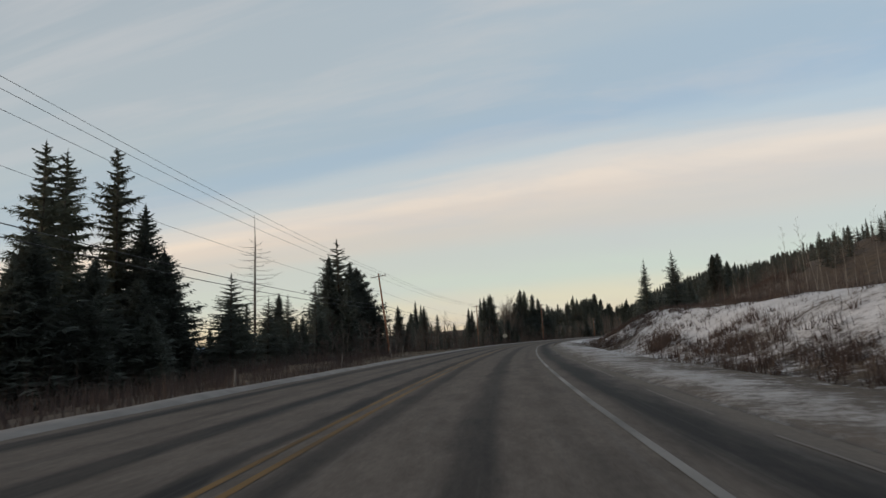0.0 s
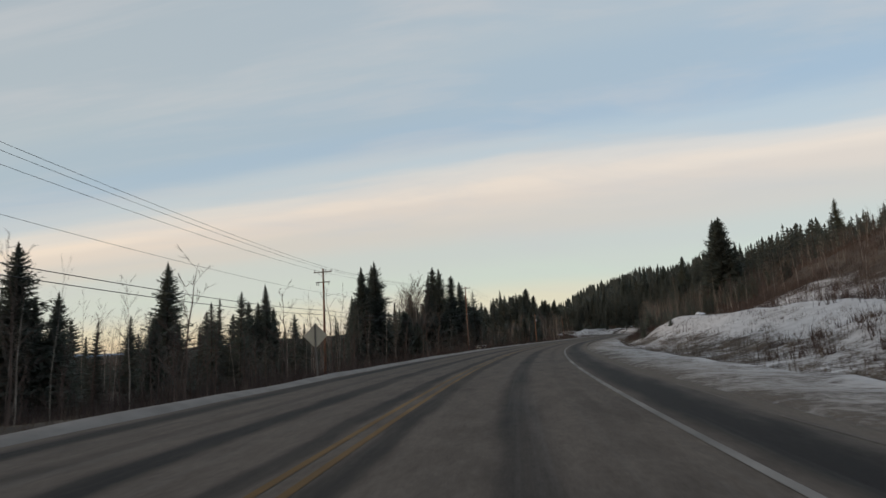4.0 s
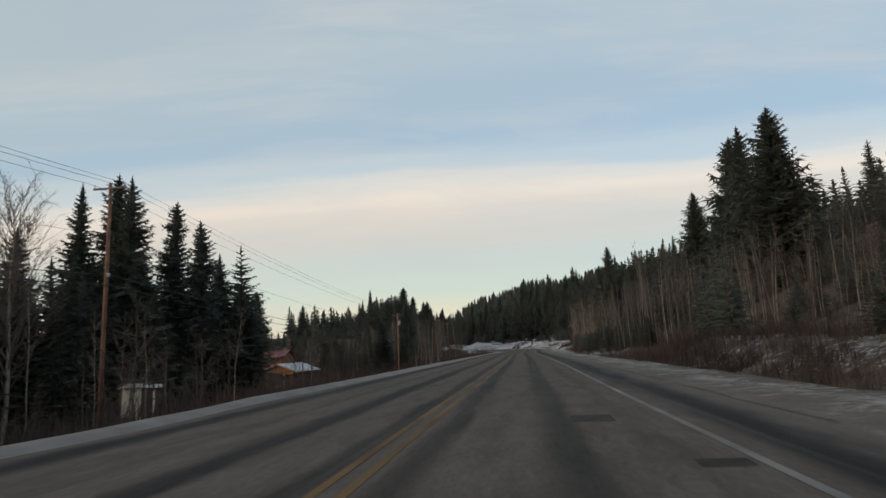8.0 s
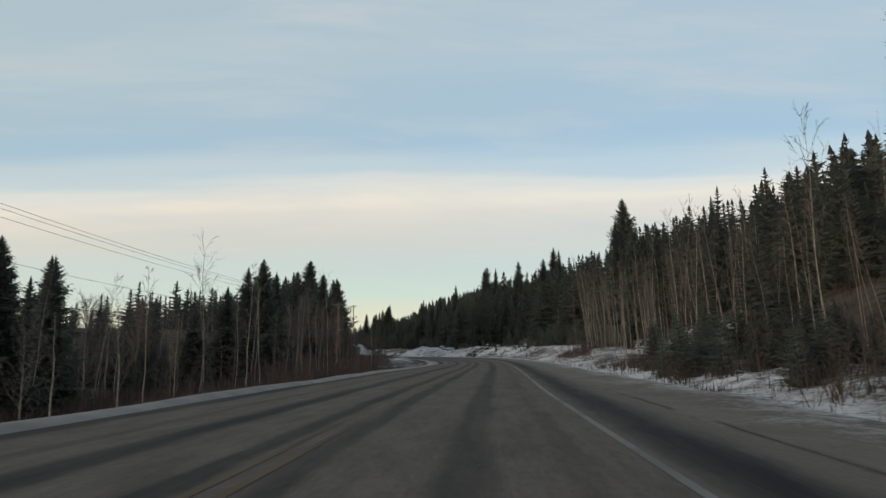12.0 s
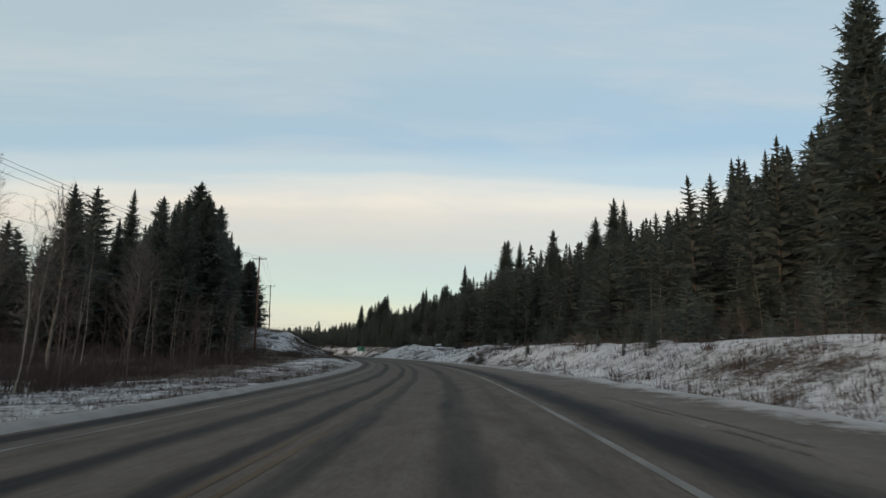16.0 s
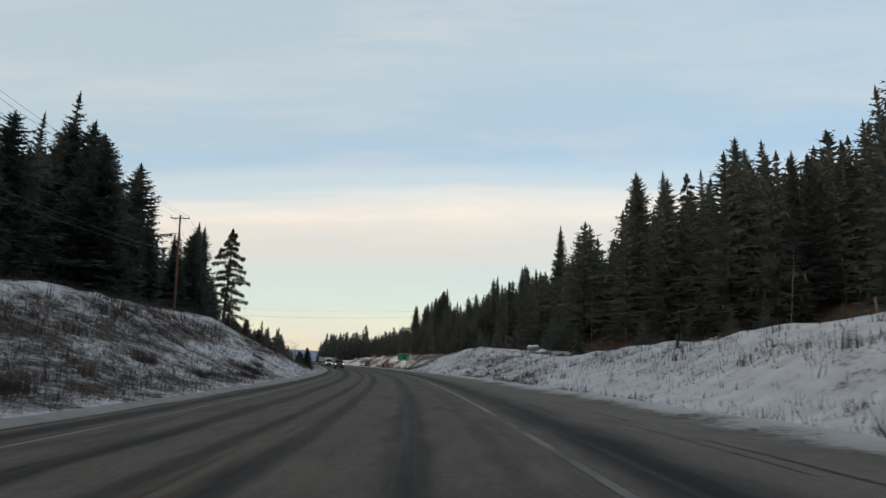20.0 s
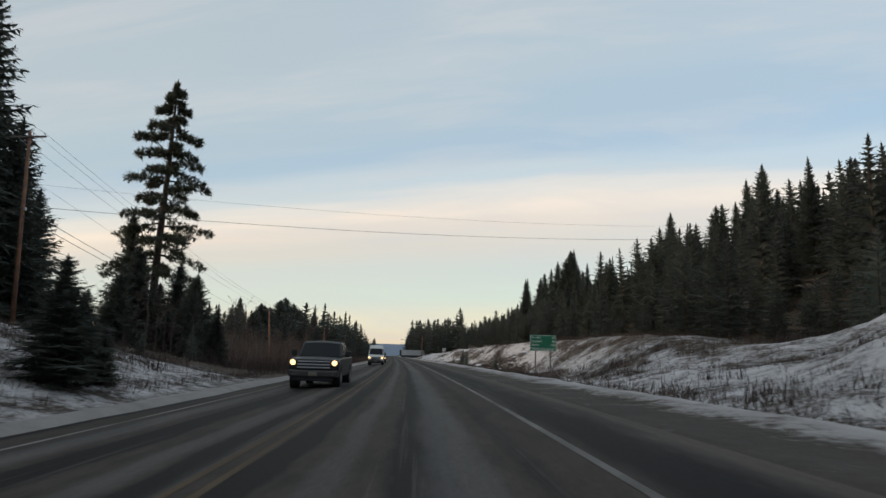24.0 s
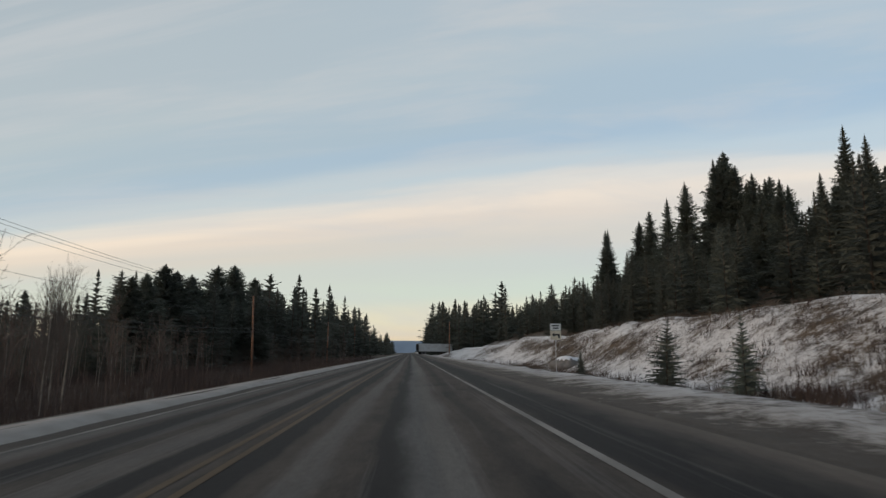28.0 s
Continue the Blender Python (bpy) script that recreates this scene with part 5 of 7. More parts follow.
wood(72, ASP, 208, 248, 14, 24, 3.5, 5.5, 22, (0.6, 0.9), (-5, 2))
wood(12, ASP, 120, 240, -32, -14, 5.5, 8.5, 22)
wood(13, ASP, 338, 440, -36, -16, 8, 14, 24)
wood(46, ASP, 390, 400, 16.5, 24, 11, 13.5, 22, (0.45, 0.65), (-12, -3))
wood(52, ["young0", "young1"], 402, 475, 15, 27, 0.9, 2.4, 18, (0.9, 1.4))
wood(53, ["young0", "young1"], 386, 398, 14, 24, 2, 4.5, 9, (1.0, 1.5))
scrubs(54, 385, 399, 15, 26, 2.5, 5, 16)
scrubs(57, 352, 399, -30, -10.5, 2.2, 3.8, 110)
scrubs(58, 414, 462, 20, 32, 1.5, 3.5, 40)
wood(14, ASP, 690, 738, -32, -16, 4, 6, 14)
wood(25, ASP, 440, 500, -34, -24, 8, 13, 20)
spruces(59, 222, 300, 23, 40, 3.2, 5.5, 70)
aspens(60, 248, 300, 15.5, 30, 7, 10, 56)
aspens(73, 206, 248, 15.5, 30, 3.5, 5.5, 40)
aspens(26, 190, 300, 24, 62, 4, 6.5, 120)
aspens(71, 300, 350, 24, 62, 7, 11, 60)
aspens(30, 338, 450, -84, -34, 8, 13, 100)
aspens(62, 92, 160, -42, -20, 6.5, 10, 36)
aspens(31, 130, 240, -60, -30, 7, 12, 50)
aspens(32, 690, 830, -70, -34, 5.5, 9, 220)
aspens(33, 60, 190, 30, 80, 5, 9, 80)
aspens(34, 400, 660, 34, 50, 8, 14, 34)
scrubs(40, 655, 738, -62, -11, 4.5, 9, 240)
scrubs(50, 738, 805, -62, -27, 5.5, 10.5, 170)
scrubs(41, 800, 880, -40, -12, 4, 8, 50)
scrubs(63, 84, 150, -36, -12, 3, 6, 60)
scrubs(42, 100, 264, -40, -12, 3.5, 7.5, 130)
scrubs(51, 190, 300, 28, 62, 2.5, 5.5, 110)
scrubs(55, 412, 485, -60, -18, 4, 8, 75)
scrubs(45, 60, 215, 26, 75, 2.5, 5, 210)
scrubs(43, 334, 470, -80, -16, 4, 8.5, 130)
scrubs(44, 208, 360, 14, 40, 3, 7, 110)
wood(15, ["round0", "round1"], 240, 262, -52, -38, 13, 15.5, 4)
wood(16, ["round0", "round1"], 425, 475, -46, -30, 13, 21, 7)
wood(17, ["scrub0", "scrub1"], 60, 260, -34, -13, 3, 6, 45)
wood(18, ["scrub0", "scrub1"], 690, 738, -28, -12, 3, 6, 12)
wood(19, ["scrub0", "scrub1"], 60, 210, 24, 45, 3, 6, 30)
wood(21, SPR + ["spruce4"], 474, 532, -46, -29, 15, 25, 24)
wood(23, ["young0", "young1"], 380, 640, 30, 44, 3, 7, 60, (1.1, 1.6))
wood(24, ["young0", "young1"], 640, 800, 40, 52, 3, 7, 40, (1.1, 1.6))


def far_wood(name, seed, s0, s1, d0, d1, spacing, h0, h1, label):
    """A joined wood of small-scale trees planted on a loose grid."""
    rnd = random.Random(seed)
    rows = []
    for s in np.arange(s0, s1, spacing):
        for d in np.arange(d0, d1, spacing):
            if rnd.random() < 0.9:
                ss, dd = s + rnd.uniform(-0.5, 0.5) * spacing, d + rnd.uniform(-0.5, 0.5) * spacing
                rows.append((ss, dd, rnd.uniform(h0, h1) * (0.8 + 0.5 * (0.5 + 0.5 * lumps(ss, dd, 40)))))
    return planted(name, label, FARSPRUCE, 20.0, (BARK, NEEDLE_FAR), rnd, rows, (1.1, 1.7))


far_wood("hillside_forest", 101, 340, 400, 62, 112, 6.5, 9, 15, "dense dark spruce forest on the hillside")
far_wood("hillside_forest", 111, 170, 340, 60, 112, 7.0, 4, 7, "low dark spruce forest on the hillside")
far_wood("hillside_forest", 102, 400, 660, 66, 105, 6.0, 15, 21, "dense dark spruce forest on the hillside")
far_wood("hillside_forest", 103, 660, 900, 74, 108, 6.5, 10, 15, "dense dark spruce forest on the hillside")
far_wood("roadside_forest", 104, 930, 1180, 15, 38, 7.0, 17, 23, "dark spruce forest along the far road")
far_wood("roadside_forest", 110, 900, 1120, 38, 95, 9.0, 9, 14, "dark spruce forest along the far road")
far_wood("roadside_forest", 105, 880, 1150, -90, -24, 9.0, 16, 24, "dark spruce forest along the far road")
far_wood("roadside_forest", 112, 1150, 1500, -80, -20, 11.0, 14, 20, "dark spruce forest along the far road")
far_wood("roadside_forest", 106, 540, 680, -95, -60, 7.5, 12, 18, "dark spruce forest behind the cut bank")
far_wood("roadside_forest", 107, 838, 900, -110, -68, 8.0, 12, 17, "dark spruce forest beyond the verge")
far_wood("roadside_forest", 108, 120, 500, -170, -95, 9.0, 5, 9, "dark mixed forest on the low ground")
far_wood("roadside_forest", 109, -40, 130, 95, 180, 9.0, 3, 5, "dark forest on the slope over the road")


# ---- brush and dry grass ----
def scatter(name, label, seed, s0, s1, d0, d1, n, mat, height, stems, width, lean):
    rnd = random.Random(seed)
    m = Mesh()
    for _ in range(n):
        for _try in range(3):
            s, d = rnd.uniform(s0, s1), rnd.uniform(d0, d1)
            if belts(s, d) + rnd.uniform(-0.25, 0.25) < 0:
                break
        x, y, _z = at(s, d)
        z = ground(s, d) - 0.05
        hh = height * rnd.uniform(0.5, 1.3)
        for _ in range(stems):
            a, b = rnd.uniform(0, 6.283), rnd.uniform(0, 6.283)
            o = rnd.uniform(0, 0.75) * hh
            ln = lean * rnd.uniform(0.0, 1.0) ** 1.5 * hh
            bx, by = x + o * math.cos(a), y + o * math.sin(a)
            tx, ty, tz = bx + ln * math.cos(b), by + ln * math.sin(b), z + hh * rnd.uniform(0.4, 1.0)
            q = rnd.uniform(0, 3.14)
            wx, wy = width * math.cos(q), width * math.sin(q)
            m.add([(bx - wx, by - wy, z), (bx + wx, by + wy, z), (tx, ty, tz)], [(0, 1, 2)])
    return thing(name, label, name.replace("_", " "), kind="stuff", mesh=m, mat=mat)


for i, (s0, s1, d0, d1, n, h) in enumerate(((-20, 60, -30, -9, 500, 1.8), (60, 130, -34, -19, 350, 1.8), (125, 264, -34, -8.5, 1150, 1.9), (264, 335, -30, -8.5, 300, 0.8), (335, 400, -34, -8.5, 650, 1.9), (400, 440, -34, -17, 300, 1.8), (335, 440, -72, -34, 800, 2.4), (650, 880, -34, -8.5, 1700, 2.2), (650, 860, -62, -34, 1300, 2.6), (430, 640, -32, -16, 500, 1.2), (440, 512, -30, -15, 350, 1.0),
                                            (-20, 62, 17, 30, 420, 0.75), (60, 96, 10.5, 30, 800, 0.75), (96, 130, 12, 30, 330, 0.7), (-20, 36, 10, 16, 520, 0.8), (36, 62, 10, 17, 40, 0.5), (206, 262, 10.2, 16, 330, 1.1), (120, 215, 22, 60, 1000, 1.6), (190, 300, 24, 62, 1200, 1.3), (384, 399, 13.5, 26, 130, 1.4), (412, 485, -52, -18, 550, 2.0), (484, 502, 14.5, 19, 45, 1.3), (200, 360, 10.5, 30, 1200, 1.4), (360, 640, 26, 42, 700, 1.5), (600, 800, 30, 48, 500, 1.4), (640, 740, 11, 24, 450, 0.9), (505, 645, -24, -9, 200, 0.9), (560, 620, -30, -20, 90, 1.1), (400, 640, 10, 22, 300, 0.8), (650, 800, 12, 34, 420, 0.8))):
    scatter("brush", "tangled leafless brown brush along the verge", 200 + i, s0, s1, d0, d1, n, BRUSH, h, 19, 0.02, 0.5)
for i, (s, d, w, n, h) in enumerate(((543.4, -8.9, 0.9, 20, 0.75), (549.7, -9.5, 0.7, 15, 0.85), (541.3, -7.8, 0.6, 12, 0.5), (538.2, -8.0, 0.8, 16, 0.6), (526.6, -10.9, 1.0, 20, 0.9), (530.3, -8.8, 1.0, 18, 0.7), (513.0, -9.0, 0.9, 18, 0.8), (556, -10.5, 0.8, 14, 0.8), (727.4, 18.0, 1.3, 34, 1.5), (722.5, 18.6, 1.0, 20, 1.1), (743, 15.2, 0.9, 16, 0.9), (42.2, 12.2, 1.5, 46, 1.5), (489.6, 12.5, 1.0, 22, 1.1), (499, 13.2, 1.1, 20, 1.1), (483.5, 11.2, 0.8, 16, 0.9))):
    scatter("shrub", "low dark leafless shrub on the snowy bank", 500 + i, s - w, s + w, d - 0.6 * w, d + 0.6 * w, max(5, n // 2), BRUSH, 0.85 * h, 40, 0.015, 0.6)
for i, (s0, s1, d0, d1, n, h) in enumerate(((388, 505, 8.8, 22, 6000, 0.3), (395, 500, -17, -6.9, 3500, 0.34), (500, 655, -22, -6.9, 11000, 0.4), (500, 650, 9.4, 21, 6000, 0.32), (650, 800, 9.4, 24, 5000, 0.34))):
    scatter("weeds", "short dark weed stalks standing in thin snow", 520 + i, s0, s1, d0, d1, n, BRUSH, h, 4, 0.012, 0.8)
for i, (s0, s1, d0, d1, n, h) in enumerate(((40, 130, -17, -6.6, 1500, 0.4), (-20, 60, -11, -6.6, 400, 0.4), (130, 430, -9.5, -6.6, 1200, 0.4), (430, 660, -18, -6.8, 1600, 0.5), (-20, 210, 9.2, 22, 3600, 0.5), (200, 380, 9.2, 13, 900, 0.5),
                                            (380, 640, 9.4, 24, 5600, 0.5), (640, 830, 9.0, 34, 9500, 0.6), (500, 650, -24, -7, 3000, 0.45), (660, 880, -9.5, -6.6, 500, 0.45))):
    scatter("dry_grass", "dry straw-coloured weeds poking through the snow", 300 + i, s0, s1, d0, d1, n, GRASS, h, 5, 0.013, 0.35)


# ---- power line ----
POLES = [(-4, -17, 12.5, 1), (87, -18.6, 11.8, 1, -6.5), (169, -26.5, 11.0, 2), (240, -27, 13.9, 1), (330, -25.8, 9.4, 3), (413, -22.8, 10.5, 1, -2.5), (507, -24, 17.4, 1, -2.0), (581, -25.5, 20.0, 1, -3.0), (644, -26.2, 16.6, 1, -3.5), (721, -23.7, 9.6, 1, -4.5),
         (797, -21.8, 9.3, 0, -2.0), (880, -22, 9.5, 1), (964, -22, 12.5, 1), (1060, -22, 13.5, 1)]


def power_pole(s, d, top, arm, lean=0.0):
    g = ground(s, d)
    x, y, _ = at(s, d)
    h = top - g
    e = thing("utility_pole", "tall brown wooden utility pole with a crossarm" if arm else "tall bare wooden pole beside the road", "utility pole", Matrix.Translation((x, y, g)) @ pose(0, 0, 0, 0, 0, math.degrees(heading(s))) @ pose(0, 0, 0, 0, lean, 0), "utility poles")
    part("pole", Mesh().tube([(0, 0, -0.5), (0, 0, h * 0.5), (0, 0, h + 0.15)], [0.17, 0.145, 0.11], 10), POLEWOOD, e, smooth=True)
    if arm:
        part("crossarm", Mesh().bevelled(-1.25, -0.17, h - 0.35, 1.25, -0.05, h - 0.22, 0.01), GREYWOOD, e, "weathered grey crossarm")
        for sx in (-1, 1):
            part("brace", Mesh().tube([(0, -0.14, h - 1.0), (sx * 0.7, -0.11, h - 0.34)], [0.02, 0.02], 4), STEEL, e)
        for ox in (-1.15, 0.35, 1.15):
            part("insulator", Mesh().tube([(ox, -0.11, h - 0.22), (ox, -0.11, h - 0.12), (ox, -0.11, h - 0.08), (ox, -0.11, h + 0.0)], [0.02, 0.02, 0.06, 0.035], 8), PORCELAIN, e)
        part("cable_clamp", Mesh().bevelled(0.1, -0.12, h * 0.62 - 0.12, 0.22, 0.12, h * 0.62 + 0.12, 0.01), STEEL, e)
    if arm == 2:
        part("lower_crossarm", Mesh().bevelled(-0.95, -0.17, h - 1.65, 0.95, -0.05, h - 1.53, 0.01), GREYWOOD, e)
        for ox in (-0.85, -0.6, 0.8):
            part("fuse", Mesh().tube([(ox, -0.2, h - 2.0), (ox, -0.16, h - 1.55)], [0.045, 0.045], 6), PORCELAIN, e)
    if arm == 3:
        part("transformer", Mesh().tube([(0.42, -0.1, h - 2.5), (0.42, -0.1, h - 2.45), (0.42, -0.1, h - 1.6), (0.42, -0.1, h - 1.52)], [0.22, 0.26, 0.26, 0.18], 14), STEEL, e, "grey steel transformer can", True)
    return e


for row in POLES:
    power_pole(*row)


def wire(name, label, a, b, sag, r, n=16):
    pts = [Vector(a).lerp(Vector(b), i / n) - Vector((0, 0, 4 * sag * (i / n) * (1 - i / n))) for i in range(n + 1)]
    return thing(name, label, "wire", group="power line wires", mesh=Mesh().tube(pts, [r] * (n + 1), 4, False), mat=WIRE)


def arm_place(p, off, drop):
    s, d, top = p[:3]
    a = heading(s)
    x, y, _ = at(s, d)
    off += math.sin(radians(p[4] if len(p) > 4 else 0.0)) * (top + drop - ground(s, d))
    return (x + off * math.cos(a), y + off * math.sin(a), top + drop)


for p, q in zip(POLES, POLES[1:]):
    if p[3] and q[3] or p[0] > 700:
        for off in (-1.15, 0.35, 1.15):
            wire("power_wire", "thin black power wire strung between poles", arm_place(p, off, 0.02), arm_place(q, off, 0.02), 0.9, 0.013)
    hp, hq = (r[2] - ground(r[0], r[1]) for r in (p, q))
    wire("power_wire", "thin black neutral wire strung between poles", arm_place(p, 0.16, -0.22 * hp), arm_place(q, 0.16, -0.22 * hq), 0.9, 0.011)
    for k in (0.38, 0.42):
        wire("telephone_cable", "thick black telephone cable strung low between poles", arm_place(p, 0.16, -k * hp), arm_place(q, 0.16, -k * hq), 1.0, 0.024)


# ---- far hills ----
def far_hill(name, label, cx, cy, span, depth, height, seed, trees, ang=0.0):
    """A wooded ridge far behind the rest."""
    rnd = random.Random(seed)
    rows = []
    c, s_ = math.cos(ang), math.sin(ang)

    def hz(u, v):
        e = max(0.0, 1 - (u / span) ** 2) ** 0.8 * max(0.0, 1 - (v / depth) ** 2)
        return height * e * (1 + 0.25 * noise.noise((u / (0.3 * span), v / depth, seed))) - 8

    for v in np.linspace(-depth, depth, 13):
        rows.append([(cx + u * c - v * s_, cy + u * s_ + v * c, hz(u, v)) for u in np.linspace(-span, span, 41)])
    m = Mesh().sheet(rows)
    hill = thing(name, label, "hill", kind="structure", mesh=m, mat=NEEDLE_FAR, smooth=True)
    if trees:
        t = Mesh()
        for _ in range(trees):
            u, v = rnd.uniform(-0.97, 0.97) * span, rnd.uniform(-0.8, 0.25) * depth
            z = hz(u, v)
            x, y = cx + u * c - v * s_, cy + u * s_ + v * c
            h = rnd.uniform(11, 20)
            r = 0.2 * h
            b = len(t.v)
            for k in range(3):
                zz, rr = z + h * (0.05 + 0.27 * k), r * (1 - 0.28 * k)
                a0 = rnd.uniform(0, 6)
                t.add([(x + rr * math.cos(a0 + 1.57 * q), y + rr * math.sin(a0 + 1.57 * q), zz) for q in range(4)] + [(x, y, zz + h * (0.45 - 0.03 * k))], [(0, 1, 4), (1, 2, 4), (2, 3, 4), (3, 0, 4)])
        thing("far_forest", "distant dark spruce forest on the ridge", "forest", kind="stuff", mesh=t, mat=NEEDLE_FAR)
    return hill


# the haze of the air is put into the farthest hills' base colour
HAZE_TINT = material("haze_tinted_hill", (0.20, 0.26, 0.33), 1.0, 0.2, 0.002, 0.0, col2=(0.17, 0.22, 0.29), rnd=0.0, fine=0.02)
far_hill("far_ridge", "distant wooded ridge with a flat rocky bluff", 430, 1330, 330, 260, 128, 3.0, 1800, -0.35)
h = far_hill("distant_hills", "distant hills at the end of the road, tinted pale blue for haze", -420, 4300, 1500, 200, 75, 5.0, 0)
h.data.materials[0] = HAZE_TINT
h = far_hill("distant_hills", "distant hills beyond the valley, tinted pale blue for haze", -2600, 2600, 1900, 200, 62, 6.0, 0, 0.8)
h.data.materials[0] = HAZE_TINT


# ---- signs, posts, boulders ----
def upright(s, d, z=None, turn=0.0):
    x, y, _ = at(s, d)
    return Matrix.Translation((x, y, ground(s, d) if z is None else z)) @ pose(0, 0, 0, 0, 0, math.degrees(heading(s)) + turn)


def words(text, size, m, align="LEFT"):
    """Lettering as a mesh, standing upright and facing the traffic."""
    cu = bpy.data.curves.new("lettering", "FONT")
    cu.body, cu.size, cu.extrude, cu.align_x = text, size, 0.002, align
    ob = bpy.data.objects.new("lettering", cu)
    scene.collection.objects.link(ob)
    bpy.context.view_layer.update()
    me = bpy.data.meshes.new_from_object(ob.evaluated_get(bpy.context.evaluated_depsgraph_get()))
    bpy.data.objects.remove(ob)
    me.transform(m @ pose(0, 0, 0, 90))
    me.materials.clear()
    me.materials.append(SIGN_WHITE)
    return me


def letters(me, parent, name="letter"):
    """Each closed piece of lettering becomes a part of its own."""
    bm = bmesh.new()
    bm.from_mesh(me)
    left = set(bm.faces)
    while left:
        todo, piece = [left.pop()], []
        while todo:
            f = todo.pop()
            piece.append(f)
            for e in f.edges:
                for g in e.link_faces:
                    if g in left:
                        left.discard(g)
                        todo.append(g)
        m, ids = Mesh(), {}
        vs, fs = [], []
        for f in sorted(piece, key=lambda q: q.index):
            for v in f.verts:
                if v not in ids:
                    ids[v] = len(vs)
                    vs.append(tuple(v.co))
            fs.append(tuple(ids[v] for v in f.verts))
        m.add(vs, fs)
        part(name, m, SIGN_WHITE, parent)
    bm.free()


def distance_sign():
    g = ground(684.5, 21.4)
    e = thing("distance_sign", "green highway distance sign with white lettering on two posts", "road sign", upright(684.5, 21.4, g, -6))
    w, h, top = 3.7, 2.25, 4.65 - g
    panel = part("panel", Mesh().bevelled(-w / 2, -0.03, top - h, w / 2, 0.03, top, 0.012), SIGN_GREEN, e)
    b = Mesh()
    for x0, z0, x1, z1 in ((-w / 2 + 0.05, top - 0.09, w / 2 - 0.05, top - 0.05), (-w / 2 + 0.05, top - h + 0.05, w / 2 - 0.05, top - h + 0.09), (-w / 2 + 0.05, top - h + 0.09, -w / 2 + 0.09, top - 0.09), (w / 2 - 0.09, top - h + 0.09, w / 2 - 0.05, top - 0.09)):
        b.box(x0, -0.036, z0, x1, -0.031, z1)
    part("border", b, SIGN_WHITE, e, "thin white border")
    for i, (a, n) in enumerate((("Kersley", "23"), ("Quesnel", "45"), ("Hixon", "103"), ("Prince George", "163"))):
        z = top - 0.50 - 0.53 * i
        letters(words(a, 0.44, Matrix.Translation((-w / 2 + 0.2, -0.036, z))), panel)
        letters(words(n, 0.44, Matrix.Translation((w / 2 - 0.2, -0.036, z)), "RIGHT"), panel)
    for x in (-1.05, 1.05):
        part("post", Mesh().bevelled(x - 0.09, 0.035, -0.4, x + 0.09, 0.2, top - 0.15, 0.01), GREYWOOD, e, "weathered timber post")
    for z in (top - 0.5, top - h + 0.5):
        part("rail", Mesh().box(-w / 2 + 0.1, 0.031, z - 0.04, w / 2 - 0.1, 0.06, z + 0.04), STEEL, e)
    return e


def lane_sign():
    g = ground(748.6, 12.7)
    e = thing("turn_sign", "cream road sign with a black bent arrow on a steel post", "road sign", upright(748.6, 12.7, g))
    top = 3.25 - g
    part("upper_plate", Mesh().bevelled(-0.4, -0.02, top - 0.5, 0.4, 0.0, top, 0.006), SIGN_WHITE, e)
    part("lower_plate", Mesh().bevelled(-0.4, -0.02, top - 1.2, 0.4, 0.0, top - 0.52, 0.006), SIGN_CREAM, e)
    t = Mesh()
    for i, (x0, x1) in enumerate(((-0.28, 0.28), (-0.2, 0.22))):
        t.box(x0, -0.026, top - 0.2 - 0.18 * i, x1, -0.021, top - 0.11 - 0.18 * i)
    part("text_bar", t, SIGN_BLACK, e)
    part("arrow", Mesh().add([(-0.3, -0.026, top - 0.82), (-0.1, -0.026, top - 0.98), (-0.1, -0.026, top - 0.88), (0.18, -0.026, top - 0.88), (0.18, -0.026, top - 1.08), (0.3, -0.026, top - 1.08), (0.3, -0.026, top - 0.76), (-0.1, -0.026, top - 0.76), (-0.1, -0.026, top - 0.66)],
                             [(0, 1, 2, 7, 8), (2, 3, 6, 7), (3, 4, 5, 6)]), SIGN_BLACK, e)
    part("post", Mesh().tube([(0, 0.04, -0.4), (0, 0.04, top - 0.05)], [0.035, 0.035], 8), STEEL, e)
    return e


def diamond_sign():
    g = ground(124.3, -7.1)
    e = thing("warning_sign_back", "bare metal back of a diamond warning sign on a post", "road sign", upright(124.3, -7.1, g))
    top, r = 2.25 - g, 0.56
    plate = Mesh().bevelled(-0.39, -0.006, -0.39, 0.39, 0.006, 0.39, 0.005, Matrix.Translation((0, 0.05, top - r)) @ pose(0, 0, 0, 0, 45, 0))
    part("plate", plate, ALU, e)
    part("post", Mesh().tube([(0.12, -0.02, -0.4), (0.02, 0, top - 1.2), (0, 0, top - 0.08)], [0.04, 0.04, 0.035], 6), GREYWOOD, e, "weathered grey post")
    return e


distance_sign()
lane_sign()
diamond_sign()
for s, d, h, lean in ((48, -12.0, 1.2, 3), (67, -12.6, 1.0, -14), (71, -12.4, 1.1, 8), (60, -11.0, 0.9, 2), (450, 22.2, 1.6, 1), (522, 23.8, 1.3, -2), (444, 12.0, 0.9, 4), (30, -12.0, 1.0, 2), (500, -15, 2.3, -9), (585, 26, 1.2, 3)):
    thing("wooden_post", "short weathered grey wooden post in the verge", "post", upright(s, d) @ pose(0, 0, 0, 2, lean, 20), "verge posts", mesh=Mesh().tube([(0, 0, -0.3), (0.01, 0, h * 0.6), (0, 0.01, h)], [0.06, 0.055, 0.05], 7), mat=GREYWOOD)


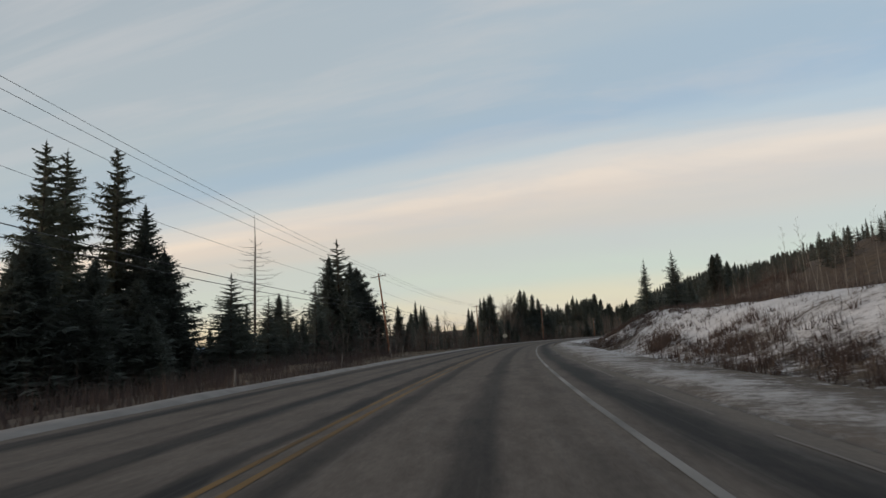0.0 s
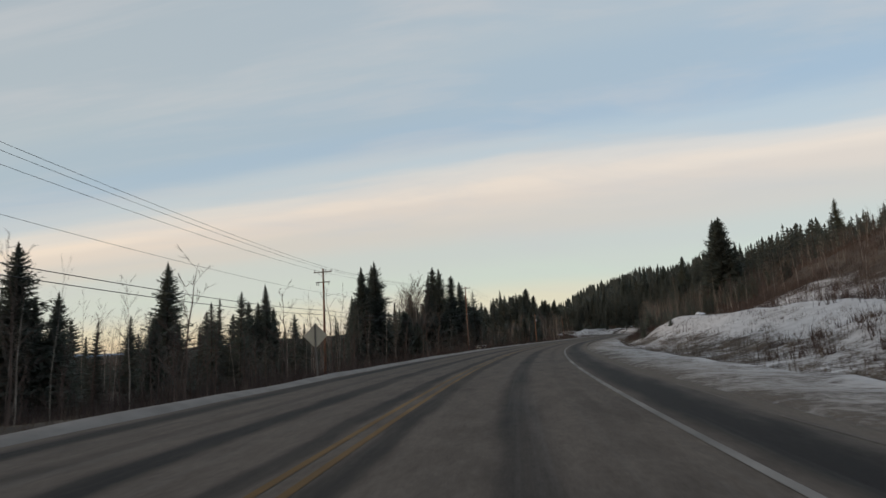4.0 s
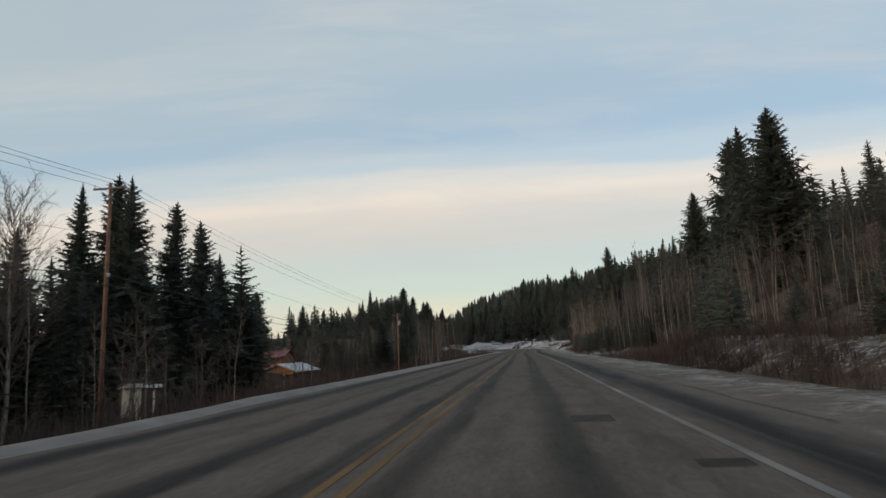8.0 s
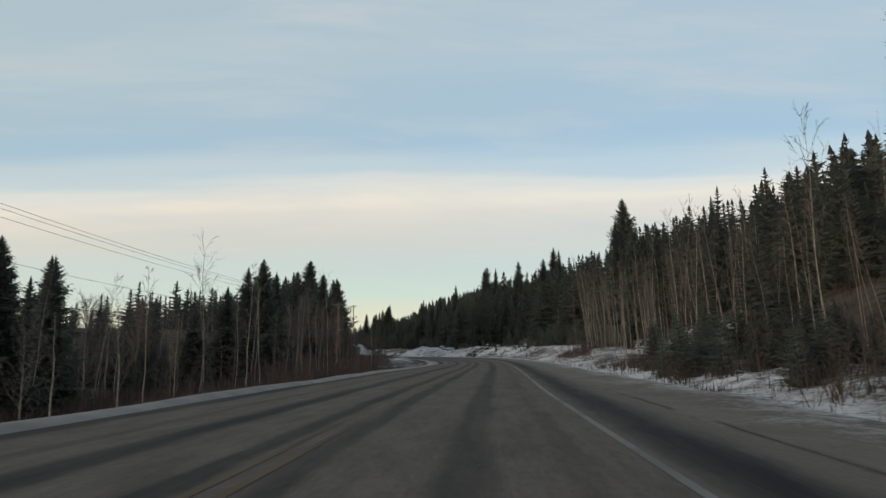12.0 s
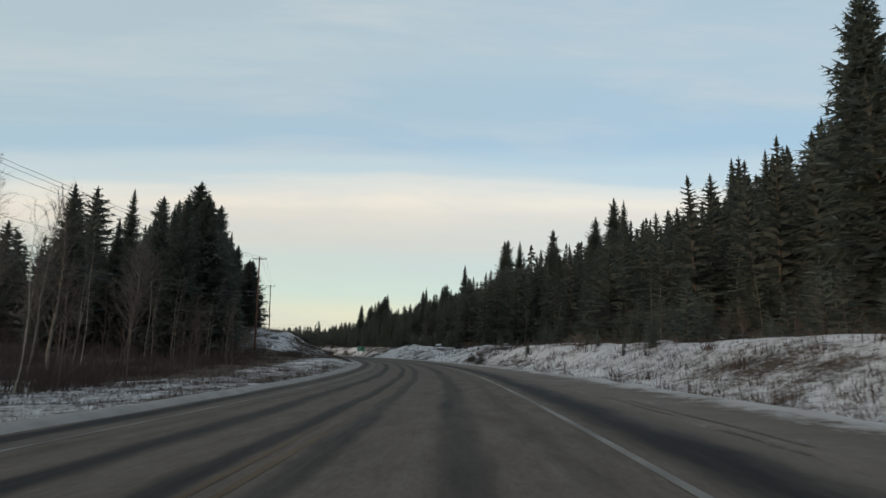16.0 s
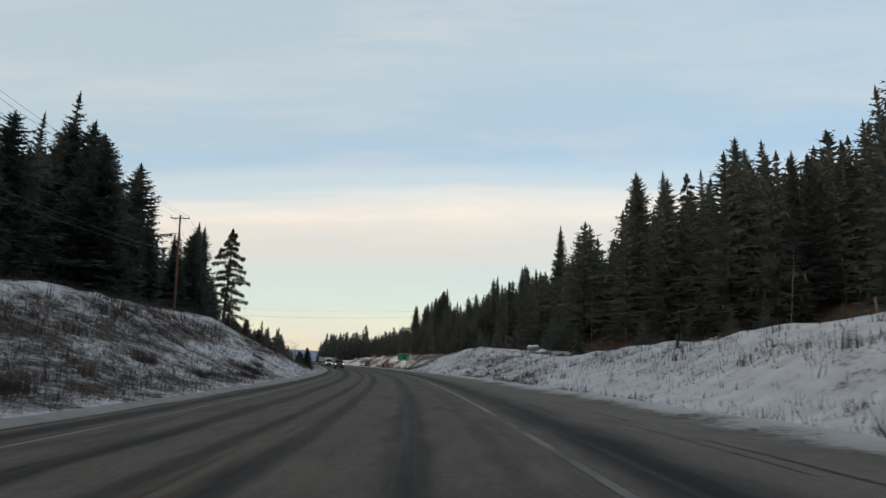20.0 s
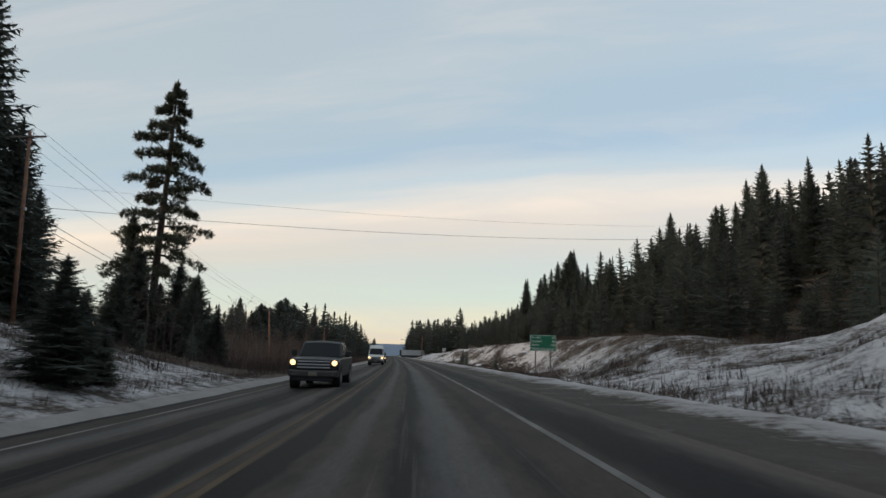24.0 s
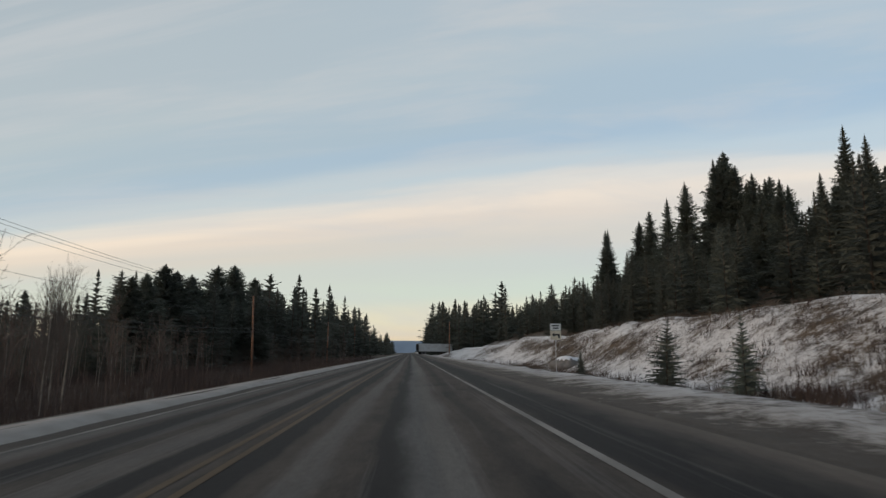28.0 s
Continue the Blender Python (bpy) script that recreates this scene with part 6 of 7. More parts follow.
def boulder(s, d, r, seed, snow=True):
    rnd = random.Random(seed)
    bm = bmesh.new()
    bmesh.ops.create_icosphere(bm, subdivisions=3, radius=1.0)
    for v in bm.verts:
        k = 1 + 0.35 * noise.noise(v.co * 1.4 + Vector((seed, 0, 0))) + 0.12 * noise.noise(v.co * 4 + Vector((0, seed, 0)))
        v.co = Vector((v.co.x * r * k * 1.2, v.co.y * r * k, v.co.z * r * k * 0.75))
    e = thing("boulder", "rough grey boulder with snow lying on top" if snow else "rough brown-grey boulder in the verge", "boulder", upright(s, d, None, rnd.uniform(0, 360)), "boulders")
    cap = bmesh.new()
    if snow:
        top = [f for f in bm.faces if f.normal.z > 0.62]
        ring = {}
        for f in top:
            for v in f.verts:
                ring.setdefault(v, cap.verts.new(v.co + Vector((0, 0, 0.05 * r + 0.02))))
            cap.faces.new([ring[v] for v in f.verts])
    part("stone", Mesh().absorb(bm), ROCK, e, smooth=True)
    if snow and len(cap.faces):
        part("snow_cap", Mesh().absorb(cap), SNOW, e, "lumpy white snow cap", True)
    return e


for i, (s, d, r, sn) in enumerate(((711.5, 24.4, 0.75, 1), (711.4, 22, 0.55, 1), (713.5, 23.2, 0.5, 1), (708, 19.5, 0.4, 1), (722, 17.5, 0.8, 1), (717, 20.5, 0.45, 1), (770, 19, 1.4, 1), (190, 20, 0.8, 1), (584, 27, 1.0, 1), (596, 30, 1.3, 1), (560, 40, 1.6, 1), (205, 17, 0.8, 1), (520, -22, 0.7, 1), (545, 38, 1.2, 1))):
    boulder(s, d, r, 40 + i, bool(sn))

# the line that crosses the road to a pole on the hillside
power_pole(684, 68.5, 27.0, 1)
power_pole(904, 14.7, 11.0, 0)
a, b = at(644, -26.2), at(684, 68.5)
wire("power_wire", "thin black wire crossing high over the road", (a[0], a[1], 11.0), (b[0], b[1], 22.0), 1.9, 0.016, 30)
wire("power_wire", "thin black wire crossing high over the road", (a[0], a[1], 12.7), (b[0], b[1], 23.6), 1.9, 0.008, 30)


# ---- house below the road ----
ORANGE = material("orange_stained_siding", (0.34, 0.135, 0.045), 0.75, 0.3, 0.7, 0.25, col2=(0.25, 0.10, 0.04))
BROWN = material("dark_red_siding", (0.10, 0.045, 0.03), 0.8, 0.3, 0.8, 0.25, col2=(0.07, 0.034, 0.025))
REDROOF = material("red_metal_roof", (0.22, 0.045, 0.04), 0.5, 0.25, 0.8, 0.1, col2=(0.17, 0.04, 0.035))
PALEROOF = material("frosted_metal_roof", (0.52, 0.52, 0.54), 0.6, 0.2, 0.6, 0.15, col2=(0.42, 0.42, 0.44))
TRIM = material("pale_trim", (0.55, 0.45, 0.33), 0.7, 0.2, 2.0, 0.1)
PANE = glass("window_pane")
DOORWHITE = material("door_paint", (0.6, 0.58, 0.54), 0.6, 0.15, 1.5, 0.05)


def slab(p, q, r, t, thick):
    """A thick sheet over four corners."""
    n = (Vector(q) - Vector(p)).cross(Vector(t) - Vector(p)).normalized() * thick
    vs = [Vector(v) for v in (p, q, r, t)]
    return Mesh().add([tuple(v) for v in vs] + [tuple(v + n) for v in vs], [(3, 2, 1, 0), (4, 5, 6, 7), (0, 1, 5, 4), (1, 2, 6, 5), (2, 3, 7, 6), (3, 0, 4, 7)])


def window_unit(parent, x, y, z, w, h):
    """A window in a wall that faces -y."""
    fr = part("window", Mesh().box(x, y - 0.05, z, x + 0.12, y + 0.02, z + h).box(x + w - 0.12, y - 0.05, z, x + w, y + 0.02, z + h).box(x + 0.12, y - 0.05, z, x + w - 0.12, y + 0.02, z + 0.12).box(x + 0.12, y - 0.05, z + h - 0.12, x + w - 0.12, y + 0.02, z + h).box(x + 0.12, y - 0.045, z + h * 0.5 - 0.03, x + w - 0.12, y + 0.02, z + h * 0.5 + 0.03), TRIM, parent, "pale window frame")
    part("pane", Mesh().box(x + 0.12, y - 0.02, z + 0.12, x + w - 0.12, y + 0.01, z + h - 0.12), PANE, fr)


def house():
    """Local x runs towards the road, y along it; z = 0 at the road's height."""
    e = thing("house", "orange timber house with red and frosted metal roofs", "house", upright(321, -57, 0.0))
    g = -6.3
    # main block: gable wall towards the traffic, road side wall at x = 11
    wall = Mesh().add([(-3, 0, g), (11, 0, g), (11, 0, -1.5), (8, 0, -0.3), (-3, 0, -3.6), (-3, 12, g), (11, 12, g), (11, 12, -1.5), (8, 12, -0.3), (-3, 12, -3.6)], [(0, 1, 2, 3, 4), (9, 8, 7, 6, 5), (0, 4, 9, 5)])
    part("front_wall", wall, ORANGE, e, "orange stained board wall")
    part("side_wall", Mesh().box(10.9, 0.05, g, 11.05, 11.95, -1.5), BROWN, e, "dark red-brown board wall")
    for k in range(13):
        part("board", Mesh().box(11.05, 0.1 + 0.91 * k, g, 11.075, 0.95 + 0.91 * k, -1.55), BROWN, e)
    for k in range(18):
        x = -2.8 + 0.78 * k
        zt = (-3.6 + 0.3 * (x + 3) if x < 8 else -0.3 - 0.4 * (x - 8)) - 0.15
        part("batten", Mesh().box(x, -0.03, g, x + 0.05, 0.0, zt), ORANGE, e)
    part("roof", slab((7.9, -0.7, -0.22), (12.2, -0.7, -1.9), (12.2, 12.8, -1.9), (7.9, 12.8, -0.22), 0.14), PALEROOF, e, "frosted pale metal roof plane")
    part("roof", slab((7.9, -0.6, -0.24), (7.9, 12.6, -0.24), (-3.6, 12.6, -3.7), (-3.6, -0.6, -3.7), 0.14), REDROOF, e, "dull red roof plane")
    part("bargeboard", slab((-3.7, -0.72, -3.82), (7.85, -0.72, -0.35), (7.85, -0.68, -0.35), (-3.7, -0.68, -3.82), 0.22), TRIM, e)
    part("bargeboard", slab((7.9, -0.78, -0.32), (12.25, -0.78, -2.0), (12.25, -0.74, -2.0), (7.9, -0.74, -0.32), 0.2), TRIM, e)
    window_unit(e, 6.4, 0, -5.0, 0.9, 2.2)
    dr = part("door", Mesh().bevelled(7.7, -0.06, g + 0.45, 9.3, -0.01, g + 2.75, 0.02), DOORWHITE, e, "pale panelled door")
    part("door_knob", Mesh().tube([(9.15, -0.06, g + 1.5), (9.15, -0.14, g + 1.5)], [0.03, 0.045], 8), STEEL, dr)
    part("awning", slab((5.6, -1.4, -3.0), (11.4, -1.4, -2.4), (11.4, -0.02, -1.9), (5.6, -0.02, -2.5), 0.1), ORANGE, e)
    part("porch_deck", Mesh().box(5.2, -2.2, g + 0.15, 11.6, -0.05, g + 0.4), GREYWOOD, e)
    # upper storey
    up = part("upper_storey", Mesh().box(-2.0, 5.5, -4, 6.2, 11.6, 1.0).add([(6.2, 5.5, 1.0), (6.2, 11.6, 1.0), (6.2, 8.55, 2.6)], [(0, 1, 2)]).add([(-2, 5.5, 1.0), (-2, 11.6, 1.0), (-2, 8.55, 2.6)], [(2, 1, 0)]), ORANGE, e)
    part("upper_roof", slab((-2.6, 4.7, 0.75), (6.8, 4.7, 0.75), (6.8, 8.6, 2.75), (-2.6, 8.6, 2.75), 0.12), REDROOF, e, "dull red metal roof")
    part("upper_roof", slab((6.8, 12.4, 0.75), (-2.6, 12.4, 0.75), (-2.6, 8.6, 2.75), (6.8, 8.6, 2.75), 0.12), REDROOF, e, "dull red metal roof")
    part("chimney", Mesh().bevelled(5.0, 8.6, 2.2, 5.7, 9.3, 3.3, 0.03), ROCK, e)
    window_unit(up, -0.9, 5.5, -2.0, 1.0, 2.2)
    # lean-to
    part("lean_to_wall", Mesh().box(-9, -3, g, -3.1, 4, -3.9), BROWN, e)
    part("lean_to_roof", slab((-9.6, -3.8, -3.8), (2.5, -3.8, -3.6), (2.5, 4, -2.9), (-9.6, 4, -3.1), 0.12), PALEROOF, e, "snow-dusted flat roof")
    for x in (-9, -4, 1.8):
        part("lean_to_post", Mesh().box(x, -3.6, g, x + 0.15, -3.45, -3.7), TRIM, e)
    return e


def shed():
    e = thing("garden_shed", "low orange shed with a snowy roof", "shed", upright(303, -52, ground(303, -52)))
    part("wall", Mesh().box(-3, 0, -0.3, 3, 5, 1.7).add([(-3, 0, 1.7), (3, 0, 1.7), (0, 0, 2.9)], [(0, 1, 2)]), ORANGE, e)
    for sx in (-1, 1):
        part("roof", slab(*([(0, -0.4, 3.0), (3.4, -0.4, 1.55), (3.4, 5.4, 1.55), (0, 5.4, 3.0)] if sx > 0 else [(-3.4, -0.4, 1.55), (0, -0.4, 3.0), (0, 5.4, 3.0), (-3.4, 5.4, 1.55)]), 0.14), SNOW, e, "snow-covered roof plane")
    window_unit(e, -0.6, 0, 0.5, 1.2, 0.9)
    return e


house()
shed()


def roadside_hut():
    """A small board shelter with a number plate, beside the pole."""
    s, d = 240.5, -24.5
    g = ground(s, d)
    e = thing("roadside_hut", "small pale board hut with a plate beside the pole", "hut", upright(s, d, g, 20))
    h = 2.2
    for k in range(6):
        part("board", Mesh().box(-0.9 + 0.2 * k, -0.7, -0.1, -0.72 + 0.2 * k, -0.67, h - 0.1 * (k % 2) * 0.3), SIGN_CREAM, e, "pale weathered board")
    part("side", Mesh().box(0.32, -0.66, -0.1, 0.36, 0.7, h), BROWN, e)
    part("side", Mesh().box(-0.94, -0.66, -0.1, -0.9, 0.7, h), BROWN, e)
    part("roof", slab((-1.1, -0.9, h), (0.55, -0.9, h), (0.55, 0.85, h + 0.2), (-1.1, 0.85, h + 0.2), 0.06), GREYWOOD, e)
    part("post", Mesh().box(1.0, -0.7, -0.1, 1.15, -0.6, h - 0.2), SIGN_CREAM, e)
    pl = part("plate", Mesh().box(0.4, -0.74, h - 0.1, 1.7, -0.71, h + 0.28), SIGN_BLACK, e)
    for x0, x1 in ((0.5, 0.72), (0.8, 1.02), (1.1, 1.32), (1.38, 1.58)):
        part("plate_bar", Mesh().box(x0, -0.746, h - 0.02, x1, -0.741, h + 0.2), SIGN_WHITE, pl)


roadside_hut()


# ---- vehicles standing on the road ----
TYRE = material("tyre_rubber", (0.012, 0.012, 0.012), 0.8, 0.2, 8, 0.2)
RIM = material("wheel_rim", (0.3, 0.3, 0.3), 0.4, 0.2, 8, 0.0, metal=0.8)
CARGLASS = glass("car_glass", (0.008, 0.009, 0.011), 0.18)
CHROME = material("chrome", (0.5, 0.5, 0.5), 0.25, 0.1, 8, 0.0, metal=1.0)
BLACKTRIM = material("black_trim", (0.02, 0.02, 0.02), 0.6, 0.2, 5, 0.05)
DARKPAINT = material("dark_grey_paint", (0.014, 0.015, 0.017), 0.4, 0.3, 1.2, 0.0, col2=(0.03, 0.028, 0.026), spec=0.35)
WHITEPAINT = material("white_paint", (0.62, 0.62, 0.6), 0.4, 0.2, 0.8, 0.0, col2=(0.5, 0.48, 0.45))
SILVERPAINT = material("silver_grey_paint", (0.13, 0.122, 0.108), 0.4, 0.25, 0.9, 0.0, metal=0.2)
HEADLAMP = glowing("headlamp_glow", (1.0, 0.60, 0.24), 2.4)
TAILLAMP = material("tail_lamp", (0.25, 0.02, 0.015), 0.3, 0.1, 5, 0.0)


def curved(y, z, f, ends, span, width, taper, z0, crown=0.05, bow=0.07):
    """A point of a shell: f runs across from -1 to 1; the edges drop and fall back at both ends."""
    up, end = (z - span[0]) / (span[1] - span[0]), (2 * y - ends[0] - ends[1]) / (ends[1] - ends[0])
    x = f * (width / 2 - taper * max(0.0, z - z0) - 0.05 * max(0.0, 0.35 - up))
    return (x, y - bow * f * f * end ** 3, z - crown * f * f * max(0.0, up))


def outline_span(profile):
    ys, zs = [y for y, _ in profile], [z for _, z in profile]
    return (min(ys), max(ys)), (min(zs), max(zs))


def side_body(profile, width, taper, z0, bev=0.05):
    """A shell from its side outline (y, z), drawn in above z0, crowned across and bowed at both ends."""
    bm = bmesh.new()
    ends, span = outline_span(profile)
    rows = [[bm.verts.new(curved(y, z, f, ends, span, width, taper, z0)) for y, z in profile] for f in (-1.0, -0.86, -0.5, 0.0, 0.5, 0.86, 1.0)]
    n = len(profile)
    bm.faces.new(rows[0][::-1])
    bm.faces.new(rows[-1])
    for a, b in zip(rows, rows[1:]):
        for i in range(n):
            j = (i + 1) % n
            bm.faces.new((a[i], a[j], b[j], b[i]))
    bmesh.ops.recalc_face_normals(bm, faces=bm.faces)
    sharp = [e for e in bm.edges if len(e.link_faces) == 2 and e.calc_face_angle(0.0) > 0.35]
    bmesh.ops.bevel(bm, geom=sharp, offset=bev, segments=3, affect="EDGES", profile=0.5, clamp_overlap=True)
    return Mesh().absorb(bm)


def wheel(parent, x, y, r, w):
    t = part("wheel", Mesh().tube([(x - w / 2, y, r), (x - w / 2 + 0.04, y, r), (x + w / 2 - 0.04, y, r), (x + w / 2, y, r)], [r * 0.88, r, r, r * 0.88], 20), TYRE, parent, smooth=False)
    sx = 1 if x > 0 else -1
    part("rim", Mesh().tube([(x + sx * (w / 2 + 0.002), y, r), (x + sx * (w / 2 + 0.022), y, r)], [r * 0.62, r * 0.5], 14), RIM, t)


def pane(points, profile, width, taper, z0):
    """A windscreen: glass that follows the curved shell between two (y, z) points of its outline, 14 mm proud."""
    (ya, za), (yb, zb) = points
    ends, span = outline_span(profile)
    ln = math.hypot(yb - ya, zb - za)
    oy, oz = (zb - za) / ln * 0.014, -(yb - ya) / ln * 0.014
    if oz < 0:
        oy, oz = -oy, -oz
    k = 0.07 / ln
    ends_ = [(ya + (yb - ya) * q, za + (zb - za) * q) for q in (k, 1 - k)]
    fs = [-0.9 + 0.3 * i for i in range(7)]
    m = Mesh()
    outer, inner = ([[tuple(Vector(curved(y, z, f, ends, span, width, taper, z0)) + Vector((0, oy * g, oz * g))) for f in fs] for y, z in ends_] for g in (1.0, -1.0))
    m.sheet(outer)
    m.sheet([r[::-1] for r in inner])
    for a, b in ((outer[0], inner[0]), (inner[1], outer[1])):
        m.sheet([a, b])
    for e in (0, -1):
        m.sheet([[outer[0][e], outer[1][e]], [inner[0][e], inner[1][e]]])
    return m


def side_pane(outline, half, taper, z0, sx):
    inner = [(sx * (half - taper * max(0.0, z - z0) - 0.02), y, z) for y, z in outline]
    outer = [(sx * (half - taper * max(0.0, z - z0) + 0.014), y, z) for y, z in outline]
    n = len(outline)
    return Mesh().add(inner + outer, [tuple(range(n, 2 * n))[::sx]] + [(i, (i + 1) % n, n + (i + 1) % n, n + i)[::sx] for i in range(n)])


def vehicle(name, label, cat, s, d, width, paint, body, cabin, screen, sides, z0, taper, wheels, wr, lamp, grille, mirror, trim, turn=180):
    """Local y runs to the vehicle's nose; outlines are (y, z) seen from the side."""
    e = thing(name, label, cat, upright(s, d, tilt(s, d) + 0.004, turn))
    part("body", side_body(body, width, taper if not cabin else 0.05, z0), paint, e)
    half = width / 2 * (0.97 if cabin else 1.0)
    if cabin:
        part("cabin", side_body(cabin, width * 0.97, taper, z0, 0.035), paint, e)
    part("windscreen", pane(screen, cabin or body, width * (0.97 if cabin else 1.0), taper, z0), CARGLASS, e, "dark windscreen")
    for sx in (-1, 1):
        for o in sides:
            part("side_window", side_pane(o, half, taper, z0, sx), CARGLASS, e, "dark side glass")
        for y in wheels:
            wheel(e, sx * (width / 2 - 0.13), y, wr, 0.25)
            part("wheel_arch", Mesh().tube([(sx * (width / 2 - 0.27), y, wr), (sx * (width / 2 + 0.012), y, wr)], [wr * 1.17, wr * 1.17], 20), BLACKTRIM, e)
    nose = max(y for y, _ in body)
    lx, lz, lw, lh = lamp
    for sx in (-1, 1):
        hl = part("headlight", Mesh().bevelled(sx * lx - lw / 2, nose - 0.2, lz - lh / 2, sx * lx + lw / 2, nose + 0.012, lz + lh / 2, 0.03), LENS, e, "clear headlight housing")
        part("bulb", Mesh().tube([(sx * lx, nose - 0.02, lz), (sx * lx, nose + 0.014, lz), (sx * lx, nose + 0.03, lz)], [lh * 0.5, lh * 0.5, lh * 0.34], 14), HEADLAMP, hl, "lit warm headlight bulb")
        mx, my, mz = mirror
        part("mirror", Mesh().bevelled(sx * mx - 0.11, my - 0.07, mz - 0.12, sx * mx + 0.11, my + 0.07, mz + 0.12, 0.04), BLACKTRIM, e)
        part("fog_light", Mesh().tube([(sx * (lx - 0.04), nose + 0.06, 0.5), (sx * (lx - 0.04), nose + 0.125, 0.5)], [0.06, 0.05], 10), LENS, e)
    gz0, gz1, gw = grille
    gr = part("grille", Mesh().bevelled(-gw / 2, nose - 0.08, gz0, gw / 2, nose + 0.018, gz1, 0.03), BLACKTRIM, e)
    for k in range(trim):
        z = gz0 + (gz1 - gz0) * (k + 0.8) / (trim + 0.6)
        part("grille_bar", Mesh().bevelled(-gw / 2 + 0.04, nose + 0.012, z - 0.028, gw / 2 - 0.04, nose + 0.035, z + 0.028, 0.01), CHROME, gr)
    part("bumper", Mesh().bevelled(-width / 2 + 0.02, nose - 0.15, 0.40, width / 2 - 0.02, nose + 0.09, 0.66, 0.06), BUMPER, e)
    part("air_dam", Mesh().bevelled(-width / 2 + 0.2, nose - 0.2, 0.26, width / 2 - 0.2, nose + 0.02, 0.42, 0.03), BLACKTRIM, e)
    part("plate_holder", Mesh().box(-0.16, nose + 0.091, 0.46, 0.16, nose + 0.1, 0.6), GREYWOOD, e)
    for sx in (-1, 1):
        part("wiper", Mesh().tube([(sx * 0.1, screen[0][0] + 0.03, screen[0][1] + 0.03), (sx * 0.1 - 0.5, screen[0][0] + 0.0, screen[0][1] + 0.1)], [0.012, 0.01], 4), BLACKTRIM, e)
    return e


LENS = glass("lamp_lens", (0.12, 0.12, 0.12), 0.2)
BUMPER = material("grimy_bumper", (0.06, 0.056, 0.052), 0.5, 0.4, 2.5, 0.1, col2=(0.10, 0.09, 0.08), metal=0.2)
# dark pickup
vehicle("pickup_truck", "dark grey pickup truck with lit headlights, facing along the road", "pickup truck", 625.4, -1.75, 1.86, DARKPAINT,
        [(-2.9, 0.55), (-2.9, 1.2), (-0.9, 1.2), (-0.85, 1.17), (1.3, 1.17), (2.55, 1.1), (2.86, 1.0), (2.9, 0.85), (2.9, 0.45), (2.5, 0.4), (-2.6, 0.4)],
        [(-0.85, 1.1), (-0.78, 1.7), (-0.65, 1.79), (0.55, 1.79), (0.72, 1.74), (1.45, 1.12)], ((1.45, 1.12), (0.72, 1.74)), ([(-0.7, 1.2), (-0.66, 1.66), (0.0, 1.68), (0.0, 1.2)], [(0.06, 1.2), (0.06, 1.68), (0.6, 1.66), (1.12, 1.22)]),
        1.1, 0.22, (-1.8, 1.95), 0.39, (0.77, 0.93, 0.30, 0.2), (0.66, 1.06, 1.3), (1.08, 1.0, 1.28), 3)
# white van
vehicle("delivery_van", "white high-roof delivery van with lit headlights, facing along the road", "van", 679.2, -1.75, 1.92, WHITEPAINT,
        [(-2.9, 0.45), (-2.9, 2.32), (-2.7, 2.5), (0.75, 2.5), (1.2, 2.38), (1.5, 2.12), (2.3, 1.28), (2.8, 1.1), (2.93, 0.9), (2.95, 0.7), (2.95, 0.42), (2.5, 0.38), (-2.6, 0.38)],
        None, ((2.3, 1.28), (1.5, 2.12)), ([(0.5, 1.32), (0.5, 2.02), (1.25, 2.0), (1.85, 1.36)],),
        1.15, 0.09, (-1.8, 1.95), 0.35, (0.80, 0.93, 0.26, 0.26), (0.62, 1.02, 1.1), (1.14, 1.7, 1.45), 2)
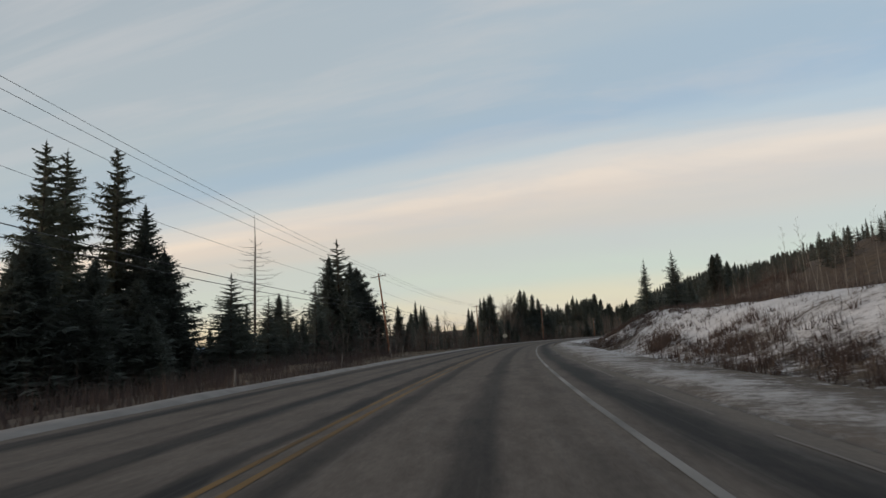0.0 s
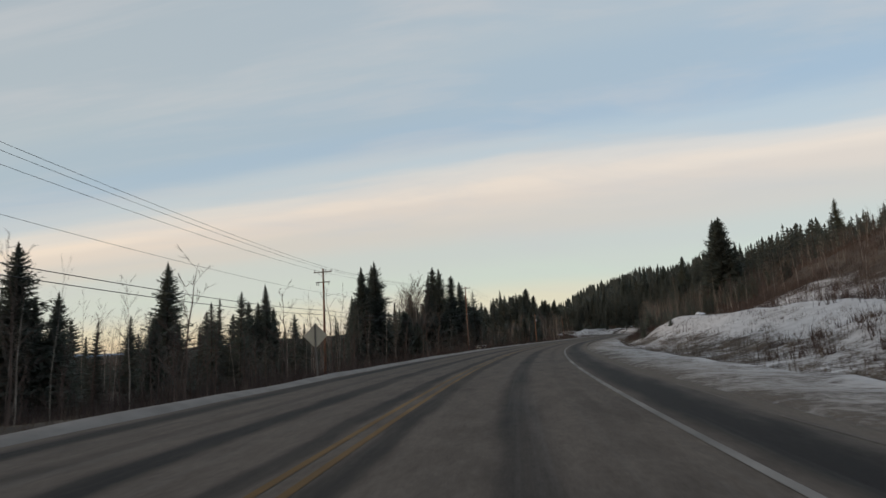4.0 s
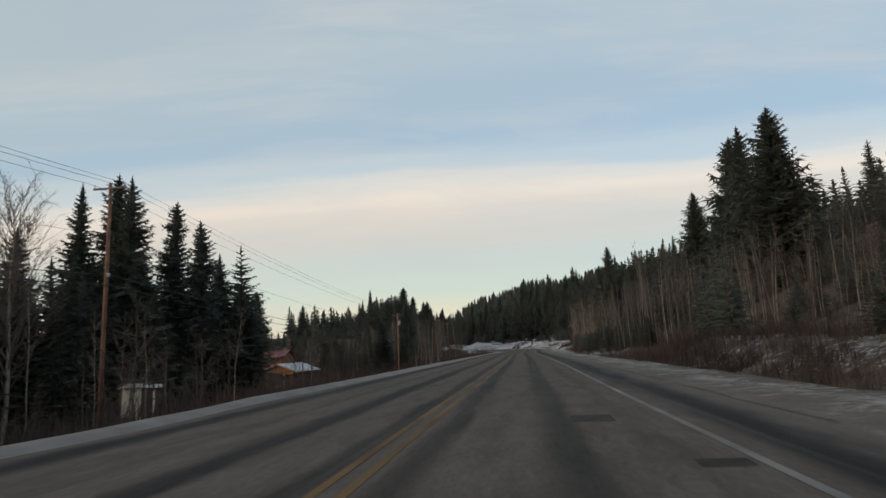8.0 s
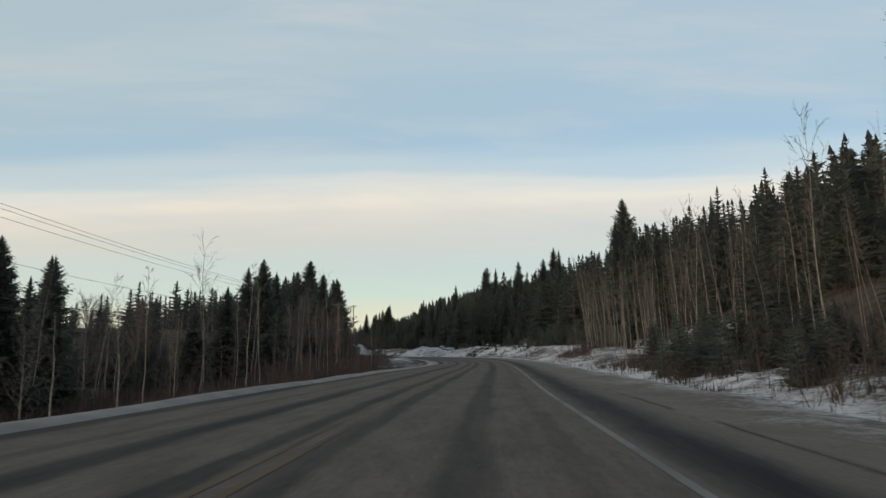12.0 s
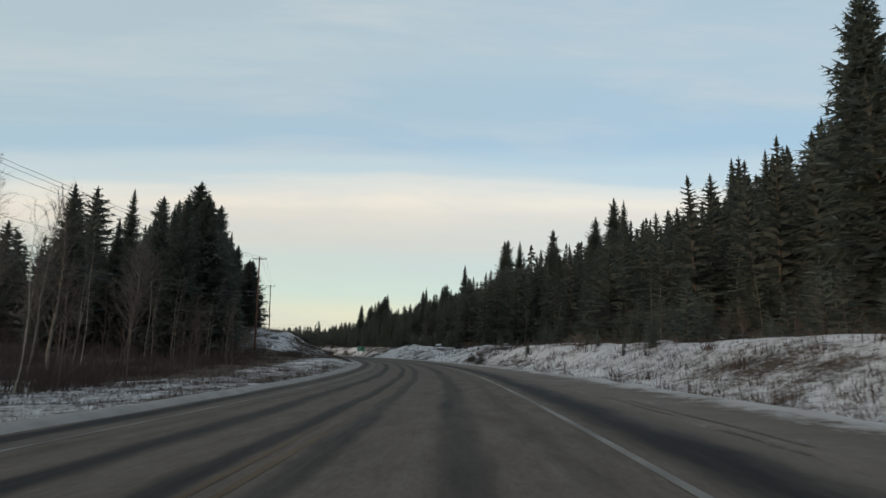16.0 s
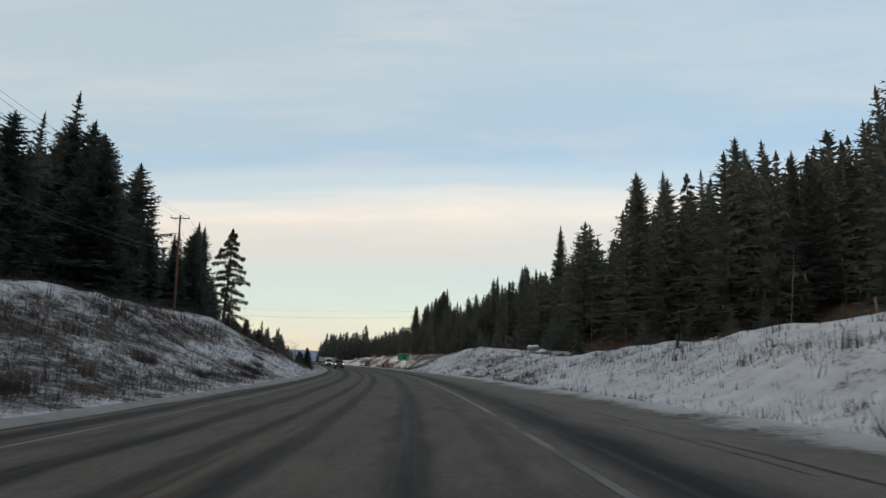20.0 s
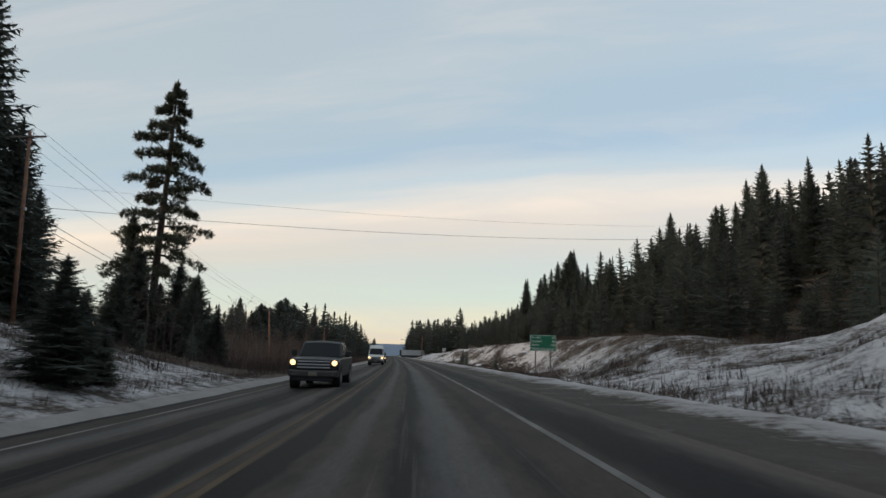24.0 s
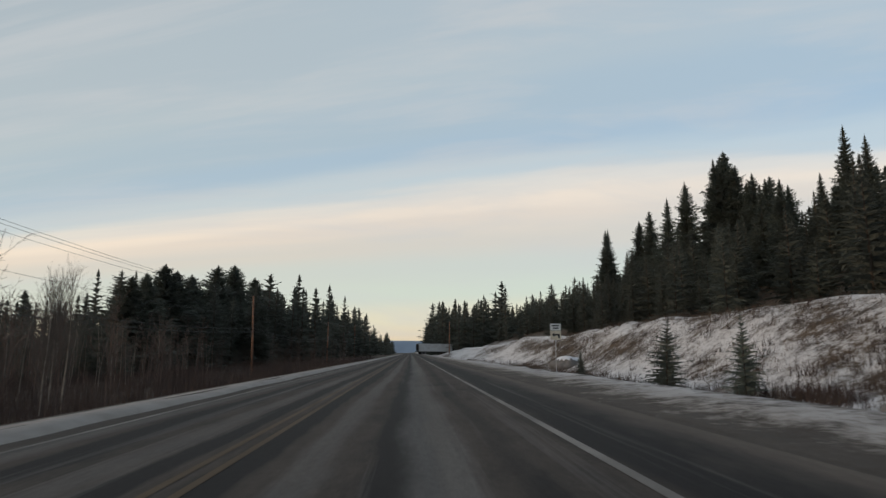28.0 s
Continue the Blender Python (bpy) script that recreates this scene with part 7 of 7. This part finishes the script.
# silver car behind it
vehicle("suv", "silver-grey car with lit headlights, facing along the road", "car", 703.0, -1.75, 1.78, SILVERPAINT,
        [(-2.2, 0.5), (-2.2, 1.0), (-2.05, 1.06), (0.9, 1.02), (2.0, 0.9), (2.2, 0.78), (2.25, 0.6), (2.25, 0.42), (1.9, 0.36), (-1.9, 0.36)],
        [(-2.05, 1.0), (-1.65, 1.5), (-1.4, 1.56), (0.0, 1.57), (0.18, 1.52), (1.05, 0.98)], ((1.05, 0.98), (0.18, 1.52)), ([(-1.5, 1.08), (-1.35, 1.45), (-0.5, 1.48), (-0.5, 1.06)], [(-0.44, 1.06), (-0.44, 1.48), (0.1, 1.46), (0.68, 1.06)]),
        0.98, 0.3, (-1.35, 1.4), 0.33, (0.70, 0.74, 0.26, 0.16), (0.5, 0.74, 0.95), (1.0, 0.7, 1.05), 1)


def semi_trailer():
    """A box trailer turning across the far end of the road."""
    e = thing("semi_trailer", "white box trailer behind a dark tractor, far down the road", "truck", upright(935, 11.0, tilt(935, 9.0), -68))
    part("trailer_box", Mesh().bevelled(-1.3, -7.0, 1.1, 1.3, 7.0, 4.0, 0.04), WHITEPAINT, e, "long white trailer box")
    for k in range(9):
        part("rib", Mesh().box(-1.33, -6.5 + 1.6 * k, 1.15, -1.301, -6.45 + 1.6 * k, 3.95), CHROME, e)
    part("rear_door", Mesh().bevelled(-1.25, -7.06, 1.2, 1.25, -7.0, 3.9, 0.02), DARKPAINT, e, "dark rear doors")
    part("chassis", Mesh().box(-0.5, -6.8, 0.8, 0.5, 6.8, 1.1), BLACKTRIM, e)
    part("cab", side_body([(7.4, 0.6), (7.4, 3.6), (9.0, 3.5), (9.5, 2.3), (10.6, 2.0), (10.7, 0.6)], 2.4, 0.03, 2.2), DARKPAINT, e)
    for y in (-5.6, -4.3, 6.2, 9.8):
        for sx in (-1, 1):
            wheel(e, sx * 1.05, y, 0.5, 0.4)
    for sx in (-1, 1):
        part("tail_light", Mesh().box(sx * 1.0 - 0.1, -7.1, 1.02, sx * 1.0 + 0.1, -7.06, 1.12), TAILLAMP, e)


semi_trailer()
